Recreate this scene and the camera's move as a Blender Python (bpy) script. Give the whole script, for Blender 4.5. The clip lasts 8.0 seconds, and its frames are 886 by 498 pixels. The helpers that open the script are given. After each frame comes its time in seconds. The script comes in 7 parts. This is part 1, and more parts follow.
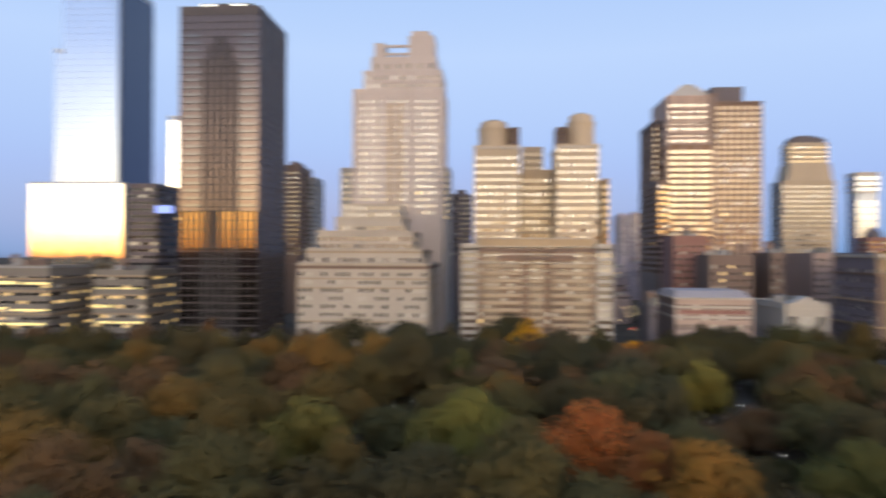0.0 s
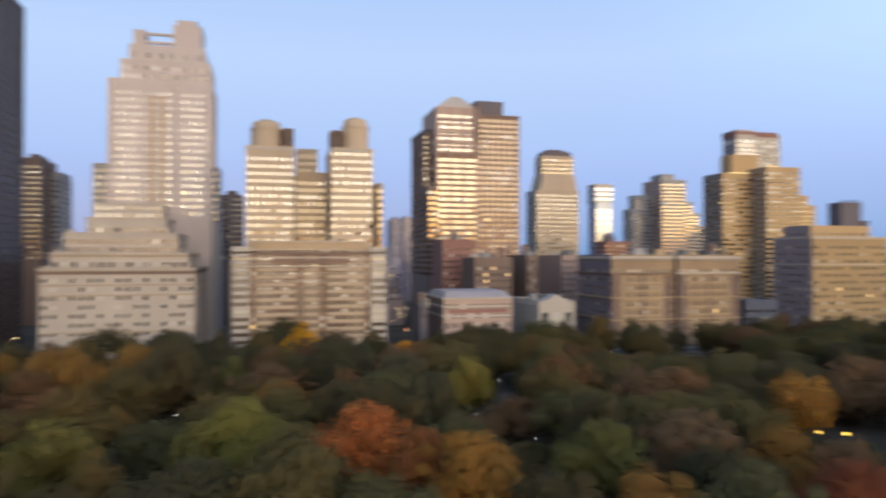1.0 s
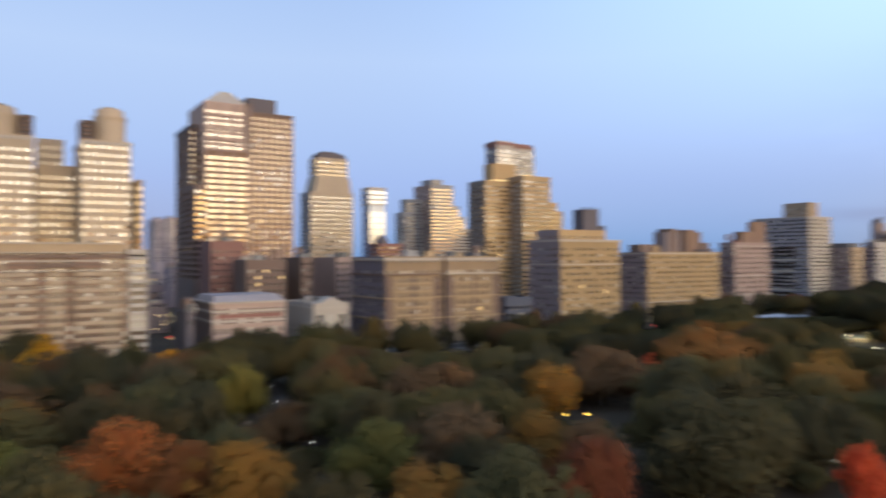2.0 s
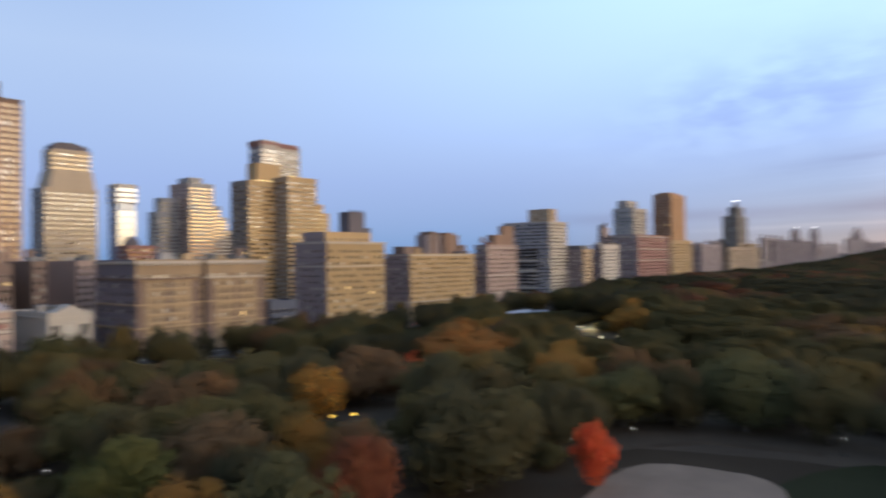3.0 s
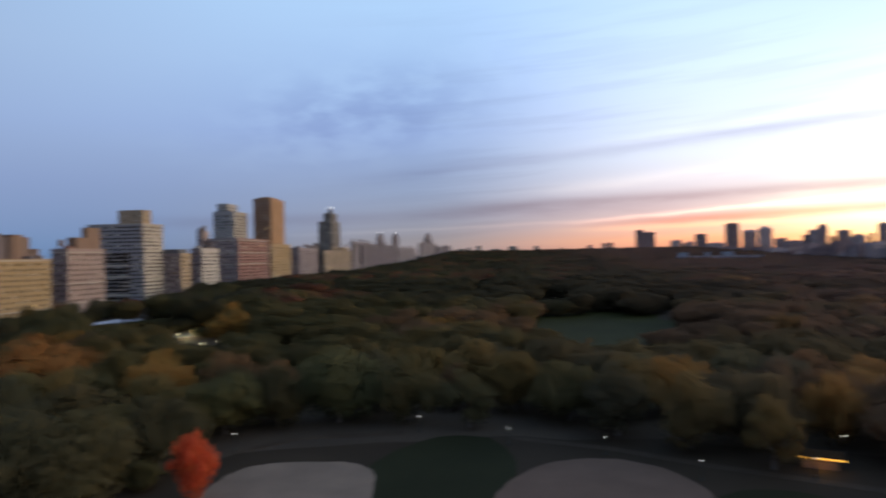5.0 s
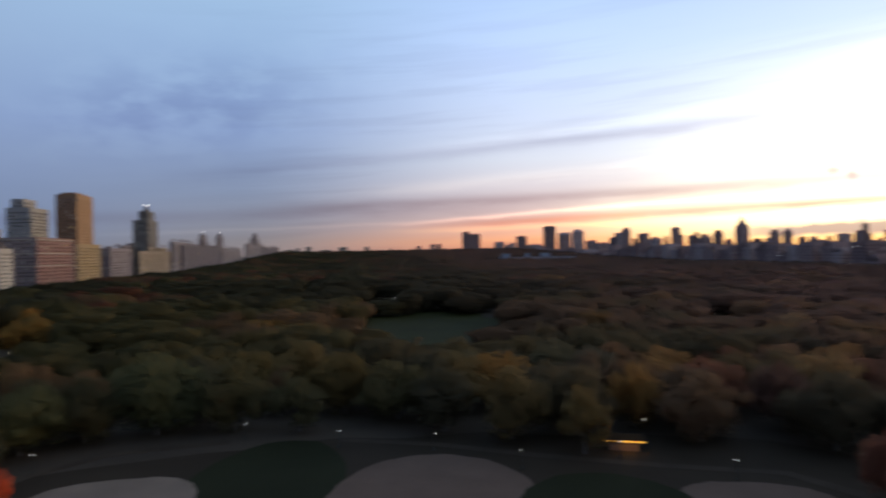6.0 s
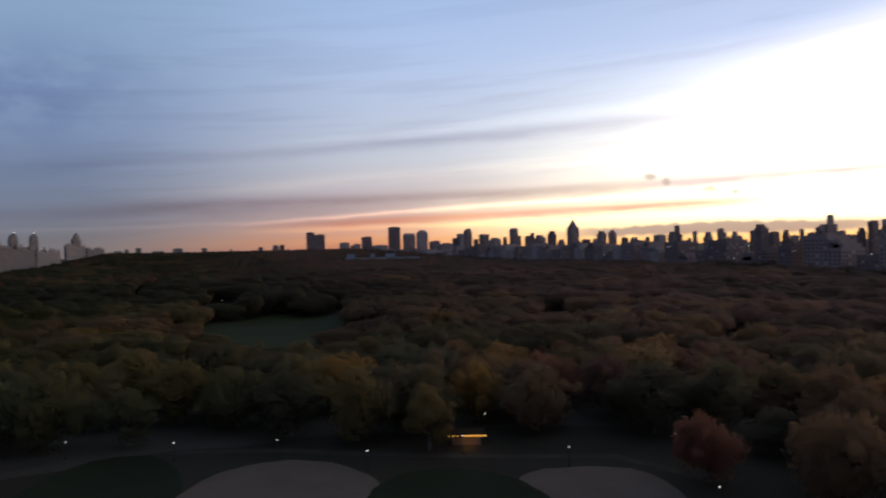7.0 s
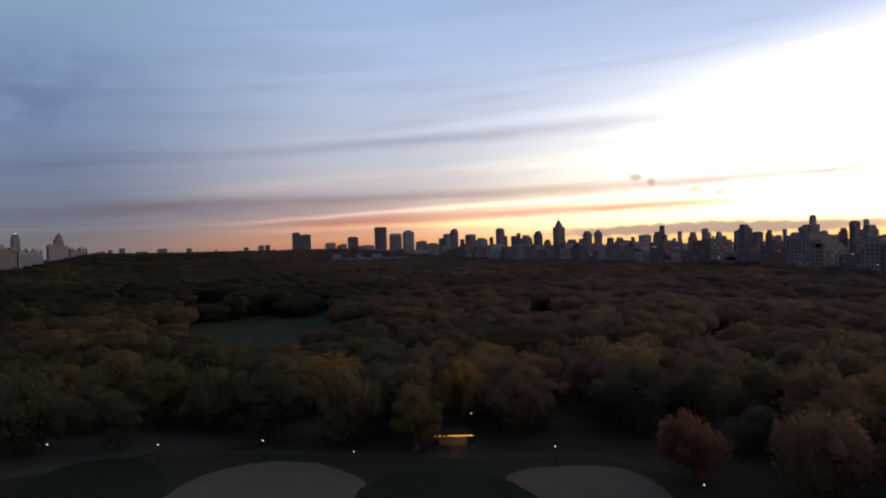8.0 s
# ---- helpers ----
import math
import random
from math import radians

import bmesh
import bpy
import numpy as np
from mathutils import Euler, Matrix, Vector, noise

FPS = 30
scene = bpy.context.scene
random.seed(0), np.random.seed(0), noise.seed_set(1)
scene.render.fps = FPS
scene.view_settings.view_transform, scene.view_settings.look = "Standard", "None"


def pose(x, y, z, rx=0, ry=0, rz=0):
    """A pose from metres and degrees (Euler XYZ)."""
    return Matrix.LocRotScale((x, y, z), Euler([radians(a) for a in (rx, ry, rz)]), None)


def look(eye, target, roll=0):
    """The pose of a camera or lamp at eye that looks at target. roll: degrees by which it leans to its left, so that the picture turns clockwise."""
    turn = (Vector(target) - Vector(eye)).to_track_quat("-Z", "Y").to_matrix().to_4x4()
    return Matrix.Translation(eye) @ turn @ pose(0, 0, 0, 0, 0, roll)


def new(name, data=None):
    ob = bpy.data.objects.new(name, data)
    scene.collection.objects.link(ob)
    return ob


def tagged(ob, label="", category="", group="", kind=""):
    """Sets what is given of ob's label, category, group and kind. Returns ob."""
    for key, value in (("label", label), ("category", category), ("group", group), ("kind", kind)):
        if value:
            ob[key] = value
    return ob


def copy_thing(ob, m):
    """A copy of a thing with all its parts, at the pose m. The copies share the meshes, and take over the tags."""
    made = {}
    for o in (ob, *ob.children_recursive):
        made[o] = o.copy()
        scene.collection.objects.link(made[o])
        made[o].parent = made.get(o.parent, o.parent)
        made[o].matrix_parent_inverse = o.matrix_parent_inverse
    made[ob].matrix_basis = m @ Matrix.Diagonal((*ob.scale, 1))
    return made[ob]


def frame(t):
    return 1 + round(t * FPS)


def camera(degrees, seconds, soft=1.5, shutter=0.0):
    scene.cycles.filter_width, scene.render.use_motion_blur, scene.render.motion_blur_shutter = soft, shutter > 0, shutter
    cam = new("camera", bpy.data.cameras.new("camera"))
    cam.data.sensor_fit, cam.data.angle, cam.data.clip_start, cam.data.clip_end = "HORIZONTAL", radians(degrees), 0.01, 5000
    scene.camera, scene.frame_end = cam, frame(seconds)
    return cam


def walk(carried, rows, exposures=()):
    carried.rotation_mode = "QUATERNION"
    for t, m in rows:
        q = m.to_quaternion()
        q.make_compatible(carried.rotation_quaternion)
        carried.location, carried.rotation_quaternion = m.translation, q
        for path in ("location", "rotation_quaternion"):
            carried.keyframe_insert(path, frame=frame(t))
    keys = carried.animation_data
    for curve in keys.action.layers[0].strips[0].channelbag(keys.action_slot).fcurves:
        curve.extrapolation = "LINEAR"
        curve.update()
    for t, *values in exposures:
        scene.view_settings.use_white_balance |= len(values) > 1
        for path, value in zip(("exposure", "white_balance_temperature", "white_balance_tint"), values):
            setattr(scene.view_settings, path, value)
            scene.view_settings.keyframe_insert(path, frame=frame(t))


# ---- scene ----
from functools import lru_cache

# ---------------------------------------------------------------- camera
EYE = 42.0
cam = camera(64.6, 8.0, soft=2.1, shutter=1.0)
# seconds, pitch, roll, yaw of a drone that hovers and turns on the spot
PATH = [
    (0.0, 0.39, -0.26, 4.00),
    (0.5, 0.55, -0.16, -5.71),
    (1.0, 0.69, 0.00, -14.25),
    (2.5, 0.82, 0.49, -42.09),
    (3.0, 0.81, 0.67, -51.46),
    (3.5, 0.82, 0.81, -60.07),
    (4.0, 0.76, 0.95, -67.85),
    (4.5, 0.67, 1.14, -75.71),
    (5.0, 0.57, 1.24, -83.27),
    (6.5, 0.23, 1.30, -104.01),
    (7.0, 0.11, 1.47, -109.68),
    (7.5, 0.09, 1.52, -110.49),
    (8.0, 0.09, 1.51, -110.79),
]
EXPOSURES = [(0.0, 0.0), (1.0, 0.0), (2.5, -0.1), (3.0, -0.13), (3.5, -0.2), (4.0, -0.32), (4.5, -0.48), (5.0, -0.66), (6.5, -1.20), (7.0, -1.43), (8.0, -1.50)]
walk(cam, [(t, pose(0, 0, EYE, 90 + p, r, y)) for t, p, r, y in PATH], EXPOSURES)

# ---------------------------------------------------------------- world and sun
SUN_AZ, SUN_EL = 168.0, 9.0     # degrees from +Y towards +X, and above the horizon


def lin(r, g, b):
    """sRGB 0..255 to linear."""
    return tuple((c / 12.92 if c < 0.04045 else ((c + 0.055) / 1.055) ** 2.4) for c in (r / 255, g / 255, b / 255))


class Nodes:
    """Short hand for wiring nodes."""

    def __init__(self, owner):
        owner.use_nodes = True
        self.t = owner.node_tree
        self.t.nodes.clear()

    def n(self, kind, inputs=None, operation=""):
        node = self.t.nodes.new(kind)
        if operation:
            node.operation = operation
        for k, v in (inputs or {}).items():
            if isinstance(v, bpy.types.NodeSocket):
                self.t.links.new(v, node.inputs[k])
            else:
                node.inputs[k].default_value = v
        return node

    def math(self, op, a, b=0.0, c=0.0):
        return self.n("ShaderNodeMath", {0: a, 1: b, 2: c}, operation=op).outputs[0]

    def ramp(self, fac, stops, interp="LINEAR"):
        node = self.n("ShaderNodeValToRGB", {0: fac})
        node.color_ramp.interpolation = interp
        el = node.color_ramp.elements
        while len(el) < len(stops):
            el.new(0.5)
        for e, (p, c) in zip(el, stops):
            e.position, e.color = p, (*c[:3], 1.0)
        return node.outputs[0]

    def mix(self, fac, a, b, blend="MIX"):
        node = self.n("ShaderNodeMix")
        node.data_type, node.blend_type = "RGBA", blend
        for k, v in ((0, fac), (6, a), (7, b)):
            if isinstance(v, bpy.types.NodeSocket):
                self.t.links.new(v, node.inputs[k])
            else:
                node.inputs[k].default_value = v
        return node.outputs[2]

    def step(self, v, lo, hi):
        node = self.n("ShaderNodeMapRange", {0: v, 1: lo, 2: hi, 3: 0.0, 4: 1.0})
        node.interpolation_type = "SMOOTHSTEP"
        return node.outputs[0]


def times(c, k):
    return tuple(v * k for v in c)


def make_sky():
    world = bpy.data.worlds.new("dawn_sky")
    scene.world = world
    w = Nodes(world)
    d = w.n("ShaderNodeTexCoord").outputs["Generated"]
    sep = w.n("ShaderNodeSeparateXYZ", {0: d})
    x, y, z = sep.outputs
    flat = w.math("SQRT", w.math("MAXIMUM", w.math("SUBTRACT", 1.0, w.math("MULTIPLY", z, z)), 0.0001))
    sx, sy = math.sin(radians(SUN_AZ)), math.cos(radians(SUN_AZ))
    c = w.math("DIVIDE", w.math("ADD", w.math("MULTIPLY", x, sx), w.math("MULTIPLY", y, sy)), flat)
    off = w.math("MULTIPLY", w.math("ARCCOSINE", w.math("MINIMUM", w.math("MAXIMUM", c, -1.0), 1.0)), 180 / math.pi)
    up = w.math("POWER", w.math("MAXIMUM", z, 0.0), 0.5)     # 0.1 -> 0.32, 0.25 -> 0.5
    # elevation ramps away from the sun, at its side, nearer and under it
    away = w.ramp(up, [(0.0, lin(118, 158, 208)), (0.17, lin(138, 178, 232)), (0.33, lin(160, 190, 249)), (0.52, times(lin(186, 212, 255), 1.0)),
                       (0.75, lin(150, 188, 246)), (1.0, lin(120, 165, 230))])
    side = w.ramp(up, [(0.0, (0.62, 0.50, 0.48)), (0.15, (0.50, 0.49, 0.55)), (0.3, (0.46, 0.59, 0.90)), (0.42, (0.55, 0.78, 1.30)), (0.58, (0.72, 1.08, 1.6)), (0.8, lin(170, 205, 250)), (1.0, lin(130, 175, 235))])
    near = w.ramp(up, [(0.0, times(lin(214, 124, 95), 2.2)), (0.13, times(lin(236, 162, 118), 2.4)), (0.22, times(lin(198, 168, 162), 2.4)), (0.36, times(lin(198, 202, 214), 2.4)),
                       (0.52, times(lin(176, 196, 232), 2.4)), (0.68, times(lin(150, 185, 235), 2.0)), (1.0, lin(150, 190, 240))])
    under = w.ramp(up, [(0.0, times((1.0, 0.40, 0.11), 2.6)), (0.1, times((1.0, 0.56, 0.20), 3.6)), (0.2, times((1.0, 0.80, 0.46), 4.6)), (0.34, times((1.0, 0.92, 0.78), 4.4)),
                        (0.43, times((0.95, 0.96, 1.0), 2.9)), (0.52, times((0.58, 0.68, 0.95), 2.3)), (0.64, times((0.55, 0.70, 1.0), 1.6)), (1.0, lin(160, 195, 245))])
    high = w.step(z, 0.04, 0.2)
    turn = w.math("ADD", w.math("MULTIPLY", w.step(off, 146.0, 86.0), high), w.math("MULTIPLY", w.step(off, 116.0, 84.0), w.math("SUBTRACT", 1.0, high)))
    col = w.mix(turn, away, side)
    col = w.mix(w.math("MULTIPLY", w.math("MULTIPLY", w.step(off, 142.0, 170.0), w.step(z, 0.16, 0.02)), 0.6), col, (*lin(172, 180, 222), 1))
    near = w.mix(1.0, near, (1.2, 1.2, 1.2, 1), "MULTIPLY")
    under = w.mix(1.0, under, (1.2, 1.2, 1.2, 1), "MULTIPLY")
    col = w.mix(w.step(off, 88.0, 58.0), col, near)
    col = w.mix(w.step(off, 62.0, 26.0), col, under)
    col = w.mix(w.math("MULTIPLY", w.step(off, 67.0, 34.0), w.step(z, 0.11, 0.03)), col, under)
    # the veiled sun itself, a soft bright field low over the roofs
    leans = w.math("ADD", z, w.math("MULTIPLY", w.math("SUBTRACT", off, 40.0), 0.0021))
    veil = w.math("MULTIPLY", w.step(off, 46.0, 5.0), w.math("MULTIPLY", w.step(z, 0.005, 0.07), w.step(leans, 0.27, 0.13)))
    col = w.mix(veil, col, w.mix(1.0, col, (9.0, 7.4, 5.1, 1), "ADD"))
    # clouds, placed by compass bearing and height in degrees
    az = w.math("MULTIPLY", w.math("ARCTAN2", x, y), 180 / math.pi)
    el = w.math("MULTIPLY", w.math("ARCSINE", z), 180 / math.pi)
    tilt = w.math("SUBTRACT", el, w.math("MULTIPLY", w.math("SUBTRACT", az, 100.0), 0.055))
    vec = w.n("ShaderNodeCombineXYZ", {0: w.math("MULTIPLY", az, 0.045), 1: w.math("MULTIPLY", tilt, 0.75), 2: 3.0}).outputs[0]
    streets = w.n("ShaderNodeTexNoise", {"Vector": vec, "Scale": 1.0, "Detail": 6.0, "Roughness": 0.58}).outputs[0]
    vec = w.n("ShaderNodeCombineXYZ", {0: w.math("MULTIPLY", az, 0.16), 1: w.math("MULTIPLY", el, 0.9), 2: 11.0}).outputs[0]
    ragged = w.n("ShaderNodeTexNoise", {"Vector": vec, "Scale": 1.0, "Detail": 5.0, "Roughness": 0.6}).outputs[0]
    sway = w.math("ADD", el, w.math("MULTIPLY", w.math("SUBTRACT", ragged, 0.5), 0.55))
    veiled = w.math("MULTIPLY", w.step(streets, 0.46, 0.64), w.math("MULTIPLY", w.step(az, 66.0, 92.0), w.math("MULTIPLY", w.step(el, 26.0, 12.0), w.step(az, 175.0, 140.0))))
    col = w.mix(w.math("MULTIPLY", veiled, 0.30), col, w.mix(1.0, col, (0.70, 0.68, 0.72, 1), "MULTIPLY"))

    def band(col, a0, a1, e0, e1, bow, thick, tint, cap, share, fade=7.0):
        """A long thin cloud from bearing a0 to a1, at height e0 to e1, bowed upwards in between."""
        k = w.math("DIVIDE", w.math("SUBTRACT", az, a0), a1 - a0)
        mid = w.math("ADD", w.math("ADD", e0, w.math("MULTIPLY", k, e1 - e0)), w.math("MULTIPLY", w.math("MULTIPLY", k, w.math("SUBTRACT", 1.0, k)), 4.0 * bow))
        gap = w.math("DIVIDE", w.math("SUBTRACT", sway, mid), thick)
        body = w.math("EXPONENT", w.math("MULTIPLY", w.math("MULTIPLY", gap, gap), -1.0))
        body = w.math("MULTIPLY", body, w.math("MULTIPLY", w.step(az, a0 - fade, a0 + fade), w.step(az, a1 + fade, a1 - fade)))
        body = w.math("MULTIPLY", body, w.math("ADD", 0.45, w.math("MULTIPLY", ragged, 1.0)))
        body = w.math("MINIMUM", w.math("MULTIPLY", body, share), 1.0)
        inked = w.mix(1.0, col, (*tint, 1), "MULTIPLY")
        if cap:
            inked = w.mix(1.0, inked, (*cap, 1), "DARKEN")
        return w.mix(body, col, inked)

    # the long dark street, the paler gap below it, the mauve street, the lit edge and the glowing bars over the roofs
    col = band(col, 78.0, 142.0, 6.4, 9.9, 0.9, 0.50, (0.74, 0.72, 0.77), (2.7, 2.7, 2.8), 0.75)
    col = band(col, 88.0, 128.0, 7.4, 10.9, 0.5, 0.45, (1.16, 1.15, 1.12), None, 0.8)
    col = band(col, 90.0, 128.0, 5.0, 7.2, 0.2, 0.50, (1.20, 1.17, 1.10), None, 0.9)
    col = band(col, 84.0, 150.0, 3.8, 5.1, 0.12, 0.46, (0.70, 0.64, 0.67), (2.7, 2.1, 2.0), 1.0)
    col = band(col, 97.0, 138.0, 2.65, 4.2, 0.30, 0.17, (1.85, 1.62, 1.40), None, 1.0)
    col = band(col, 72.0, 95.0, 1.9, 2.6, 0.0, 0.16, (1.22, 1.18, 1.12), None, 0.9)
    col = band(col, 98.0, 134.0, 2.3, 3.2, 0.1, 0.34, (1.0, 0.62, 0.52), (2.6, 1.25, 0.9), 0.9)
    col = band(col, 96.0, 150.0, 1.9, 2.4, 0.1, 0.24, (1.5, 1.4, 1.1), None, 0.9)
    col = band(col, 60.0, 104.0, 3.0, 3.6, 0.0, 0.45, (0.80, 0.76, 0.80), None, 0.7)
    # the soft blue-grey bank beside the long street
    vec = w.n("ShaderNodeCombineXYZ", {0: w.math("MULTIPLY", az, 0.30), 1: w.math("MULTIPLY", el, 0.62), 2: 7.3}).outputs[0]
    puffs = w.n("ShaderNodeTexNoise", {"Vector": vec, "Scale": 1.0, "Detail": 5.0, "Roughness": 0.5}).outputs[0]
    u, v = w.math("DIVIDE", w.math("SUBTRACT", az, 77.0), 12.0), w.math("DIVIDE", w.math("SUBTRACT", el, w.math("ADD", 11.6, w.math("MULTIPLY", w.math("SUBTRACT", az, 77.0), 0.12))), 4.2)
    oval = w.math("SQRT", w.math("ADD", w.math("MULTIPLY", u, u), w.math("MULTIPLY", v, v)))
    col = w.mix(w.math("MULTIPLY", w.math("MULTIPLY", w.step(oval, 2.0, 0.3), w.step(puffs, 0.22, 0.62)), 0.38), col, w.mix(1.0, col, (0.80, 0.81, 0.90, 1), "MULTIPLY"))
    bank = w.math("MULTIPLY", w.step(puffs, 0.34, 0.66), w.step(oval, 1.1, 0.1))
    col = w.mix(w.math("MULTIPLY", bank, 0.5), col, w.mix(1.0, col, (0.62, 0.62, 0.75, 1), "MULTIPLY"))
    # a few small dark puffs and a low far bank over the east roofs
    rough = w.n("ShaderNodeTexNoise", {"Vector": d, "Scale": 46.0, "Detail": 5.0, "Roughness": 0.65}).outputs[0]
    for pa, pe, wide, tall in ((126.3, 5.35, 0.75, 0.42), (127.5, 4.85, 0.5, 0.6), (130.6, 4.15, 1.0, 0.30), (132.4, 3.9, 0.4, 0.3)):
        u, v = w.math("DIVIDE", w.math("SUBTRACT", az, pa), wide), w.math("DIVIDE", w.math("SUBTRACT", el, pe), tall)
        gap = w.math("ADD", w.math("SQRT", w.math("ADD", w.math("MULTIPLY", u, u), w.math("MULTIPLY", v, v))), w.math("MULTIPLY", w.math("SUBTRACT", rough, 0.5), 1.6))
        col = w.mix(w.math("MULTIPLY", w.step(gap, 1.0, 0.35), 0.75), col, w.mix(1.0, col, (1.5, 1.25, 1.1, 1), "DARKEN"))
    edge = w.math("ADD", el, w.math("MULTIPLY", w.math("SUBTRACT", rough, 0.5), 0.7))
    top = w.math("ADD", 1.65, w.math("MULTIPLY", w.math("ABSOLUTE", w.math("SUBTRACT", az, 131.0)), -0.03))
    shelf = w.math("MULTIPLY", w.math("MULTIPLY", w.step(w.math("SUBTRACT", edge, top), 0.25, -0.1), w.step(edge, 0.55, 0.95)), w.math("MULTIPLY", w.step(az, 116.0, 124.0), w.step(az, 156.0, 138.0)))
    col = w.mix(w.math("MULTIPLY", shelf, 0.85), col, w.mix(1.0, col, (0.95, 0.72, 0.72, 1), "DARKEN"))
    ground = w.step(z, 0.0, -0.02)
    col = w.mix(ground, col, (0.03, 0.03, 0.03, 1))
    air = w.n("ShaderNodeTexSky")
    air.sky_type, air.sun_disc, air.sun_elevation, air.sun_rotation = "NISHITA", False, radians(1.0), radians(SUN_AZ)
    base = w.n("ShaderNodeBackground", {0: air.outputs[0], 1: 0.05})
    glow = w.n("ShaderNodeBackground", {0: col, 1: 0.95})
    out = w.n("ShaderNodeAddShader", {0: base.outputs[0], 1: glow.outputs[0]})
    w.n("ShaderNodeOutputWorld", {0: out.outputs[0]})


make_sky()
lamp = bpy.data.lights.new("sun", "SUN")
lamp.energy, lamp.angle, lamp.color = 0.65, radians(50.0), (1.0, 0.74, 0.46)
a, e = radians(SUN_AZ), radians(SUN_EL)
new("sun", lamp).matrix_world = look((math.sin(a) * math.cos(e) * 900, math.cos(a) * math.cos(e) * 900, math.sin(e) * 900), (0, 0, 0))


# ---------------------------------------------------------------- materials
def surface(name, colour, rough=0.85, metal=0.0, grain=0.6, grain_size=1.6, stain=0.35, stain_size=0.06, bump=0.25, streaks=False, spec=0.5):
    """A weathered solid: broad stains, fine grain, relief."""
    m = bpy.data.materials.new(name)
    w = Nodes(m)
    at = w.n("ShaderNodeTexCoord").outputs["Object"]
    if streaks:
        at = w.n("ShaderNodeMapping", {0: at, 3: (1.0, 1.0, 0.18)}).outputs[0]
    big = w.n("ShaderNodeTexNoise", {"Vector": at, "Scale": stain_size, "Detail": 4.0}).outputs[0]
    fine = w.n("ShaderNodeTexNoise", {"Vector": at, "Scale": grain_size, "Detail": 6.0, "Roughness": 0.65}).outputs[0]
    rnd = w.n("ShaderNodeObjectInfo").outputs["Random"]
    k = w.math("ADD", w.math("MULTIPLY", w.math("SUBTRACT", big, 0.5), stain * 2), 1.0)
    k = w.math("ADD", k, w.math("MULTIPLY", w.math("SUBTRACT", fine, 0.5), grain))
    k = w.math("ADD", k, w.math("MULTIPLY", w.math("SUBTRACT", rnd, 0.5), 0.06))
    grey = w.n("ShaderNodeCombineColor", {0: k, 1: k, 2: k}).outputs[0]
    col = w.mix(1.0, (*colour, 1), grey, "MULTIPLY")
    rel = w.n("ShaderNodeBump", {"Strength": bump, "Distance": 0.05, "Height": fine}).outputs[0]
    b = w.n("ShaderNodeBsdfPrincipled", {"Base Color": col, "Roughness": rough, "Metallic": metal, "Normal": rel, "Specular IOR Level": spec})
    w.n("ShaderNodeOutputMaterial", {0: b.outputs[0]})
    return m


def glass(name, tint, metal, rough=0.06, blinds=0.0, lit=0.0):
    """Window glass seen from outside: dark room behind, sky in front; some panes have pale blinds down."""
    m = bpy.data.materials.new(name)
    w = Nodes(m)
    rnd = w.n("ShaderNodeObjectInfo").outputs["Random"]
    isl = w.n("ShaderNodeNewGeometry").outputs["Random Per Island"]
    pick = w.math("FRACT", w.math("ADD", w.math("MULTIPLY", rnd, 7.31), w.math("MULTIPLY", isl, 3.77)))
    at = w.n("ShaderNodeTexCoord").outputs["Object"]
    wave = w.n("ShaderNodeTexNoise", {"Vector": at, "Scale": 0.35, "Detail": 2.0}).outputs[0]
    rel = w.n("ShaderNodeBump", {"Strength": 0.05, "Distance": 0.05, "Height": wave}).outputs[0]
    col = w.mix(w.math("LESS_THAN", pick, blinds), (*tint, 1), (0.42, 0.37, 0.30, 1))
    met = w.math("MULTIPLY", w.math("GREATER_THAN", pick, blinds), metal)
    b = w.n("ShaderNodeBsdfPrincipled", {"Base Color": col, "Metallic": met, "Roughness": rough, "Normal": rel, "IOR": 1.6, "Specular IOR Level": 0.8})
    if lit:
        b.inputs["Emission Color"].default_value = (1.0, 0.66, 0.25, 1)
        b.inputs["Emission Strength"].default_value = lit
    w.n("ShaderNodeOutputMaterial", {0: b.outputs[0]})
    return m


def glowing(name, colour, strength):
    m = bpy.data.materials.new(name)
    w = Nodes(m)
    e = w.n("ShaderNodeEmission", {0: (*colour, 1), 1: strength})
    w.n("ShaderNodeOutputMaterial", {0: e.outputs[0]})
    return m


LIMESTONE = surface("pale_limestone", (0.290, 0.237, 0.186), stain=0.22, grain=0.3, streaks=True)
ROSESTONE = surface("rose_limestone", (0.350, 0.285, 0.250), stain=0.2, grain=0.25, streaks=True)
PALEBUFF = surface("pale_buff_stone", (0.318, 0.236, 0.156), stain=0.22, grain=0.3, streaks=True)
BUFF = surface("buff_stone", (0.290, 0.198, 0.110), stain=0.22, grain=0.3, streaks=True)
TAN = surface("tan_brick", (0.325, 0.205, 0.092), stain=0.25, grain=0.4)
CREAM = surface("cream_stone", (0.323, 0.273, 0.222), stain=0.2, grain=0.3, streaks=True)
GREYSTONE = surface("grey_stone", (0.214, 0.198, 0.188), stain=0.25, grain=0.3)
BROWN = surface("brown_brick", (0.129, 0.082, 0.060), stain=0.25, grain=0.4)
RED = surface("red_brick", (0.181, 0.086, 0.065), stain=0.25, grain=0.4)
DARKBRICK = surface("dark_brick", (0.085, 0.068, 0.07), stain=0.25, grain=0.4)
TERRACOTTA = surface("brown_orange_brick", (0.172, 0.099, 0.060), stain=0.25, grain=0.4)
ROSEBRICK = surface("pale_rose_brick", (0.315, 0.215, 0.165), stain=0.25, grain=0.4)
PINKISH = surface("rose_brick", (0.241, 0.163, 0.129), stain=0.25, grain=0.4)
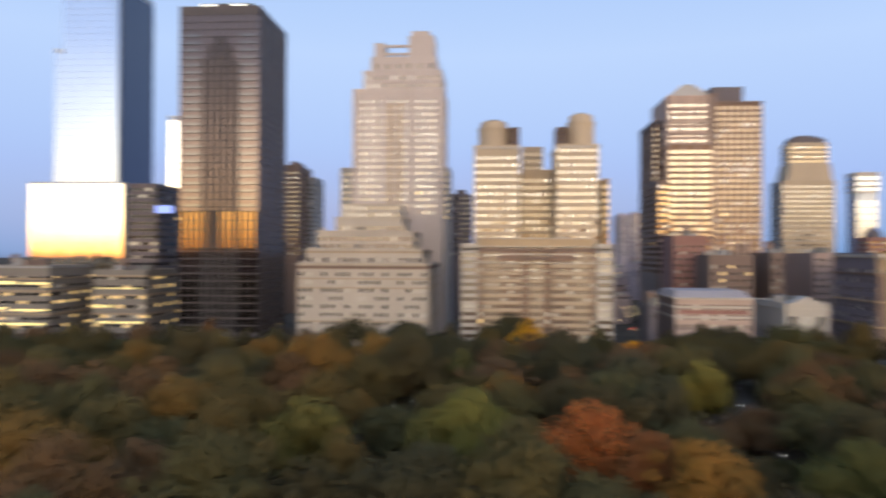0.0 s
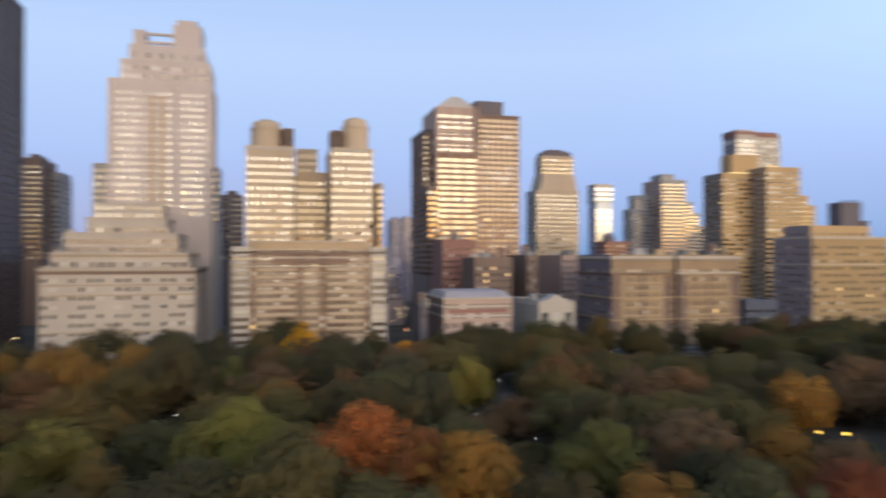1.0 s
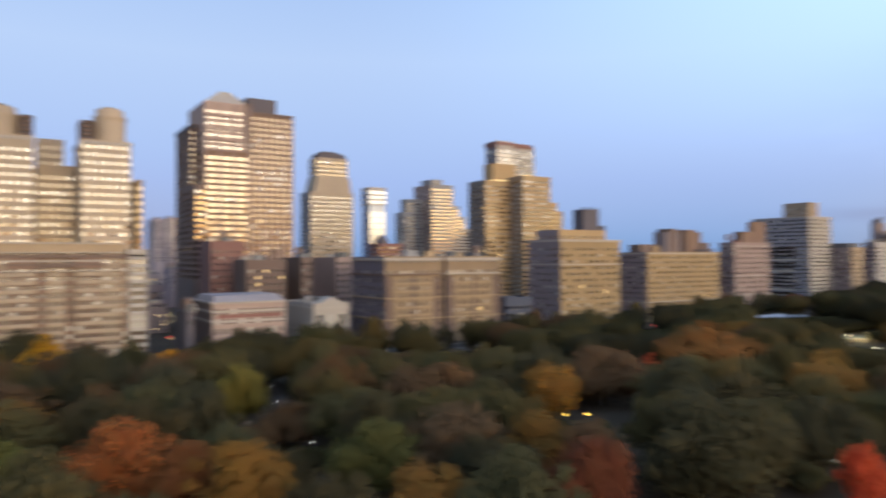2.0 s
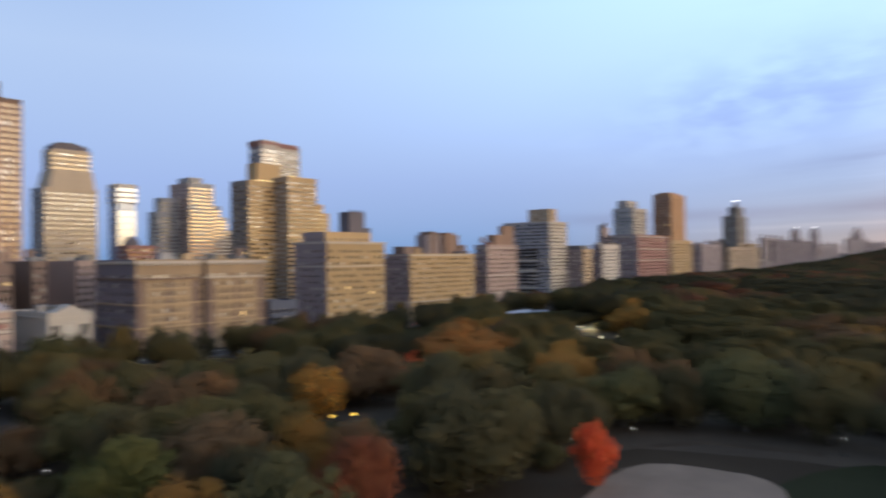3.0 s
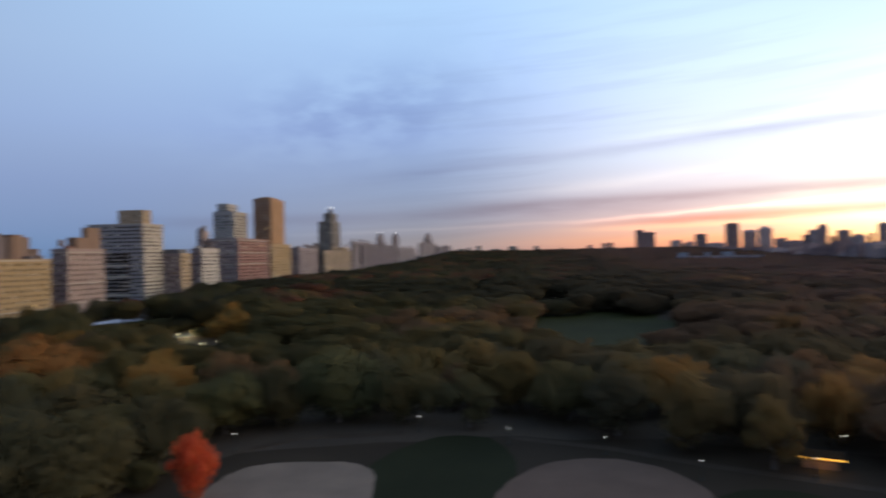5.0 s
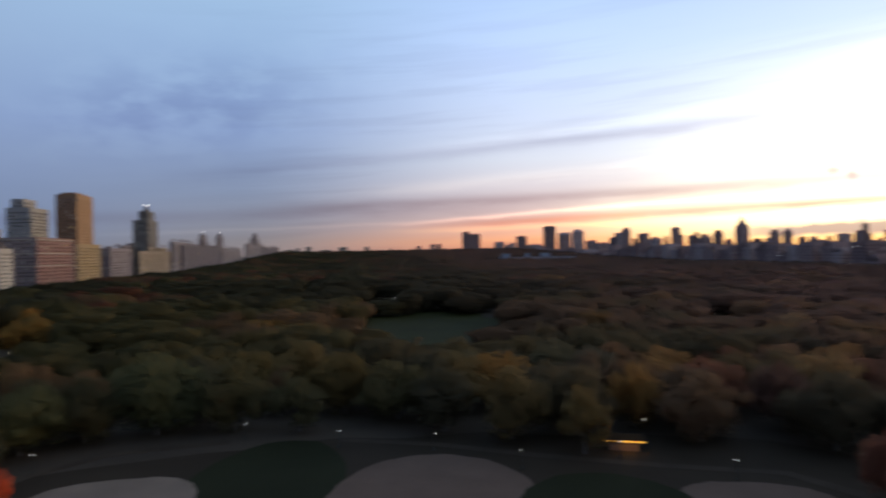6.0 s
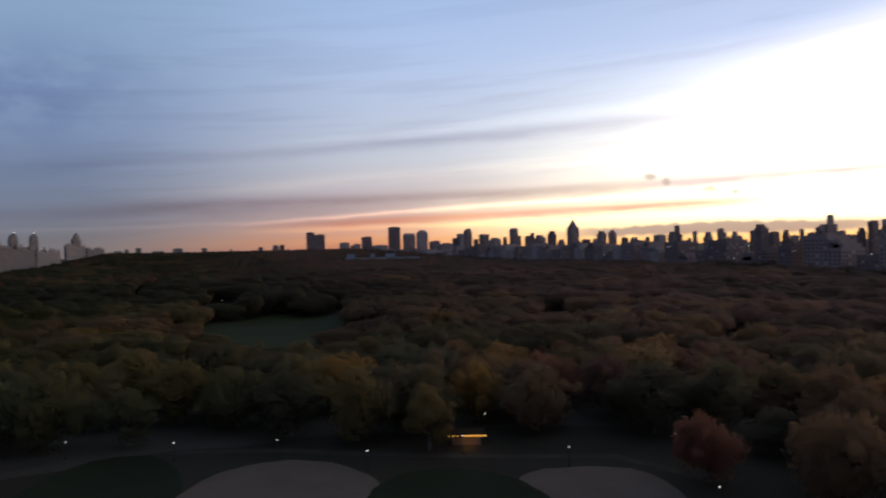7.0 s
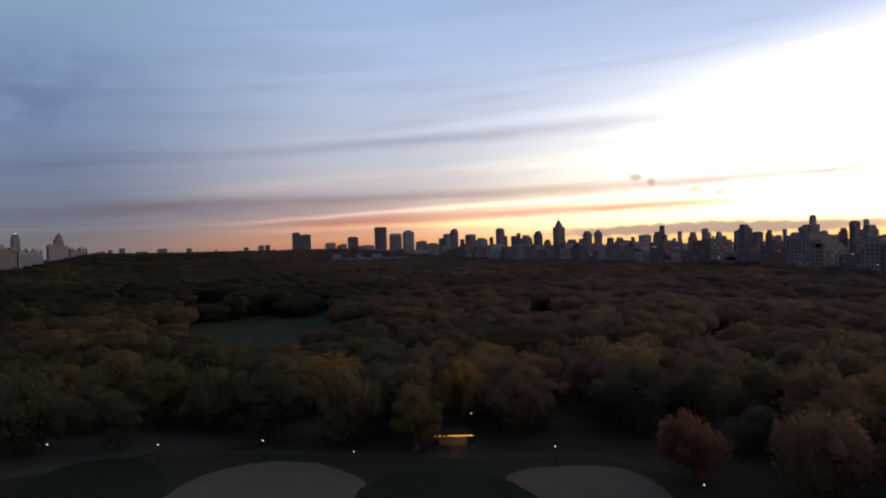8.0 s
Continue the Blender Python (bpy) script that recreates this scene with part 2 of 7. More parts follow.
BRONZE = surface("bronze_cladding", (0.056, 0.045, 0.044), rough=0.55, metal=0.0, stain=0.2, grain=0.2, spec=0.25)
STEEL = surface("grey_metal", (0.25, 0.26, 0.28), rough=0.4, metal=0.6, stain=0.2, grain=0.2)
SLATE = surface("slate_roof", (0.085, 0.08, 0.082), stain=0.3, grain=0.4)
TAR = surface("tar_roof", (0.10, 0.095, 0.09), stain=0.4, grain=0.5)
WOODTANK = surface("tank_wood", (0.16, 0.10, 0.07), stain=0.3, grain=0.5)
# stone darkened to stand for shade on the low blocks and a tower flank
DIMSTONE = surface("dim_stone", (0.135, 0.112, 0.092), stain=0.3, grain=0.3)
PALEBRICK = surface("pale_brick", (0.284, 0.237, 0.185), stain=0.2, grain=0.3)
GOLDBRICK = surface("golden_brick", (0.258, 0.166, 0.074), stain=0.22, grain=0.35)
OCHREBRICK = surface("ochre_brick", (0.284, 0.150, 0.065), stain=0.22, grain=0.35)
# brick colour that, on flanks, also carries the side's shade
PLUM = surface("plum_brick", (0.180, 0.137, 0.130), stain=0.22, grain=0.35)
TANSTONE = surface("weathered_tan_stone", (0.205, 0.134, 0.074), stain=0.3, grain=0.35, streaks=True)
MELLOW = surface("mellow_stone", (0.235, 0.168, 0.108), stain=0.25, grain=0.35, streaks=True)
FRAME = surface("window_frame_paint", (0.30, 0.27, 0.23), rough=0.5, stain=0.1, grain=0.1)
DUSKY = surface("dusky_brick", (0.285, 0.188, 0.172), stain=0.25, grain=0.3)
DUSKY_PALE = surface("dusky_pale_stone", (0.37, 0.275, 0.255), stain=0.25, grain=0.3)
DUSKY_DARK = surface("dusky_dark_brick", (0.19, 0.122, 0.115), stain=0.25, grain=0.3)
# far walls and one flank, with shade put into the colour
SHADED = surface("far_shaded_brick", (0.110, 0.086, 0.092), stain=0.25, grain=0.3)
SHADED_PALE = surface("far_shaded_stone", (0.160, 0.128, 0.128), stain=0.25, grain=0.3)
# distance haze is put into these two wall colours
HAZED = surface("far_hazed_brick", (0.20, 0.155, 0.16), stain=0.25, grain=0.3)
HAZED_PALE = surface("far_hazed_stone", (0.25, 0.20, 0.20), stain=0.25, grain=0.3)
PANE = glass("window_glass", (0.07, 0.062, 0.053), 1.0, blinds=0.2)
# warm, gold and bright panes hold some of the dawn's reflection in their tint
PANE_WARM = glass("warm_window_glass", (0.125, 0.090, 0.052), 1.0, blinds=0.05)
PANE_GOLD = glass("gold_reflection_glass", (0.134, 0.116, 0.094), 1.0, blinds=0.03)
PANE_FAR = glass("far_dull_window_glass", (0.066, 0.046, 0.046), 1.0, rough=0.4, blinds=0.10)
PANE_MID = glass("tinted_window_glass", (0.092, 0.076, 0.056), 1.0, blinds=0.14)
PANE_SIDE = glass("flank_window_glass", (0.17, 0.14, 0.13), 1.0, rough=0.15, blinds=0.2)
PANE_SOFT = glass("veiled_window_glass", (0.104, 0.099, 0.094), 1.0, blinds=0.3)
PANE_BRIGHT = glass("bright_reflection_glass", (0.26, 0.20, 0.13), 1.0, blinds=0.05)
PANE_BASE = glass("curtained_window_glass", (0.068, 0.044, 0.030), 0.0, rough=0.2, blinds=0.18)
PANE_PALE = glass("pale_window_glass", (0.145, 0.13, 0.117), 1.0, blinds=0.25)
PANE_DARK = glass("dark_window_glass", (0.022, 0.022, 0.024), 1.0, blinds=0.12)
CURTAIN = glass("mirror_curtain_glass", (0.36, 0.385, 0.42), 1.0, rough=0.03)
# curtain glass lifted in tint to carry the dawn's glare
CURTAIN_BRIGHT = glass("brightened_curtain_glass", (0.80, 0.76, 0.66), 1.0, rough=0.03)
CURTAIN_DARK = glass("bronze_curtain_glass", (0.104, 0.074, 0.061), 1.0, rough=0.05)
PANE_LIT = glass("lamp_lit_window", (0.2, 0.15, 0.1), 0.0, lit=1.1)


# ---------------------------------------------------------------- mesh helpers
class Soup:
    """Collects quads and triangles for one mesh."""

    def __init__(self):
        self.v, self.f, self.m = [], [], []

    def face(self, pts, m=0):
        i = len(self.v)
        self.v.extend(tuple(p) for p in pts)
        self.f.append(tuple(range(i, i + len(pts))))
        self.m.append(m)

    def box(self, x0, x1, y0, y1, z0, z1, m=0, skip=""):
        a, b, c, d = (x0, y0), (x1, y0), (x1, y1), (x0, y1)
        for key, p, q in (("e", a, b), ("n", b, c), ("w", c, d), ("s", d, a)):
            if key not in skip:
                self.face(((*p, z0), (*q, z0), (*q, z1), (*p, z1)), m)
        if "t" not in skip:
            self.face(((*a, z1), (*b, z1), (*c, z1), (*d, z1)), m)
        if "b" not in skip:
            self.face(((*d, z0), (*c, z0), (*b, z0), (*a, z0)), m)

    def ring(self, centre, r0, r1, z0, z1, sides=12, m=0, cap=True):
        cx, cy = centre
        p = [(math.cos(6.28319 * k / sides), math.sin(6.28319 * k / sides)) for k in range(sides)]
        for k in range(sides):
            (ax, ay), (bx, by) = p[k], p[(k + 1) % sides]
            self.face(((cx + ax * r0, cy + ay * r0, z0), (cx + bx * r0, cy + by * r0, z0), (cx + bx * r1, cy + by * r1, z1), (cx + ax * r1, cy + ay * r1, z1)), m)
        if cap and r1 > 0.01:
            self.face([(cx + ax * r1, cy + ay * r1, z1) for ax, ay in p], m)

    def mesh(self, name, mats, smooth=False):
        me = bpy.data.meshes.new(name)
        me.from_pydata(self.v, [], self.f)
        for mt in mats:
            me.materials.append(mt)
        me.polygons.foreach_set("material_index", self.m)
        if smooth:
            me.polygons.foreach_set("use_smooth", [True] * len(self.f))
        me.update()
        return me


def part(name, me, parent, label="", at=None, kind=""):
    """Links a mesh as one part under its thing."""
    ob = new(name, me)
    ob.parent = parent
    if at is not None:
        ob.matrix_basis = at
    return tagged(ob, label, kind=kind)


def thing(name, x, y, z, label, category, group="", kind=""):
    ob = new(name)
    ob.location = (x, y, z)
    ob.empty_display_size = 1.0
    return tagged(ob, label, category, group, kind)


@lru_cache(maxsize=None)
def window_mesh(w, h, pane, frame_mat, rails):
    """One window: glass, a frame round it and the rails across."""
    s = Soup()
    s.face(((-w / 2, 0, -h / 2), (w / 2, 0, -h / 2), (w / 2, 0, h / 2), (-w / 2, 0, h / 2)), 0)
    t, d = min(0.1, w * 0.06), -0.06
    for x0, x1, z0, z1 in ((-w / 2, -w / 2 + t, -h / 2, h / 2), (w / 2 - t, w / 2, -h / 2, h / 2), (-w / 2, w / 2, h / 2 - t, h / 2), (-w / 2, w / 2, -h / 2, -h / 2 + t)):
        s.face(((x0, d, z0), (x1, d, z0), (x1, d, z1), (x0, d, z1)), 1)
    for k in range(rails):
        x = -w / 2 + w * (k + 1) / (rails + 1)
        s.face(((x - t / 2, d, -h / 2), (x + t / 2, d, -h / 2), (x + t / 2, d, h / 2), (x - t / 2, d, h / 2)), 1)
    return s.mesh("window", [pane, frame_mat])


class Building:
    """A building: an Empty at its foot, walls with real openings, windows set into them."""
    LIMIT = 300

    def __init__(self, name, x, y, label, category="building", group="", panes=115, seed=1, ground=0.0):
        self.at = Vector((x, y, ground))
        self.ob = thing(name, x, y, ground, label, category, group)
        self.left, self.rest, self.rng = min(panes, self.LIMIT), Soup(), random.Random(seed)
        self.rest_mats = []

    def local(self, x0, x1, y0, y1):
        return x0 - self.at.x, x1 - self.at.x, y0 - self.at.y, y1 - self.at.y

    def window(self, c, ang, w, h, pane, rails, tilt, frame_mat):
        m = Matrix.Translation(c) @ Matrix.Rotation(ang + self.rng.gauss(0, tilt), 4, "Z") @ Matrix.Rotation(self.rng.gauss(0, tilt), 4, "X")
        if self.left > 0:
            self.left -= 1
            part("window", window_mesh(round(w, 2), round(h, 2), pane, frame_mat, rails), self.ob, at=m)
        else:
            if pane not in self.rest_mats:
                self.rest_mats.append(pane)
            self.rest.face([m @ Vector(p) for p in ((-w / 2, 0, -h / 2), (w / 2, 0, -h / 2), (w / 2, 0, h / 2), (-w / 2, 0, h / 2))], self.rest_mats.index(pane))

    def side(self, s, o, u, n, w, h, bay, floor, ww, wh, pane, rails, tilt, deep, foot, head, lit, frame_mat, skip=None):
        """One facade with a grid of openings."""
        nx, nz = max(1, round(w / bay)), max(1, int((h - foot - head) / floor + 0.01))
        bw, ang = w / nx, math.atan2(u.y, u.x)
        ow, oh = bw * ww, floor * wh
        up = Vector((0, 0, 1))

        def quad(a0, a1, b0, b1):
            if a1 - a0 > 0.001 and b1 - b0 > 0.001:
                s.face((o + u * a0 + up * b0, o + u * a1 + up * b0, o + u * a1 + up * b1, o + u * a0 + up * b1))

        z = foot
        quad(0, w, 0, foot)
        for r in range(nz):
            zl = z + (floor - oh) * 0.6
            quad(0, w, z, zl)
            quad(0, w, zl + oh, z + floor)
            edge = 0.0
            for k in range(nx):
                xl = bw * k + (bw - ow) / 2
                if skip and skip(k, r, nx, nz):
                    continue
                quad(edge, xl, zl, zl + oh)
                edge = xl + ow
                p = [o + u * xl + up * zl, o + u * edge + up * zl, o + u * edge + up * (zl + oh), o + u * xl + up * (zl + oh)]
                q = [v - n * deep for v in p]
                for i in range(4):
                    j = (i + 1) % 4
                    s.face((p[j], p[i], q[i], q[j]))
                use = PANE_LIT if self.rng.random() < lit else pane
                self.window((q[0] + q[2]) / 2, ang, ow, oh, use, rails, tilt, frame_mat)
            quad(edge, w, zl, zl + oh)
            z += floor
        quad(0, w, z, h)

    def tier(self, box, z0, wall, sides="e", bay=3.2, floor=3.2, ww=0.5, wh=0.55, pane=PANE, rails=1, tilt=0.006, deep=0.3, foot=1.0, head=1.2, lit=0.004,
             name="wall", label="", frame_mat=None, skip=None, parapet=True, flank=None, flank_pane=None):
        """A block of the building; box is x0, x1, y0, y1, z1."""
        x0, x1, y0, y1 = self.local(*box[:4])
        z1 = box[4] - self.at.z
        z0 = z0 - self.at.z
        s = Soup()
        faces = {"e": ((x0, y0), (x1, y0), (0, -1)), "n": ((x1, y0), (x1, y1), (1, 0)), "w": ((x1, y1), (x0, y1), (0, 1)), "s": ((x0, y1), (x0, y0), (-1, 0))}
        for key, (p, q, n) in faces.items():
            a, b = Vector((*p, z0)), Vector((*q, z0))
            start = len(s.m)
            if key in sides:
                self.side(s, a, (b - a).normalized(), Vector((*n, 0)), (b - a).length, z1 - z0, bay, floor, ww, wh, (flank_pane or pane) if key in "sn" else pane, rails, tilt, deep, foot, head, lit, frame_mat or FRAME, skip)
            else:
                up = Vector((0, 0, z1 - z0))
                s.face((a, b, b + up, a + up))
            # side walls take their own darker brick, with some of their shade in it
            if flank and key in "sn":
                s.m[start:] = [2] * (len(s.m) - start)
        t = 0.35 if parapet else 0.0
        low = z1 - (0.9 if parapet else 0.0)
        if parapet:
            for a, b, gone in (((x0, x1), (y0, y0 + t), "esnb"), ((x0, x1), (y1 - t, y1), "wsnb"), ((x0, x0 + t), (y0 + t, y1 - t), "sewb"), ((x1 - t, x1), (y0 + t, y1 - t), "newb")):
                s.box(a[0], a[1], b[0], b[1], low, z1, 0, skip=gone)
        s.face(((x0 + t, y0 + t, low), (x1 - t, y0 + t, low), (x1 - t, y1 - t, low), (x0 + t, y1 - t, low)), 1)
        return part(name, s.mesh(name, [wall, TAR, flank or wall]), self.ob, label)

    def band(self, box, z, high, out, mat, name="cornice", label=""):
        """A moulding round a block at height z."""
        x0, x1, y0, y1 = self.local(*box[:4])
        z -= self.at.z
        s = Soup()
        s.box(x0 - out, x1 + out, y0 - out, y1 + out, z, z + high * 0.6)
        s.box(x0 - out * 0.5, x1 + out * 0.5, y0 - out * 0.5, y1 + out * 0.5, z - high * 0.4, z)
        return part(name, s.mesh(name, [mat]), self.ob, label)

    def block(self, x0, x1, y0, y1, z0, z1, mat, name="bulkhead", label=""):
        x0, x1, y0, y1 = self.local(x0, x1, y0, y1)
        s = Soup()
        s.box(x0, x1, y0, y1, z0 - self.at.z, z1 - self.at.z - 0.3)
        s.box(x0 - 0.15, x1 + 0.15, y0 - 0.15, y1 + 0.15, z1 - self.at.z - 0.3, z1 - self.at.z)
        return part(name, s.mesh(name, [mat]), self.ob, label)

    def tank(self, x, y, z, r=1.9, h=3.6):
        """A rooftop water tank on legs with a conical lid."""
        x, y, z = x - self.at.x, y - self.at.y, z - self.at.z
        s = Soup()
        for dx, dy in ((-1, -1), (1, -1), (1, 1), (-1, 1)):
            s.box(x + dx * r * 0.6 - 0.12, x + dx * r * 0.6 + 0.12, y + dy * r * 0.6 - 0.12, y + dy * r * 0.6 + 0.12, z - 1.0, z + 2.4)
        s.ring((x, y), r, r * 0.95, z + 2.4, z + 2.4 + h, cap=False)
        s.ring((x, y), r * 1.08, 0.02, z + 2.4 + h, z + 2.4 + h * 1.35, cap=False)
        return part("water_tank", s.mesh("water_tank", [WOODTANK]), self.ob, "weathered wooden rooftop water tank")

    def clutter(self, box, count, mats=(TAR, BROWN, GREYSTONE), tall=4.0, tanks=1):
        """Lift houses, vents and tanks on a roof."""
        x0, x1, y0, y1, z = box
        for k in range(count):
            w, d = self.rng.uniform(2.5, 6), self.rng.uniform(3, 6)
            cx, cy = self.rng.uniform(x0 + w, max(x0 + w + 0.1, x1 - w)), self.rng.uniform(y0 + d, max(y0 + d + 0.1, y1 - d))
            self.block(cx - w / 2, cx + w / 2, cy - d / 2, cy + d / 2, z - 0.9, z + self.rng.uniform(1.5, tall), mats[k % len(mats)])
        for k in range(tanks):
            self.tank(self.rng.uniform(x0 + 3, x1 - 3), self.rng.uniform(y0 + 4, y1 - 4), z - 0.9)

    def done(self):
        if self.rest.f:
            part("window_panes", self.rest.mesh("window_panes", self.rest_mats), self.ob, kind="stuff")
        return self.ob


# ---------------------------------------------------------------- ground
def rise(x, y):
    """The land climbs gently towards the far end of the park."""
    def smooth(lo, hi):
        k = min(1.0, max(0.0, (x - lo) / (hi - lo)))
        return k * k * (3 - 2 * k)

    return 9.0 * smooth(230.0, 620.0) + 36.0 * smooth(900.0, 2700.0)


def earth():
    m = bpy.data.materials.new("park_ground")
    w = Nodes(m)
    at = w.n("ShaderNodeNewGeometry").outputs["Position"]
    big = w.n("ShaderNodeTexNoise", {"Vector": at, "Scale": 0.03, "Detail": 5.0}).outputs[0]
    fine = w.n("ShaderNodeTexNoise", {"Vector": at, "Scale": 0.9, "Detail": 6.0, "Roughness": 0.7}).outputs[0]
    col = w.ramp(w.math("ADD", w.math("MULTIPLY", big, 0.6), w.math("MULTIPLY", fine, 0.4)),
                 [(0.3, (0.050, 0.037, 0.026)), (0.48, (0.068, 0.049, 0.033)), (0.6, (0.088, 0.062, 0.041)), (0.75, (0.110, 0.076, 0.050))])
    rel = w.n("ShaderNodeBump", {"Strength": 0.6, "Distance": 0.2, "Height": fine}).outputs[0]
    b = w.n("ShaderNodeBsdfPrincipled", {"Base Color": col, "Roughness": 0.95, "Normal": rel, "Specular IOR Level": 0.05})
    w.n("ShaderNodeOutputMaterial", {0: b.outputs[0]})
    return m


def make_ground():
    xs = [-5000, -2500, -1200, -600, -300, 0, 230, 290, 350, 410, 470, 530, 580, 620, 700, 850, 1000, 1150, 1300, 1500, 1700, 1900, 2100, 2300, 2500, 2700, 3200, 5000, 9000]
    ys = [-6000, -3000, -1500, -700, -350, 0, 350, 700, 1500, 3000, 6000]
    s = Soup()
    for i in range(len(xs) - 1):
        for j in range(len(ys) - 1):
            s.face([(x, y, rise(x, y)) for x, y in ((xs[i], ys[j]), (xs[i + 1], ys[j]), (xs[i + 1], ys[j + 1]), (xs[i], ys[j + 1]))])
    tagged(new("ground", s.mesh("ground", [earth()])), "dark leaf-strewn park ground", "ground", kind="structure")


make_ground()
ASPHALT = surface("asphalt", (0.060, 0.052, 0.046), stain=0.3, grain=0.4, spec=0.05)
PATHSTONE = surface("pale_path", (0.058, 0.040, 0.026), stain=0.6, stain_size=0.09, grain=0.5, spec=0.05)
DRIVEWAY = surface("worn_pale_asphalt", (0.105, 0.082, 0.066), stain=0.3, grain=0.4, spec=0.05)
DIRT = surface("infield_dirt", (0.140, 0.088, 0.060), stain=0.25, stain_size=0.12, grain=0.3, spec=0.05)
PALE_DIRT = surface("dry_infield_dirt", (0.205, 0.142, 0.098), stain=0.25, stain_size=0.12, grain=0.3, spec=0.05)
LAWN = surface("mown_grass", (0.041, 0.028, 0.017), stain=0.35, stain_size=0.05, grain=0.6, spec=0.05)
KERB = surface("kerb_stone", (0.30, 0.29, 0.27), stain=0.2, grain=0.3)

# trees keep off: x, y and half sizes of lawns and courts
CLEARINGS = [
    (98.0, 38.0, 42.0, 26.0), (100.0, -10.0, 44.0, 40.0), (88.0, -62.0, 44.0, 36.0), (40.0, 0.0, 60.0, 60.0),
    (392.0, -43.0, 30.0, 44.0), (352.0, -36.0, 40.0, 32.0), (312.0, -38.0, 36.0, 14.0), (334.6, 202.0, 30.0, 30.0), (316.2, 164.0, 26.0, 22.0), (1448.0, -381.0, 24.0, 84.0), (149.3, 25.1, 14.0, 14.0), (143.5, 54.3, 9.0, 9.0),
]
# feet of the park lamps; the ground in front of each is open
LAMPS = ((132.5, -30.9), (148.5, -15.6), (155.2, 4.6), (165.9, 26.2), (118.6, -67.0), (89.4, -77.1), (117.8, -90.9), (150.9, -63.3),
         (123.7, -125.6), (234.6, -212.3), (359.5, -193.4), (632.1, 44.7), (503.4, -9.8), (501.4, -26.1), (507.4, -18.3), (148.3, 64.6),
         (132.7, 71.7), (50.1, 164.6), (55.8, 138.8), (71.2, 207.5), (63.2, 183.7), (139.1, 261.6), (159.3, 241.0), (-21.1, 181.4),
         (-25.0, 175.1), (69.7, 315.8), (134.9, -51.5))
# sight lines from the camera kept open to the lamps, the kiosk and the restaurant court: x, y, height
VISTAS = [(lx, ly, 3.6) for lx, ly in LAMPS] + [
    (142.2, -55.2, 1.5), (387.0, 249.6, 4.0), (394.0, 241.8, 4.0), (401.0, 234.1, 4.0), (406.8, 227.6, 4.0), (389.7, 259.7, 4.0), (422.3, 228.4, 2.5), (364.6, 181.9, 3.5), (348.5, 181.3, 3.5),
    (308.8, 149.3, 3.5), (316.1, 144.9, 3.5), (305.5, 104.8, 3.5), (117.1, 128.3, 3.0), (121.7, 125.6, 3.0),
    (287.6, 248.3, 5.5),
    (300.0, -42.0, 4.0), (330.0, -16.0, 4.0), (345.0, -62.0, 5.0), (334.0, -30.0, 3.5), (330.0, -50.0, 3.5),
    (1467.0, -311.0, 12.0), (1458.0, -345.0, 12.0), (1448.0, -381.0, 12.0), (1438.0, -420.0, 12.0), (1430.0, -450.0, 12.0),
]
# middle lines of the drives and paths, with half widths
DRIVES = [
    (((58.2, 142.0), (65.2, 176.6), (73.4, 211.6), (88.8, 270.0)), -2.5),
    (((92.4, 130.1), (108.3, 125.2), (122.8, 120.9)), 3.5),
    (((146.7, 65.0), (160.0, 53.3), (165.1, 29.6), (159.6, 5.8), (149.1, -19.7)), 3.0),
    (((161.7, 4.7), (153.6, -16.7), (142.0, -34.7), (130.1, -57.5), (120.9, -78.2), (100.0, -86.7)), 2.5),
]


def flat_strip(name, line, half, z, mat, label, category):
    """A road or path laid along a line."""
    s = Soup()
    pts = [Vector((*p, 0)) for p in line]
    left, right = [], []
    for k, p in enumerate(pts):
        d = (pts[min(k + 1, len(pts) - 1)] - pts[max(k - 1, 0)]).normalized()
        nrm = Vector((-d.y, d.x, 0))
        left.append(p + nrm * half + Vector((0, 0, z)))
        right.append(p - nrm * half + Vector((0, 0, z)))
    down = Vector((0, 0, z + 0.05))
    for k in range(len(pts) - 1):
        s.face((right[k], right[k + 1], left[k + 1], left[k]))
        s.face((left[k], left[k + 1], left[k + 1] - down, left[k] - down))
        s.face((right[k + 1], right[k], right[k] - down, right[k + 1] - down))
    return tagged(new(name, s.mesh(name, [mat])), label, category, kind="structure")


def make_streets():
    s = Soup()
    s.box(-900, 700, 274, 290, -0.2, 0.03)
    tagged(new("road", s.mesh("road", [ASPHALT])), "dark asphalt avenue beside the park", "road", kind="structure")
    for y0, y1 in ((268, 273.7), (290.3, 296)):
        s = Soup()
        s.box(-900, 700, y0, y1, -0.2, 0.16)
        tagged(new("pavement", s.mesh("pavement", [PATHSTONE])), "grey stone pavement along the avenue", "pavement", kind="structure")
    for y in (273.7, 290.0):
        s = Soup()
        s.box(-900, 700, y, y + 0.3, -0.2, 0.18)
        tagged(new("kerb", s.mesh("kerb", [KERB])), "granite kerb", "kerb", kind="structure")
    s = Soup()
    s.box(-900, 700, 266.2, 266.8, -0.2, 1.25)
    s.box(-900, 700, 266.05, 266.95, 1.25, 1.45)
    tagged(new("park_wall", s.mesh("park_wall", [GREYSTONE])), "low rough stone wall round the park", "wall", kind="structure")
    flat_strip("park_drive", DRIVES[0][0], 2.2, 0.05, DRIVEWAY, "worn pale asphalt park drive", "road")
    flat_strip("footpath", DRIVES[1][0], 2.4, 0.05, DRIVEWAY, "pale footpath between trees", "path")
    flat_strip("footpath", DRIVES[2][0][:3], 1.5, 0.05, PATHSTONE, "pale footpath beside the ball field", "path")
    flat_strip("footpath", DRIVES[3][0], 1.5, 0.06, PATHSTONE, "pale footpath beyond the ball fields", "path")


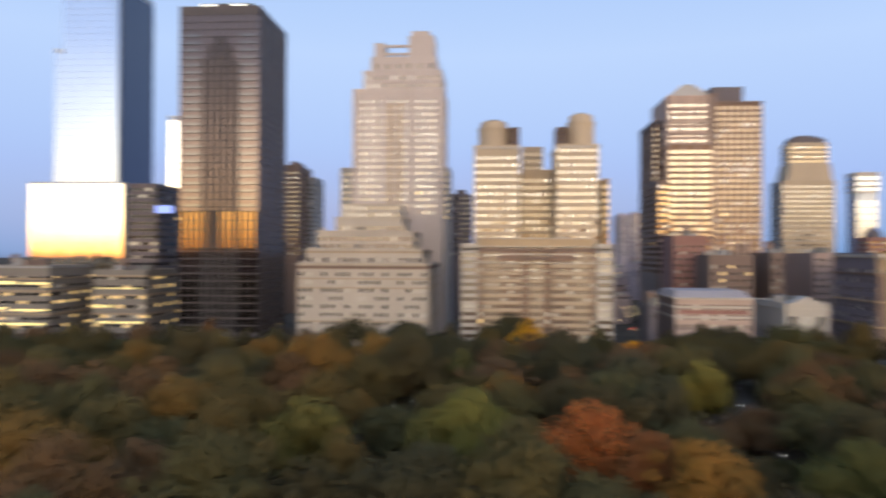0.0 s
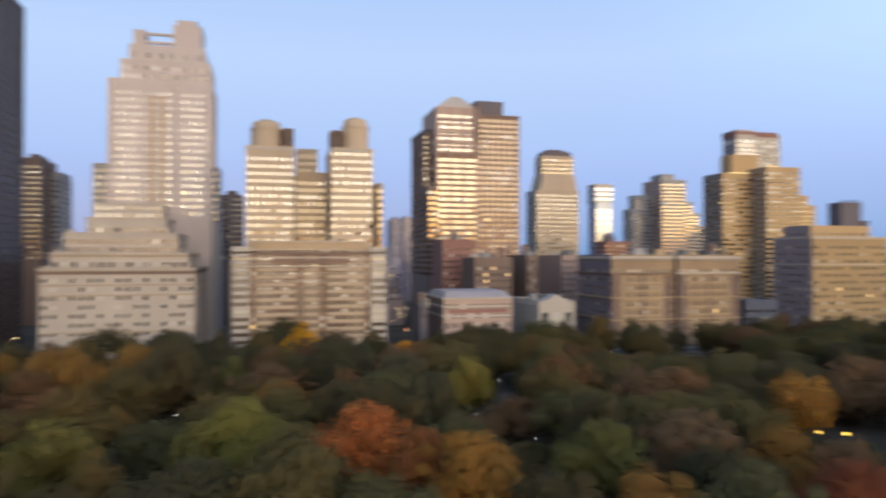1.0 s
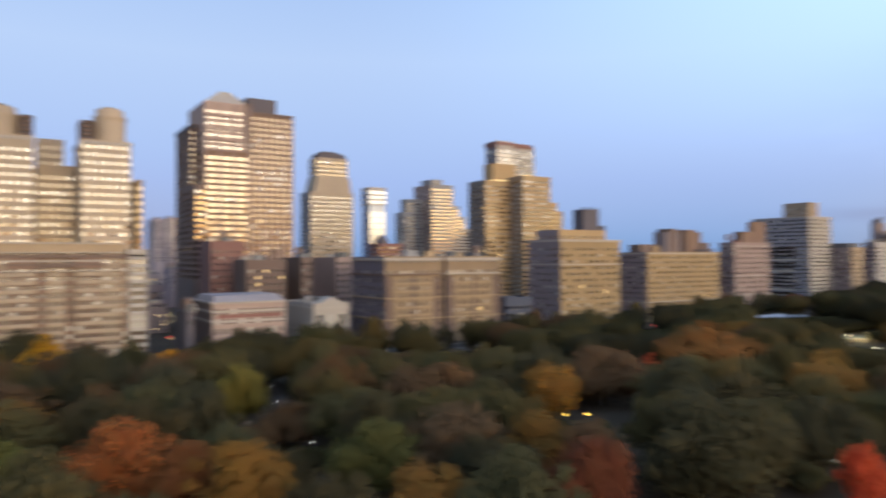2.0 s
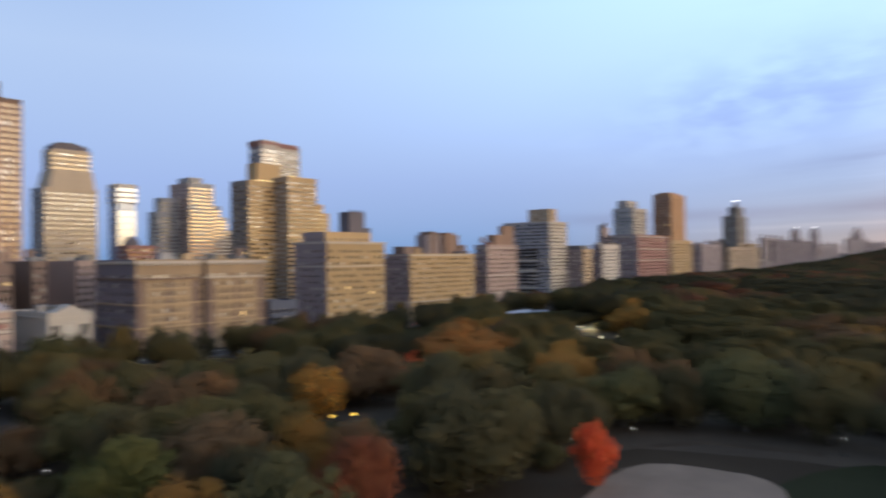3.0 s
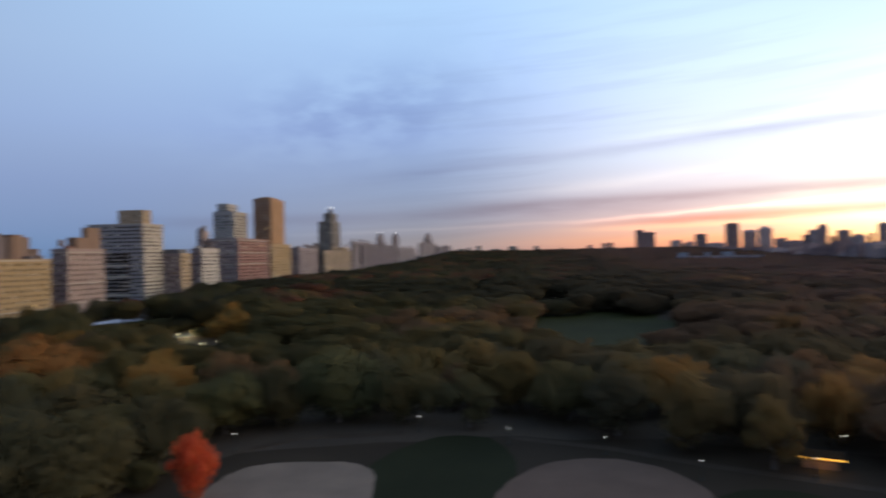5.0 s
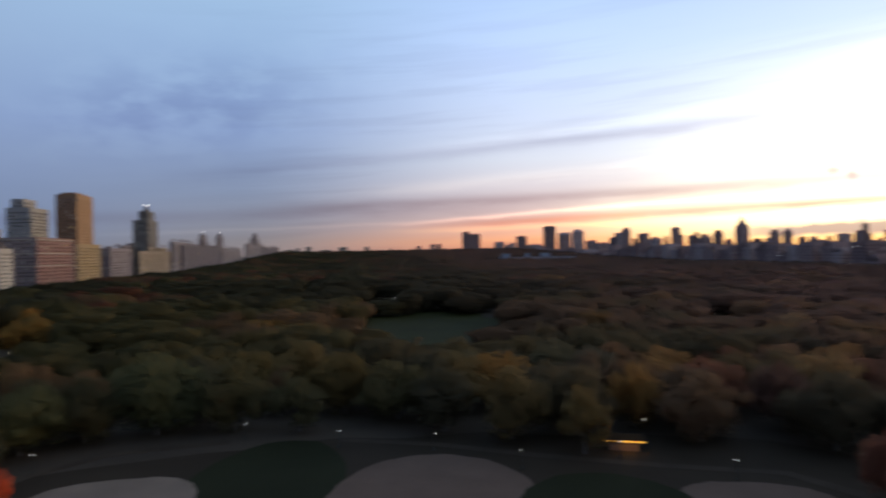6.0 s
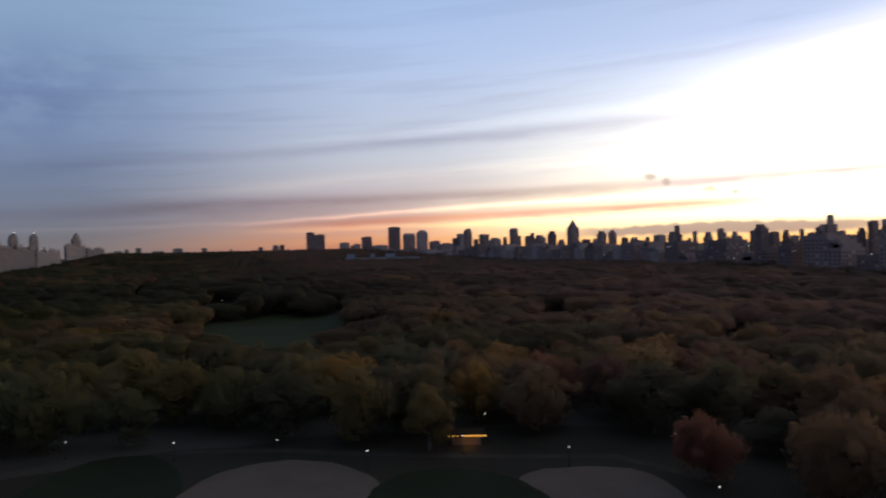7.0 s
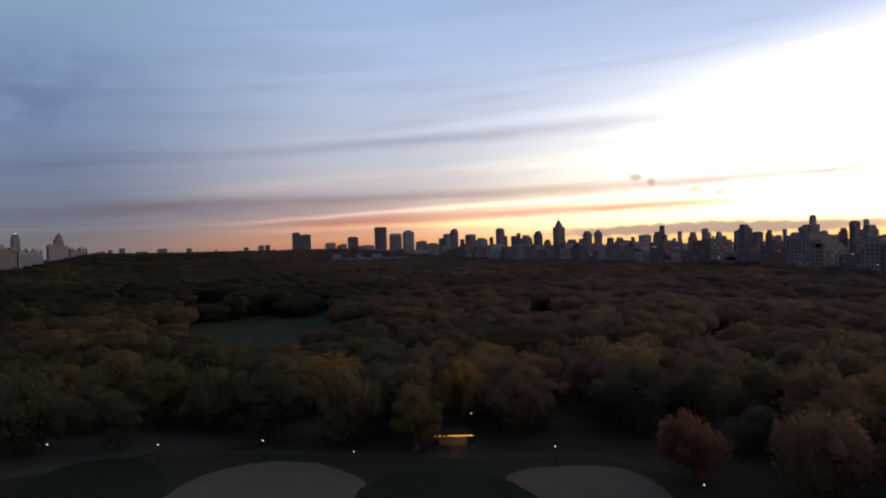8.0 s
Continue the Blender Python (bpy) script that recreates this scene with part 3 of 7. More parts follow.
def patch(name, cx, cy, rx, ry, mat, z, label, category, seed, sides=40, turn=0.0, ragged=0.04, square=1.0):
    """A worn or mown area with an uneven edge."""
    rng = random.Random(seed)
    s = Soup()
    pts = []
    for k in range(sides):
        a = 6.28319 * k / sides
        q = 1 + rng.uniform(-ragged, ragged)
        u, v = (math.copysign(abs(f) ** square, f) * r * q for f, r in ((math.cos(a), rx), (math.sin(a), ry)))
        px, py = cx + u * math.cos(turn) - v * math.sin(turn), cy + u * math.sin(turn) + v * math.cos(turn)
        pts.append((px, py, z + rise(px, py)))
    for f0, f1 in ((0.0, 0.25), (0.25, 0.5), (0.5, 0.75), (0.75, 1.0)):
        for k in range(sides):
            q = []
            for p, fr in ((pts[k], f0), (pts[k], f1), (pts[(k + 1) % sides], f1), (pts[(k + 1) % sides], f0)):
                mx, my = cx + (p[0] - cx) * fr, cy + (p[1] - cy) * fr
                q.append((mx, my, z + rise(mx, my)))
            s.face(q if f0 else q[:3])
    for k in range(sides):
        a, b = pts[k], pts[(k + 1) % sides]
        s.face((b, a, (a[0], a[1], a[2] - 0.1), (b[0], b[1], b[2] - 0.1)))
    return tagged(new(name, s.mesh(name, [mat])), label, category, kind="structure")


make_streets()
patch("outfield_lawn", 98, -8, 64, 104, LAWN, 0.03, "dark mown outfield grass", "lawn", 1, 60)

# ---------------------------------------------------------------- buildings
ROW = "buildings along the avenue west of the park"
BACK = "towers behind the avenue"


def limestone_tower():
    house = (-84.5, -27.6, 300.0, 362.0, 37.7)
    b = Building("apartment_tower", house[0], house[2], "pale limestone apartment tower rising in setbacks behind its lower house", "tower", ROW, seed=3)
    b.tier(house, 0, LIMESTONE, "en", bay=3.3, floor=3.5, ww=0.44, wh=0.52, pane=PANE_DARK, foot=3.0, head=2.2, lit=0.0, skip=lambda k, r, nx, nz: k % 5 == 2 or (k * 7 + r * 5) % 11 < 3)
    b.band(house, house[4] - 0.5, 0.7, 0.9, LIMESTONE)
    # dark bands hold the shadow lines under the terraces in their colour
    b.band(house, house[4] - 1.9, 1.3, 0.35, BROWN, "cornice", "cornice coloured dark for the shadow line under the terrace")
    second = (-82.2, -30.8, 306.0, 350.0, 44.0)
    b.tier(second, house[4] - 0.9, LIMESTONE, "en", bay=3.4, floor=3.3, ww=0.42, wh=0.6, pane=PANE, head=0.8, foot=0.5)
    third = (-79.1, -35.7, 313.0, 349.0, 52.3)
    b.tier(third, second[4] - 0.9, LIMESTONE, "en", bay=3.4, floor=3.3, ww=0.42, wh=0.6, pane=PANE, head=0.8, foot=0.4)
    fourth = (-72.4, -41.1, 320.0, 348.0, 59.0)
    b.tier(fourth, third[4] - 0.9, LIMESTONE, "en", bay=3.6, floor=3.3, ww=0.4, head=0.8, foot=0.4)
    fifth = (-71.4, -43.1, 328.0, 348.0, 65.5)
    b.tier(fifth, fourth[4] - 0.9, LIMESTONE, "en", bay=3.8, floor=3.2, ww=0.35, head=0.6, foot=0.4)
    for q in (second, third, fourth):
        b.band(q, q[4] - 0.5, 0.6, 0.3, LIMESTONE)
    b.band(second, second[4] - 1.5, 0.9, 0.3, MELLOW, "cornice", "cornice toned down for the shadow line under the upper terrace")
    for z in (12.5, 27.0, 31.0):
        b.band(house, z, 0.5, 0.3, MELLOW, "string_course", "weathered stone string course")
    for q, step in ((house, 11.0), (second, 12.0), (third, 13.0)):
        x = q[0] + 2.2
        while x < q[1] - 3:
            b.block(x - 1.0, x + 1.0, q[2] + 0.6, q[2] + 2.4, q[4] - 0.9, q[4] + b.rng.uniform(0.8, 3.0), LIMESTONE, "terrace_pier", "small stone pier on the terrace")
            x += step * b.rng.uniform(0.6, 1.2)
    tower = (-74.9, -26.0, 372.0, 406.0, 130.4)
    wing = (-83.7, -23.5, 382.0, 408.0, 89.3)
    b.tier(wing, 0, GREYSTONE, "en", bay=3.4, floor=3.4, ww=0.5, foot=60, parapet=True)
    b.tier(tower, 0, ROSESTONE, "en", bay=3.9, floor=3.5, ww=0.50, wh=0.5, pane=PANE_SOFT, foot=62, head=2.0, tilt=0.01)
    tw = tower[1] - tower[0]
    for u in (0.0, 0.30, 0.62, 0.93):
        b.block(tower[0] + tw * u, tower[0] + tw * u + 2.2, tower[2] - 0.7, tower[2] - 0.02, 60, tower[4] - b.rng.uniform(0, 5), ROSESTONE, "pier", "shallow limestone pier")
    for u in (0.40, 0.50):
        b.block(tower[0] + tw * u, tower[0] + tw * u + 1.6, tower[2] - 0.4, tower[2] - 0.02, 66, tower[4] - 8, BUFF, "bay", "tan brick bay up the middle of the tower")
    upper = (-69.7, -27.1, 374.0, 404.0, 140.7)
    b.tier(upper, tower[4] - 0.9, ROSESTONE, "en", bay=4.6, floor=4.2, ww=0.4, foot=0.6, head=1.6)
    crown = (-66.0, -30.3, 376.0, 400.0, 148.7)
    b.tier(crown, upper[4] - 0.9, ROSESTONE, "en", bay=6, floor=5.5, ww=0.3, foot=0.6, head=1.0)
    left = (-64.1, -58.8, 377.0, 389.0, 156.3)
    right = (-45.5, -31.9, 377.0, 397.0, 163.0)
    z = crown[4] - 0.9
    b.block(left[0], left[1], left[2], left[3], z, left[4], ROSESTONE, "crown_pier", "pale stone pier of the open crown")
    b.block(right[0], right[1], right[2], right[3], z, right[4] - 3, ROSESTONE, "crown_pier", "tall pale stone pier of the open crown")
    b.block(right[0] + 1.5, right[1] - 2.5, right[2] + 1.5, right[3] - 1.5, right[4] - 3, right[4], ROSESTONE, "crown_pier")
    for zz in (left[4] - 2.2, left[4] - 6.5):
        b.block(left[1], right[0], left[2] + 0.5, left[2] + 1.7, zz, zz + 1.2, ROSESTONE, "crown_beam", "stone beam across the open crown")
    b.done()


def twin_tower_block():
    base = (-13.2, 51.2, 300.0, 340.0, 46.5)
    x0, x1, y0, y1, top = base
    b = Building("apartment_block", x0, y0, "buff stone apartment block with two towers and corner balconies", "apartment block", ROW, seed=5)
    w = x1 - x0
    # balconied corners, flanking bays and a recessed middle
    cuts = (0.0, 0.11, 0.15, 0.26, 0.40, 0.455, 0.545, 0.60, 0.74, 0.85, 0.89, 1.0)
    kinds = ("balcony", "strip", "wall", "bay", "strip", "centre", "strip", "bay", "wall", "strip", "balcony")
    for i, kind in enumerate(kinds):
        a, c = x0 + w * cuts[i], x0 + w * cuts[i + 1]
        deep = {"balcony": 0.0, "wall": 0.5, "bay": 0.2, "centre": 0.9, "strip": 1.6}[kind]
        side = "e"
        low = {"balcony": 0.0, "wall": 1.0, "bay": 3.4, "centre": 4.2, "strip": 2.0}[kind]
        if kind == "balcony":
            b.tier((a, c, y0 + deep, y1, top - low), 0, CREAM, side, bay=c - a, floor=3.15, ww=0.95, wh=0.54, pane=PANE_BASE, deep=1.5, rails=1, foot=2.0, head=1.0, frame_mat=BROWN)
        elif kind == "strip":
            b.tier((a, c, y0 + deep, y1, top - low), 0, TERRACOTTA, side, bay=c - a, floor=3.15, ww=0.6, wh=0.55, pane=PANE_BASE, foot=2.0, head=1.0)
        else:
            b.tier((a, c, y0 + deep, y1, top - low), 0, TERRACOTTA if kind == "bay" else MELLOW, side, bay=3.3, floor=3.15, ww=0.74 if kind == "bay" else 0.55, wh=0.44, pane=PANE_BASE, foot=2.0, head=1.0, frame_mat=BROWN)
            for r in range(12):
                b.block(a + 0.1, c - 0.1, y0 + deep - 0.45, y0 + deep - 0.02, 1.7 + 3.15 * r, 1.7 + (1.35 if kind == "bay" else 1.1) + 3.15 * r, PALEBUFF, "sill_course", "pale stone sill course")
    pent = (x0 + w * 0.13, x1 - w * 0.13, y0 + 3.0, y1 - 2, top + 2.6)
    b.tier(pent, top - 6, BUFF, "e", bay=4, floor=3.0, ww=0.8, foot=2.2, head=0.9, pane=PANE_BASE)
    b.band((x0 + w * 0.25, x1 - w * 0.25, y0 + 0.4, y1), top - 4.6, 0.7, 0.5, CREAM)
    # the brown bands put the cornice's shadow into the colour
    b.band((x0 + w * 0.25, x1 - w * 0.25, y0 + 0.4, y1), top - 6.3, 1.5, 0.3, BROWN, "cornice", "dark cornice band coloured as the ledge's shadow")
    b.band((x0 + w * 0.01, x1 - w * 0.01, y0 + 0.3, y1), top - 2.9, 1.3, 0.3, BROWN, "cornice", "dark stone band coloured as the cornice's shadow")
    b.band((x0 + w * 0.02, x1 - w * 0.02, y0 + 0.2, y1), top - 1.4, 0.45, 0.5, CREAM, "ledge", "thin pale stone ledge")
    b.band((x0 + w * 0.06, x1 - w * 0.06, y0 + 0.2, y1), top - 8.4, 0.4, 0.35, CREAM, "ledge", "thin pale stone ledge")
    b.band(pent, pent[4] - 0.4, 0.6, 0.4, CREAM)
    left = (-7.9, 11.9, 306.0, 332.0, 89.5)
    right = (27.7, 45.9, 306.0, 332.0, 89.8)
    for q, seed in ((left, 0), (right, 1)):
        b.tier(q, top - 3, PALEBUFF, "ens", bay=2.6, floor=3.15, ww=0.62, wh=0.46, pane=PANE_SOFT, foot=4.0, head=1.2, tilt=0.014)
        b.band(q, q[4] - 1.4, 1.2, 0.35, CREAM)
    lcap = (-6.2, 7.2, 309.0, 327.0, 98.1)
    rcap = (33.2, 45.1, 309.0, 327.0, 100.4)
    ltop = (-5.3, 5.8, 311.0, 325.0, 100.7)
    rtop = (34.3, 44.1, 311.0, 325.0, 103.3)
    for q, p in ((lcap, ltop), (rcap, rtop)):
        s = Soup()
        r, cx, cy = (q[1] - q[0]) / 2, (q[0] + q[1]) / 2 - b.at.x, q[2] + (q[1] - q[0]) / 2 - b.at.y
        s.ring((cx, cy), r, r, left[4] - 0.9, q[4] - 1.0, 20)
        s.ring((cx, cy), r + 0.3, r + 0.3, q[4] - 1.0, q[4], 20)
        s.ring((cx, cy), r * 0.93, r * 0.86, q[4], p[4], 20)
        s.ring((cx, cy), r * 0.86, r * 0.45, p[4], p[4] + 1.2, 20)
        part("tower_cap", s.mesh("tower_cap", [PALEBUFF]), b.ob, "rounded stone cap of the tower")
    for q, a, c in ((left, lcap[1], left[1]), (right, right[0], rcap[0])):
        for k in range(5):
            z = left[4] + 0.6 + k * 1.6
            b.block(a + 0.1, c - 0.1, q[2] + 3.2, q[2] + 14, z, z + 0.75, BROWN, "louvre", "dark louvred vent slat")
        b.block(a + 0.4, c - 0.4, q[2] + 4, q[2] + 13, left[4] - 0.9, left[4] + 8.4, DARKBRICK, "louvre_core")
    mid = (13.4, 26.9, 322.0, 344.0, 80.6)
    b.tier(mid, top - 3, PALEBUFF, "e", bay=2.9, floor=3.15, ww=0.55, foot=2, head=1.0)
    mid2 = (14.1, 23.8, 332.0, 348.0, 92.6)
    b.tier(mid2, mid[4] - 1, PALEBUFF, "e", bay=3.4, floor=3.3, ww=0.3, foot=1, head=1.0)
    wing = (49.7, 52.2, 318.0, 340.0, 76.1)
    b.tier(wing, top - 3, BUFF, "en", bay=3.6, floor=3.15, ww=0.75, pane=PANE_MID, foot=2, head=1.0)
    b.done()


BLACKENED = surface("blackened_bronze", (0.018, 0.015, 0.015), rough=0.7, stain=0.2, grain=0.2)
BAR_GLASS = glass("pale_bar_glass", (0.108, 0.094, 0.082), 1.0, rough=0.12)
GOLD_REFLECTION = glass("gold_band_reflection", (0.24, 0.135, 0.048), 1.0, rough=0.08)


def dark_tower():
    q = (-156.8, -116.0, 341.0, 387.0, 165.5)
    b = Building("office_tower", q[0], q[2], "dark bronze glass tower with vertical ribs", "tower", ROW, seed=7)
    b.tier(q, 0, BRONZE, "en", flank_pane=glass("bronze_flank_glass", (0.20, 0.165, 0.16), 1.0, rough=0.1), bay=3.4, floor=3.7, ww=0.90, wh=0.90, pane=CURTAIN_DARK, rails=0, tilt=0.0015, deep=0.25, foot=2, head=3, frame_mat=BRONZE, lit=0.0)
    w = q[1] - q[0]
    z1 = q[4]
    # separate ribs up the middle of the front, stepped like an arch
    for k in range(6):
        x = q[0] + w * (0.31 + 0.082 * k)
        top = z1 - (19.0, 12.0, 7.5, 7.5, 12.0, 20.0)[k] - 8
        b.block(x - 0.55, x + 0.55, q[2] - 0.8, q[2] - 0.02, 0, top, BLACKENED, "rib", "dark bronze vertical rib")
    # pale window bars in the outer bays, then the gold reflection above the trees
    bar = Soup()
    bar.box(0, w * 0.21, -0.16, -0.02, 0, 1.4)
    bar = bar.mesh("window_bar", [BAR_GLASS])
    for u in (0.06, 0.755):
        z = 65.0
        while z < z1 - 12:
            part("window_bar", bar, b.ob, "pale reflecting window bar", Matrix.Translation((w * u, 0, z)))
            z += 3.7
    # the dawn's reflection, put in as a band of gold-tinted glass
    s = Soup()
    for k in range(4):
        s.box(0.5, w - 0.5, -0.12, -0.02, 44.5 + k * 4.6, 48.7 + k * 4.6)
    part("mirror_storeys", s.mesh("mirror_storeys", [GOLD_REFLECTION]), b.ob, "gold band standing for the dawn's reflection on these storeys")
    for k in range(15):
        x = q[0] + 1.0 + (w - 2.0) * k / 14
        b.block(x - 0.6, x + 0.6, q[2] - 0.6, q[2] - 0.13, 44.0, 63.0, BLACKENED, "fin", "slim bronze fin")
    for k in range(11):
        y = q[2] + 2 + k * 4.2
        b.block(q[1] + 0.02, q[1] + 0.2, y - 0.3, y + 0.3, 0, z1 - 3, BRONZE, "rib", "dark bronze vertical rib")
    b.block(q[0] + 8, q[1] - 6, q[2] + 6, q[3] - 6, z1 - 1, z1 + 3.2, BRONZE, "plant_room")
    white = glowing("roof_lamp_light", (1.0, 0.93, 0.8), 3.0)
    for u in (0.30, 0.42, 0.68, 0.78):
        b.block(q[0] + w * u - 1.2, q[0] + w * u + 1.2, q[2] + 0.2, q[2] + 0.6, z1 + 0.05, z1 + 0.75, white, "roof_lamp", "white lamp on the roof edge")
    b.done()


def mirror_towers():
    q = (-271.5, -235.3, 425.0, 471.0, 215.4)
    b = Building("glass_tower", q[0], q[2], "mirror glass tower with a lower glass podium, reflecting the dawn", "tower", BACK, seed=9)
    b.tier(q, 0, STEEL, "e", bay=3.0, floor=4.0, ww=0.985, wh=0.985, pane=CURTAIN, rails=0, tilt=0.0006, deep=0.08, foot=20, head=1, frame_mat=STEEL, lit=0, name="curtain_wall")
    s = Soup()
    x0, x1, y0, y1 = b.local(*q[:4])
    s.box(x1 + 0.02, x1 + 0.6, y0 + 3, y1 - 1, 0, q[4] - 4)
    part("flank_glass", s.mesh("flank_glass", [glass("slate_flank_glass", (0.06, 0.075, 0.11), 0.8)]), b.ob, "dark blue glass flank")
    shoulder = (-276.9, -253.1, 425.4, 465.4, 171.1)
    pod = (-283.8, -224.5, 412.0, 418.0, 85.1)
    b.tier(shoulder, 0, STEEL, "e", bay=3.0, floor=4.0, ww=0.985, wh=0.985, pane=CURTAIN, rails=0, tilt=0.0006, deep=0.08, foot=20, head=1, frame_mat=STEEL, lit=0, name="curtain_wall")
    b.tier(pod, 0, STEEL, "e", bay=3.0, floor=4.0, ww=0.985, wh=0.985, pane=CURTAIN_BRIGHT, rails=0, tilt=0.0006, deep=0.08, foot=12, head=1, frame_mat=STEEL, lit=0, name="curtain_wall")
    b.done()
    q = (-210.3, -200.1, 442.0, 466.0, 131.0)
    b = Building("glass_tower", q[0], q[2], "second mirror glass tower, partly hidden", "tower", BACK, seed=10)
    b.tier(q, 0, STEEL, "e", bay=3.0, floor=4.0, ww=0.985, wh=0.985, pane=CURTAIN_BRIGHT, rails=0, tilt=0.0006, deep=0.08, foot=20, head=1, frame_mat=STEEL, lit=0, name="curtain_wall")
    b.done()
    q = (-214.8, -197.0, 400.0, 440.0, 82.7)
    b = Building("office_block", q[0], q[2], "dark low office block with a lit blue sign", "building", BACK, seed=11)
    b.tier(q, 0, DARKBRICK, "en", bay=3.6, floor=4.0, ww=0.85, wh=0.5, pane=PANE_DARK, lit=0.01)
    sx, sz = -192.3, 67.6
    s = Soup()
    s.box(sx - 5 - q[0], sx + 5 - q[0], -1.2, -0.2, sz - 2.4, sz + 2.0)
    part("sign", s.mesh("sign", [glowing("blue_sign_light", (0.35, 0.45, 1.0), 1.6)]), b.ob, "glowing blue sign board")
    b.done()


SHOP_LIGHT = glowing("shop_window_light", (1.0, 0.80, 0.32), 1.9)


def low_circle_blocks():
    q = (-271.7, -226.9, 345.0, 385.0, 35.1)
    b = Building("office_block", q[0], q[2], "low cream stone building with lamp-lit shop floors", "building", ROW, seed=13)
    b.tier(q, 0, DIMSTONE, "en", bay=4.0, floor=4.2, ww=0.8, wh=0.42, pane=PANE_DARK, lit=0.22, foot=1)
    for z in (0.28, 0.62, 0.80):
        b.band(q, q[4] * z, 0.9, 0.7, MELLOW, "ledge", "weathered stone ledge")
    b.band(q, q[4] - 1, 1.0, 0.5, GREYSTONE)
    for u0, u1, z, h in ((0.28, 0.62, 0.72, 1.5), (0.70, 0.99, 0.72, 1.0), (0.27, 0.5, 0.36, 0.7), (0.55, 0.98, 0.33, 0.8), (0.27, 0.96, 0.12, 1.2)):
        x, wide = (q[1] - q[0]) * u0, q[1] - q[0]
        while x < wide * u1 - 1:
            step = b.rng.uniform(1.2, 4.5)
            b.block(q[0] + x, q[0] + min(x + step - 0.35, wide * u1), q[2] - 0.12, q[2] - 0.02, q[4] * z, q[4] * z + h, SHOP_LIGHT, "lit_window", "lamp-lit shop window")
            x += step
    b.clutter(q, 5)
    b.done()
    q = (-207.4, -179.3, 352.0, 392.0, 32.9)
    b = Building("office_block", q[0], q[2], "low grey stone building with lit ground-floor windows", "building", ROW, seed=14)
    b.tier(q, 0, DIMSTONE, "en", bay=4.2, floor=5.0, ww=0.7, wh=0.42, pane=PANE_DARK, lit=0.2, foot=1)
    for z in (0.30, 0.60, 0.90):
        b.band(q, q[4] * z, 0.8, 0.6, MELLOW, "ledge", "weathered stone ledge")
    for u0, u1, z, h in ((0.05, 0.9, 0.70, 0.5), (0.02, 0.4, 0.40, 1.4), (0.1, 0.95, 0.15, 1.1)):
        x, wide = (q[1] - q[0]) * u0, q[1] - q[0]
        while x < wide * u1 - 1:
            step = b.rng.uniform(1.5, 5.5)
            b.block(q[0] + x, q[0] + min(x + step * 0.6, wide * u1), q[2] - 0.12, q[2] - 0.02, q[4] * z, q[4] * z + h, SHOP_LIGHT, "lit_window", "lamp-lit window")
            x += step
    b.clutter(q, 3)
    b.done()
    for box, wall, lab, sd in (((-146.0, -134.1, 480.0, 514.0, 103.6), BROWN, "brown brick apartment tower with a lit crown", 15), ((-133.2, -129.9, 500.0, 534.0, 94.7), GREYSTONE, "grey apartment tower with dark windows", 16),
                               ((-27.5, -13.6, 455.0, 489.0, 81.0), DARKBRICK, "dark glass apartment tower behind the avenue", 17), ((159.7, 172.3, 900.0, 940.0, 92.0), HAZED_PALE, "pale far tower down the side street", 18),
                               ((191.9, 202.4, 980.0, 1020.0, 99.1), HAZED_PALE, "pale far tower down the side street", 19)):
        b = Building("apartment_tower", box[0], box[2], lab, "tower", BACK, seed=sd)
        b.tier(box, 0, wall, "en", bay=3.6, floor=3.3, ww=0.6, wh=0.5, pane=PANE if sd != 17 else PANE_DARK, foot=40)
        b.block(box[0] + 4, box[1] - 4, box[2] + 5, box[3] - 5, box[4] - 0.9, box[4] + 3, wall)
        b.done()


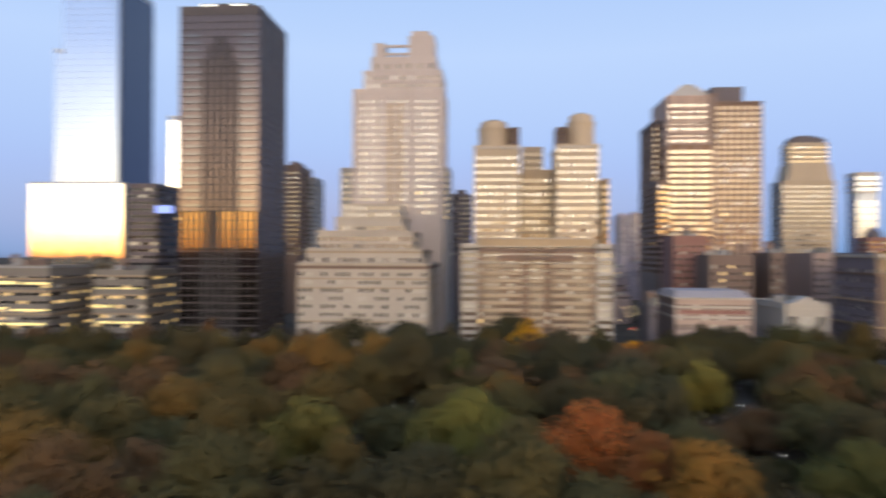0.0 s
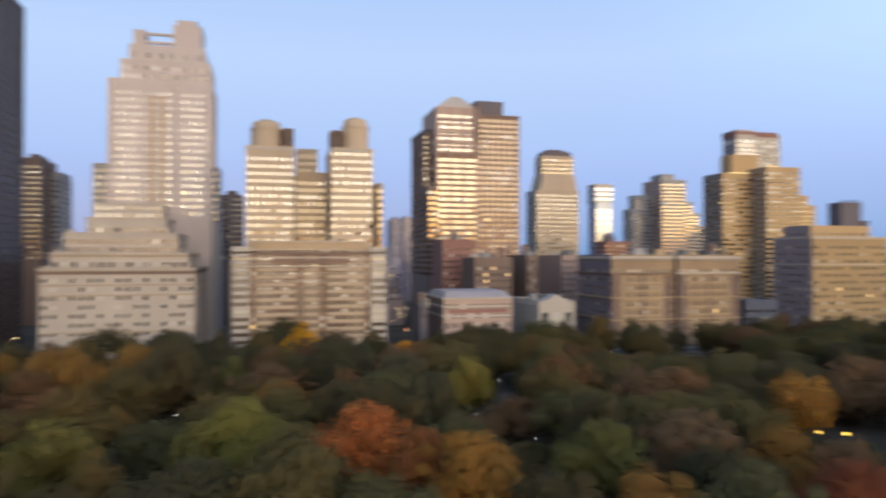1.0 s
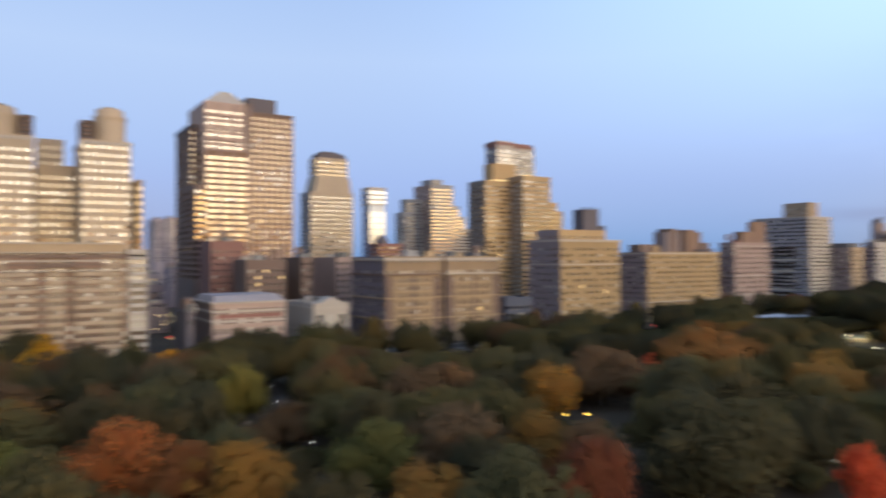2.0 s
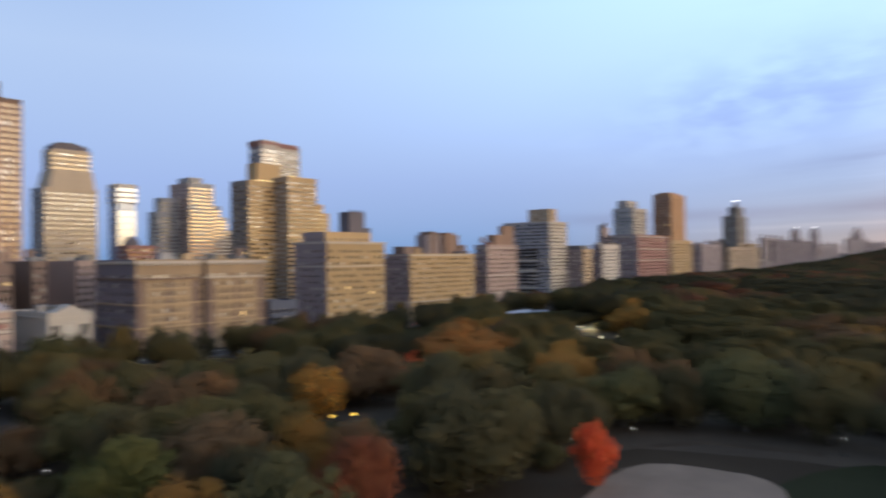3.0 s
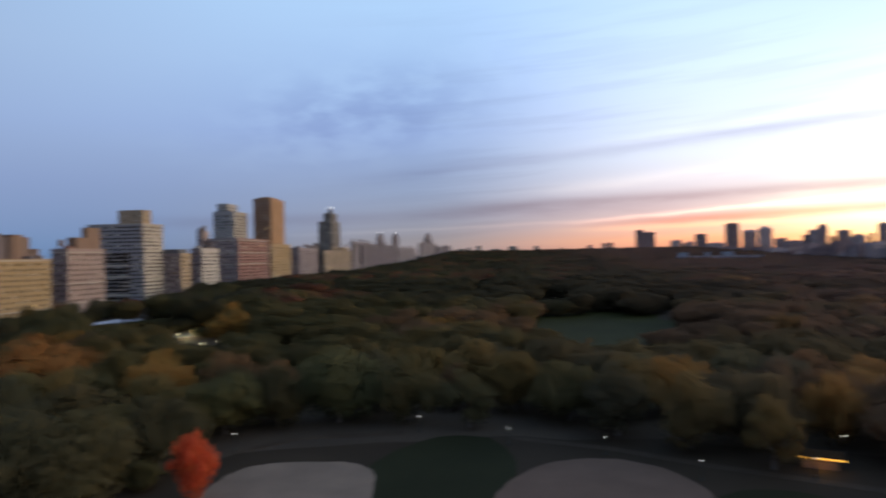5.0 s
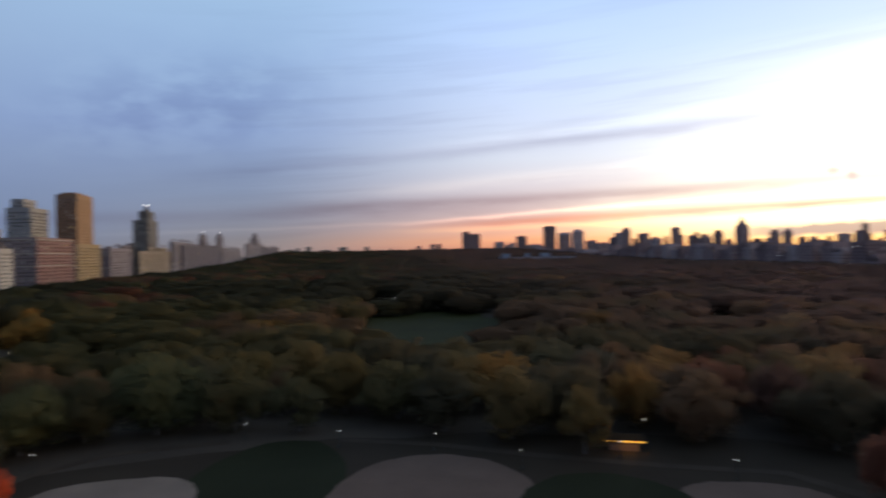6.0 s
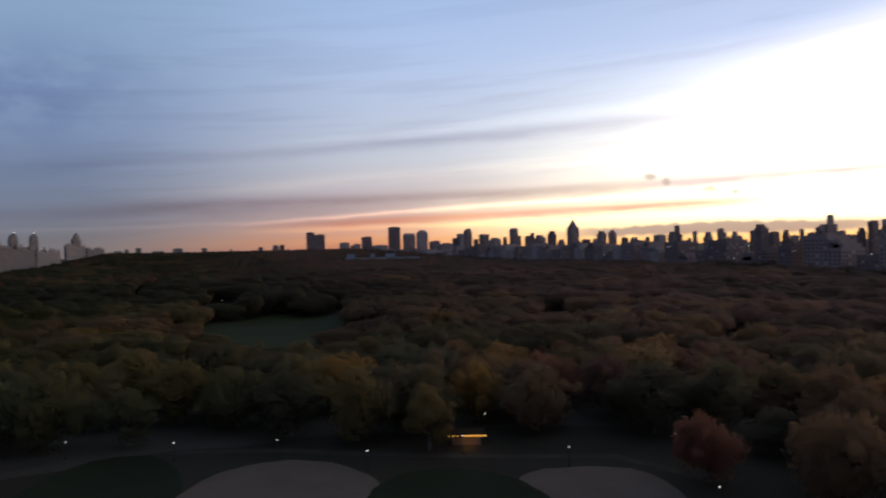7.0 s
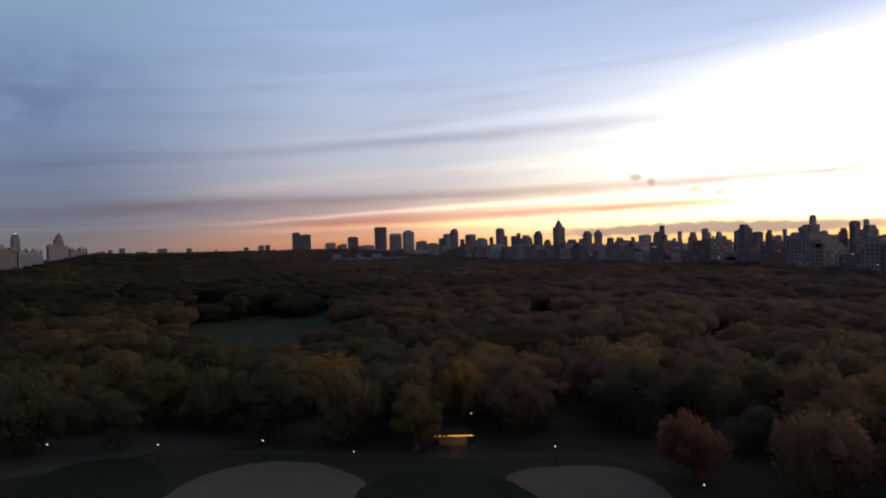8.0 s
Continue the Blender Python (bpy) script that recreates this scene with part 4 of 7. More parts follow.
def gabled_tower():
    main = (105.3, 133.1, 432.0, 472.0, 138.3)
    b = Building("apartment_tower", main[0], main[2], "brown brick tower with a pyramid cap and gold-reflecting windows", "tower", BACK, seed=21)
    right = (133.7, 161.7, 434.0, 474.0, 135.0)
    wing = (99.9, 110.5, 444.0, 484.0, 125.8)
    step = (99.2, 105.8, 428.0, 458.0, 86.7)
    # gold panes below, paler above: the sky's reflection graded into the glass
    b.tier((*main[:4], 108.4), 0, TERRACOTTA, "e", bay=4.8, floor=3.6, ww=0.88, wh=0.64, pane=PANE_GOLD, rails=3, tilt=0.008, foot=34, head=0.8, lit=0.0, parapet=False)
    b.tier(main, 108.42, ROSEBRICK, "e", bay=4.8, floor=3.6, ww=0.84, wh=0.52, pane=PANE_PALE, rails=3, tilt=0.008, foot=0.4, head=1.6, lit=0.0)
    b.tier(right, 0, TERRACOTTA, "e", bay=4.2, floor=3.4, ww=0.58, wh=0.60, pane=PANE_MID, rails=0, tilt=0.01, foot=34, head=2)
    for k in range(8):
        x = right[0] + 0.4 + (right[1] - right[0] - 0.8) * k / 7
        b.block(x - 0.75, x + 0.75, right[2] - 0.6, right[2] - 0.02, 34, right[4] - 2.8, ROSEBRICK, "pier", "rose brick pier up the front")
    for k in range(4):
        x = main[0] + 0.5 + (main[1] - main[0] - 1.0) * k / 3
        b.block(x - 0.7, x + 0.7, main[2] - 0.6, main[2] - 0.02, 34, main[4] - 1.0, PINKISH, "pier", "rose brick pier up the front")
    for z in (main[4] - 9.0, main[4] - 17.0, main[4] - 24.0, main[4] - 30.0):
        b.block(main[0] + 0.4, main[1] - 0.4, main[2] - 0.5, main[2] - 0.03, z, z + 0.8, PINKISH, "string_course", "rose brick string course")
    b.tier(wing, 0, BROWN, "es", bay=3.4, floor=3.4, ww=0.72, wh=0.5, pane=PANE, foot=30, head=2)
    b.tier(step, 0, BROWN, "es", bay=3.0, floor=3.4, ww=0.75, wh=0.58, pane=PANE_WARM, foot=30, head=1)
    b.band(right, right[4] - 1.2, 1.5, 0.5, BROWN, label="dark brown roof band")
    b.band(wing, wing[4] - 1.8, 2.0, 0.4, DARKBRICK, label="dark roof band")
    # pyramid cap
    x0, x1, y0, y1 = b.local(*main[:4])
    s = Soup()
    z, zt = main[4], main[4] + 8.0
    cx, cy = (x0 + x1) / 2, y0 + 9.0
    c = [(x0 + 1, y0 + 0.5, z), (x1 - 1, y0 + 0.5, z), (x1 - 1, y0 + 18, z), (x0 + 1, y0 + 18, z)]
    t = [(cx - 3, cy - 3, zt), (cx + 3, cy - 3, zt), (cx + 3, cy + 3, zt), (cx - 3, cy + 3, zt)]
    for k in range(4):
        s.face((c[k], c[(k + 1) % 4], t[(k + 1) % 4], t[k]))
    s.face(t)
    part("pyramid_roof", s.mesh("pyramid_roof", [CREAM]), b.ob, "pale stone pyramid roof")
    box = (134.0, 152.8, 440.0, 460.0, 145.0)
    b.block(box[0], box[1], box[2], box[3], right[4] - 1, box[4], DARKBRICK, "plant_room", "dark flat plant room")
    # a proud brown strip stands in for the shaded recess between the shafts
    groove = (129.7, 134.3, 431.0, 434.0, 140.6)
    b.block(groove[0], groove[1], main[2] - 0.5, main[2] + 2, main[4] - 30, main[4] + 1, BROWN, "recess", "brown strip put in for the dark of a recess")
    b.done()


def meeting_hall():
    a = (76.6, 108.4, 300.0, 334.0, 24.2)
    c = (120.7, 138.0, 298.0, 334.0, 22.2)
    b = Building("school_building", a[0], a[2], "white-trimmed red brick school with a grey mansard roof", "building", ROW, seed=23)
    b.tier(a, 0, ROSEBRICK, "e", flank=BROWN, bay=3.6, floor=4.2, ww=0.5, wh=0.6, pane=PANE_BASE, foot=1, head=1.2)
    s = Soup()
    x0, x1, y0, y1 = b.local(*a[:4])
    for k in range(9):
        x = x0 + 3.4 + (x1 - x0 - 6.8) * k / 8
        s.box(x - 1.45, x + 1.45, y0 - 0.18, y0 - 0.02, a[4] - 6.9, a[4] - 5.3)
    part("brick_panels", s.mesh("brick_panels", [surface("deep_red_brick", (0.20, 0.085, 0.062), stain=0.25, grain=0.4)]), b.ob, "red brick panels between the windows")
    for z in (a[4] - 4.2, a[4] - 8.4):
        b.band(a, z, 0.9, 0.25, CREAM, "string_course", "white stone string course")
    b.band(a, a[4] - 0.5, 0.8, 0.6, CREAM)
    s = Soup()
    z0, z1 = a[4] - 0.4, a[4] + 2.6
    lo = [(x0 + 0.3, y0 + 0.3, z0), (x1 - 0.3, y0 + 0.3, z0), (x1 - 0.3, y1, z0), (x0 + 0.3, y1, z0)]
    hi = [(x0 + 1.6, y0 + 5.0, z1), (x1 - 1.6, y0 + 5.0, z1), (x1 - 1.6, y1 - 4, z1), (x0 + 1.6, y1 - 4, z1)]
    for k in range(4):
        s.face((lo[k], lo[(k + 1) % 4], hi[(k + 1) % 4], hi[k]))
    s.face(hi)
    part("mansard_roof", s.mesh("mansard_roof", [surface("pale_slate", (0.255, 0.215, 0.205), stain=0.2, grain=0.3)]), b.ob, "pale grey mansard roof")
    b.done()
    b = Building("meeting_hall", c[0], c[2], "cream stone meeting hall with tall windows", "building", ROW, seed=24)
    b.tier(c, 0, CREAM, "en", bay=6.5, floor=8.2, ww=0.5, wh=0.55, pane=PANE_DARK, rails=3, foot=2, head=2.6)
    b.band(c, c[4] - 2.6, 0.9, 0.5, CREAM)
    b.band(c, 9.0, 0.7, 0.4, CREAM, "string_course", "pale stone string course")
    x0, x1, y0, y1 = b.local(*c[:4])
    s = Soup()
    mid, z = (x0 + x1) / 2, c[4]
    for y in (y0 - 0.3, y0 + 8.0):
        s.face(((x0 + 1.0, y, z - 0.9), (x1 - 1.0, y, z - 0.9), (mid, y, z + 3.0)))
    s.face(((x0 + 1.0, y0 - 0.3, z - 0.9), (mid, y0 - 0.3, z + 3.0), (mid, y0 + 8.0, z + 3.0), (x0 + 1.0, y0 + 8.0, z - 0.9)))
    s.face(((x1 - 1.0, y0 - 0.3, z - 0.9), (x1 - 1.0, y0 + 8.0, z - 0.9), (mid, y0 + 8.0, z + 3.0), (mid, y0 - 0.3, z + 3.0)))
    part("pediment", s.mesh("pediment", [CREAM]), b.ob, "shallow stone pediment")
    b.clutter(c, 3, (CREAM, SLATE, TAR), 3.0, 0)
    b.done()
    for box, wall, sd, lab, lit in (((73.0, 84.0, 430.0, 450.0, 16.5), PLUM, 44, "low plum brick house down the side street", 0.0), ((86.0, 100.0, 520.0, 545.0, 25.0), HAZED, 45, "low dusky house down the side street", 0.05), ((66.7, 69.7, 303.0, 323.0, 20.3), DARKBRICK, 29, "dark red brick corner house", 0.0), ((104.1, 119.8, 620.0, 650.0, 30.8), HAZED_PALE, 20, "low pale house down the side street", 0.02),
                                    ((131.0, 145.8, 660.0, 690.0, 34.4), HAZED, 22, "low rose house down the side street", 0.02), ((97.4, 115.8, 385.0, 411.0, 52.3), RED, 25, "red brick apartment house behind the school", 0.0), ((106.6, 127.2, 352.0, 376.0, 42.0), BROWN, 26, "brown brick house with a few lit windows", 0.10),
                                    ((137.4, 143.6, 356.0, 386.0, 43.2), BROWN, 27, "brown brick house with a flat roof", 0.0), ((164.7, 177.2, 372.0, 412.0, 43.3), PINKISH, 28, "blank tan brick wall of a house", 0.0)):
        b = Building("apartment_house", box[0], box[2], lab, "building", BACK, seed=sd)
        b.tier(box, 0, wall, "e", bay=4.0, floor=3.4, ww=0.4, wh=0.5, pane=PANE_DARK, foot=14, lit=lit)
        b.clutter(box, 3, (CREAM, TAR, GREYSTONE), 3.0, 1 if sd != 28 else 0)
        b.done()


def stepped_towers():
    low = (208.3, 244.9, 520.0, 541.7, 95.8)
    b = Building("apartment_tower", low[0], low[2], "grey-buff stepped tower with a dark rounded cap", "tower", BACK, seed=31)
    b.tier(low, 0, PALEBUFF, "es", bay=3.6, floor=3.5, ww=0.50, wh=0.55, pane=PANE_SOFT, foot=30, flank=GREYSTONE, flank_pane=PANE_SIDE)
    b.band(low, 52.0, 1.0, 0.3, CREAM, "string_course", "pale stone string course")
    # plain collar that narrows to the louvred top
    x0, x1, y0, y1 = b.local(*low[:4])
    s = Soup()
    lo = [(x0 + 3.5, y0 + 1, low[4] - 0.9), (x1 - 0.8, y0 + 1, low[4] - 0.9), (x1 - 0.8, y1, low[4] - 0.9), (x0 + 3.5, y1, low[4] - 0.9)]
    hi = [(x0 + 6.6, y0 + 2, 108.4), (x1 - 2.4, y0 + 2, 108.4), (x1 - 2.4, y1, 108.4), (x0 + 6.6, y1, 108.4)]
    for k in range(4):
        s.face((lo[k], lo[(k + 1) % 4], hi[(k + 1) % 4], hi[k]))
    s.face(hi)
    part("collar", s.mesh("collar", [PALEBUFF]), b.ob, "plain sloped stone collar")
    top = (215.7, 242.9, 526.0, 541.0, 124.1)
    b.tier(top, 108.0, PALEBUFF, "es", bay=4.2, floor=3.4, ww=0.92, wh=0.42, pane=PANE_MID, foot=0.4, head=0.6, rails=0)
    cap = (217.2, 241.6, 527.0, 540.0, 129.4)
    b.block(cap[0], cap[1], cap[2], cap[3], top[4] - 1, cap[4] - 2.6, DARKBRICK, "roof_cap", "dark roof cap")
    b.block(cap[0] + 2, cap[1] - 2, cap[2] + 2, cap[3] - 2, cap[4] - 2.6, cap[4] - 1, DARKBRICK, "roof_cap")
    b.block(cap[0] + 6, cap[1] - 6, cap[2] + 4, cap[3] - 4, cap[4] - 1, cap[4] + 0.4, DARKBRICK, "roof_cap")
    b.done()
    q = (210.1, 221.5, 420.0, 431.3, 90.2)
    b = Building("glass_tower", q[0], q[2], "slim mirror glass tower reflecting the bright sky", "tower", BACK, seed=32)
    slim = glass("slim_tower_glass", (0.15, 0.155, 0.17), 1.0, rough=0.03)
    b.tier((q[0], q[1], q[2], q[3], 79.0), 0, STEEL, "es", bay=3.8, floor=4.0, ww=0.92, wh=0.96, pane=slim, rails=0, tilt=0.001, deep=0.1, foot=30, frame_mat=STEEL, lit=0)
    b.tier((q[0] - 0.6, q[1] + 0.6, q[2] - 0.4, q[3], q[4]), 78.2, CREAM, "es", bay=5.0, floor=3.2, ww=0.96, wh=0.72, pane=slim, rails=0, tilt=0.001, deep=0.1, foot=0.4, head=0.8, lit=0, name="crown", label="white banded crown")
    b.done()
    # red dome on a banded drum
    b = Building("domed_house", 204.5, 396.0, "dark red brick house with a low dome", "building", BACK, seed=38)
    b.tier((204.5, 221.7, 396.0, 410.0, 52.0), 0, RED, "es", bay=3.0, floor=2.6, ww=0.8, wh=0.5, pane=PANE_WARM, foot=40, head=0.6)
    s = Soup()
    for k in range(5):
        a0, a1 = k * 0.314, (k + 1) * 0.314
        s.ring((5.5, 7.0), 4.6 * math.cos(a0), max(0.05, 4.6 * math.cos(a1)), 51.2 + 6.4 * math.sin(a0), 51.2 + 6.4 * math.sin(a1), 14)
    part("dome", s.mesh("dome", [DARKBRICK]), b.ob, "dark red-brown dome")
    b.done()
    b = Building("apartment_tower", 353.7, 575.0, "stepped grey apartment tower catching gold light", "tower", BACK, panes=220, seed=34)
    # bright gold panes stand in for the light the front catches
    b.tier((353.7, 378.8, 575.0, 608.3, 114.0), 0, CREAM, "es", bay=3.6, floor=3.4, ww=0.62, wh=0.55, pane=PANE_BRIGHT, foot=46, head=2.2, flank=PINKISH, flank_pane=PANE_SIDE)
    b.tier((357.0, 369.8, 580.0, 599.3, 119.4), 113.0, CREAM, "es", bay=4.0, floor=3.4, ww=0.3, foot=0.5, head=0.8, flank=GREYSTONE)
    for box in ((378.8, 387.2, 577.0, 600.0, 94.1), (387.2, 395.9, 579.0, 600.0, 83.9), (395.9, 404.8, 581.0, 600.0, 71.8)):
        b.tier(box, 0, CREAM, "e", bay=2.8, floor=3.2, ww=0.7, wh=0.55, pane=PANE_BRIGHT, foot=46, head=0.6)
    for box in ((329.3, 342.9, 590.0, 602.6, 87.1), (335.9, 353.6, 592.0, 604.0, 100.3)):
        b.tier(box, 0, GREYSTONE, "es", bay=3.4, floor=3.4, ww=0.5, wh=0.5, pane=PANE, foot=46, head=1.0)
    b.done()


def mansion_block():
    q = (158.0, 227.4, 300.0, 337.0, 43.3)
    b = Building("apartment_house", q[0], q[2], "ornate buff stone apartment house with a deep cornice", "apartment house", ROW, seed=41)
    w = q[1] - q[0]
    gap = 189.8
    for a, c, dy, sd in ((q[0], gap, 0.0, "es"), (gap, gap + w * 0.05, 2.4, "e"), (gap + w * 0.05, q[1], 0.0, "e")):
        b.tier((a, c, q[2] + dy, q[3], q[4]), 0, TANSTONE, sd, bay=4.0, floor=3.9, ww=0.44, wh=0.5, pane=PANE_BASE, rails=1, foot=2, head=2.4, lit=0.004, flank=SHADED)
        if dy == 0:
            for r in range(8):
                b.block(a + (c - a) * 0.18, a + (c - a) * 0.80, q[2] - 0.4, q[2] - 0.02, 2.2 + 3.9 * r, 2.9 + 3.9 * r, BUFF, "sill_course", "pale stone sill course")
            for u in (0.085, 0.905):
                b.block(a + (c - a) * (u - 0.035), a + (c - a) * (u + 0.035), q[2] - 0.3, q[2] - 0.03, 2, q[4] - 10.0, BROWN, "brick_strip", "brown brick strip up the front")
            # the brown band on the left front is coloured as the cornice's shadow line
            for z, h in ((q[4] - 1.6, 1.4), (q[4] - 9.0, 0.9), (q[4] - 20.5, 0.6), (q[4] - 31, 0.6)):
                b.band((a, c, q[2], q[3]), z, h, 0.95, BROWN if z == q[4] - 9.0 and a < gap - 5 else CREAM if h > 0.8 else BUFF)
            for k in range(7):
                x = a + 0.8 + (c - a - 1.6) * k / 6
                b.block(x - 0.55, x + 0.55, q[2] - 0.45, q[2] - 0.02, 2, q[4] - 9.6, BUFF if k % 3 else BROWN, "pilaster", "stone pilaster up the front")
            x = a + 1.0
            while x < c - 1.5:
                b.block(x, x + 0.9, q[2] - 0.9, q[2] - 0.02, q[4] - 2.9, q[4] - 2.0, CREAM, "bracket", "stone bracket under the cornice")
                x += 2.6
    b.clutter(q, 10, (TAR, BUFF, GREYSTONE), 3.6, 1)
    b.done()


def tan_tower():
    left = (305.2, 327.7, 420.0, 441.8, 100.4)
    main = (327.8, 354.7, 404.0, 426.9, 103.4)
    b = Building("apartment_tower", left[0], left[2], "tan brick apartment tower with horizontal window bands", "tower", BACK, panes=260, seed=43)
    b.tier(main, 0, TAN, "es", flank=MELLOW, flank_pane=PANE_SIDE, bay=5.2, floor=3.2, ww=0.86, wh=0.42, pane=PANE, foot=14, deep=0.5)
    b.tier(left, 0, TAN, "es", flank=DIMSTONE, flank_pane=PANE_SIDE, bay=3.6, floor=3.2, ww=0.62, wh=0.45, pane=PANE, foot=14)
    # balcony slabs stacked up the flank of the main block
    x0, x1, y0, y1 = b.local(*main[:4])
    s = Soup()
    s.box(-1.1, -0.02, 2.0, 9.0, 0.0, 0.22)
    s.box(-1.1, -1.0, 2.0, 9.0, 0.22, 1.0)
    slab = s.mesh("balcony", [CREAM])
    for k in range(26):
        part("balcony", slab, b.ob, "pale balcony slab", Matrix.Translation((x0, y0, 15.2 + 3.2 * k)))
    for k, box in enumerate(((354.8, 366.6, 410.0, 430.0, 84.9), (366.6, 374.2, 412.0, 430.0, 78.5))):
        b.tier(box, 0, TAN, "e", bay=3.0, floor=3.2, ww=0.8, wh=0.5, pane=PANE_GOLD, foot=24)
    b.block(314.0, 335.5, 422.0, 434.0, left[4] - 1, 113.6, TAN, "penthouse", "tan brick penthouse")
    warm = glowing("warm_roof_light", (1.0, 0.75, 0.35), 2.0)
    for a, c, y, z in ((x0 + 0.5, x0 + 8.0, y0, main[4]), (left[0] - b.at.x + 6.0, x0 - 1.0, left[2] - b.at.y, left[4])):
        s = Soup()
        s.box(a, c, y + 0.12, y + 0.25, z + 0.02, z + 0.5)
        part("roof_light", s.mesh("roof_light", [warm]), b.ob, "warm strip lamp along the roof edge")
    b.done()
    q = (353.9, 394.0, 470.0, 486.0, 141.1)
    b = Building("apartment_tower", q[0], q[2], "red-brown capped tower with a pale glass front", "tower", BACK, seed=44)
    b.tier((q[0], 371.0, q[2] - 0.6, q[3], q[4]), 0, CREAM, "es", bay=5.0, floor=3.4, ww=0.94, wh=0.85, pane=PANE_PALE, foot=90, head=4.6, flank=PLUM)
    b.tier((371.1, q[1], q[2], q[3], q[4] - 3.0), 0, CREAM, "e", bay=4.0, floor=3.4, ww=0.9, wh=0.55, pane=PANE, foot=90, head=1.0)
    b.band((q[0], q[1] - 3.0, q[2], q[3]), q[4] - 3.4, 3.8, 0.7, RED, label="red-brown roof band")
    b.done()


def avenue_houses():
    q = (270.5, 318.2, 300.0, 328.7, 52.8)
    b = Building("apartment_house", q[0], q[2], "tan brick apartment house with a dark square water tower", "apartment house", ROW, panes=200, seed=51)
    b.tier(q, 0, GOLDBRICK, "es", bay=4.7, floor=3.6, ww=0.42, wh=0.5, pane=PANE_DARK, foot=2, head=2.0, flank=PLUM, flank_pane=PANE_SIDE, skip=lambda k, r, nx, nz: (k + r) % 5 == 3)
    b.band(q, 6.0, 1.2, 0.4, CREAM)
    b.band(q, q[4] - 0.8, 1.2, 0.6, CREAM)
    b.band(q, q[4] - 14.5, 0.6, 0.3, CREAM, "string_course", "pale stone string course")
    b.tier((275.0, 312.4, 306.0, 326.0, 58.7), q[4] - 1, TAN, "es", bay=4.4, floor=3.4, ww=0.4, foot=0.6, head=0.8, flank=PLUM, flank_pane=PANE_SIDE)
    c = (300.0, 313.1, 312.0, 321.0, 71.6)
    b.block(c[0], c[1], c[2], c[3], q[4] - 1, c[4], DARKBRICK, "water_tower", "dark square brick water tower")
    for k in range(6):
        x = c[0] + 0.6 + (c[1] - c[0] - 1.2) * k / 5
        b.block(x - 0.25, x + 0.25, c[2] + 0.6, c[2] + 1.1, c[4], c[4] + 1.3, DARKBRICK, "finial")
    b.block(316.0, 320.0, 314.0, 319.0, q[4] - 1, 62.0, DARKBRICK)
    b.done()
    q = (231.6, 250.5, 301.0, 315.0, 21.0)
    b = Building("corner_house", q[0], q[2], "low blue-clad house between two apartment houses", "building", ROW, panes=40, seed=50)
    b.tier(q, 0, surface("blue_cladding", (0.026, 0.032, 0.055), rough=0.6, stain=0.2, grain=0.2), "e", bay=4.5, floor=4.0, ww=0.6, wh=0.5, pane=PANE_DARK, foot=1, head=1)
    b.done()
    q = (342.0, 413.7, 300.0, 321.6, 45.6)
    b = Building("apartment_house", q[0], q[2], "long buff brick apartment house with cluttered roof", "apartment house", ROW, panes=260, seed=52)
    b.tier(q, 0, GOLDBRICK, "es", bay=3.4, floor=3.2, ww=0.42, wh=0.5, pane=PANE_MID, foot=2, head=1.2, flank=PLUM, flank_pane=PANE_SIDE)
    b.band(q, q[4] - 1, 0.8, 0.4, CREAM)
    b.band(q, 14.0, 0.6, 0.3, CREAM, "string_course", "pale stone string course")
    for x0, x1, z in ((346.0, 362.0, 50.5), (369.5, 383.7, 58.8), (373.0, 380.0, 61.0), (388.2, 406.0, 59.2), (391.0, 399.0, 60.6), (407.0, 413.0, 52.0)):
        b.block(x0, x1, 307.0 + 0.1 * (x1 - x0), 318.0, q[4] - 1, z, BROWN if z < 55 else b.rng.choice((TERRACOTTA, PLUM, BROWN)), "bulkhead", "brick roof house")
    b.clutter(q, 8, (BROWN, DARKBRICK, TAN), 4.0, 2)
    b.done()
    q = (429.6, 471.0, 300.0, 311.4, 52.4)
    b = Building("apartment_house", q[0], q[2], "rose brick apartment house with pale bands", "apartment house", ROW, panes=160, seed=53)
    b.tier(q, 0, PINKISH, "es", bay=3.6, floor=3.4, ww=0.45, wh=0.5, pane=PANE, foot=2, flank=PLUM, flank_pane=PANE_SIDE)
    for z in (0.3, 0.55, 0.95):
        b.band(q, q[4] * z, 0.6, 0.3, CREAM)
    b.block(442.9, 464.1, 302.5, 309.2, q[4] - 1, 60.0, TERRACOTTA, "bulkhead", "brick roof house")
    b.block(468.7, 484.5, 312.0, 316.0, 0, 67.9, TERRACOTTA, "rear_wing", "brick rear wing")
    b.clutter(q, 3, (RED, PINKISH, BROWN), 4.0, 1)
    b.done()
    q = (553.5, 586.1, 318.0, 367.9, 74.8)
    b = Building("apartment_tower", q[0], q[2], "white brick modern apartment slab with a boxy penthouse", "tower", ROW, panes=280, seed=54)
    # the flank is the white brick darkened for its shade
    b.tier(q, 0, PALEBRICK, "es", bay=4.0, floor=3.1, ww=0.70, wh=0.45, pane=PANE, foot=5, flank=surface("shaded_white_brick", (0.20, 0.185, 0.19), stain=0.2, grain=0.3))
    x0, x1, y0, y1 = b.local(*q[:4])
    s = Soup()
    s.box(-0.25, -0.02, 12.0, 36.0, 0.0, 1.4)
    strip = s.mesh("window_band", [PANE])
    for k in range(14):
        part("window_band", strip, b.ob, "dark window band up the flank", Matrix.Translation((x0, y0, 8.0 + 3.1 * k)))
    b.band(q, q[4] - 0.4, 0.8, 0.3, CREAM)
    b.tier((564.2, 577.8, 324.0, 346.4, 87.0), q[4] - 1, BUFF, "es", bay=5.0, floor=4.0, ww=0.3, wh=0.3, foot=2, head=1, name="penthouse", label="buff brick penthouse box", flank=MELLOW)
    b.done()
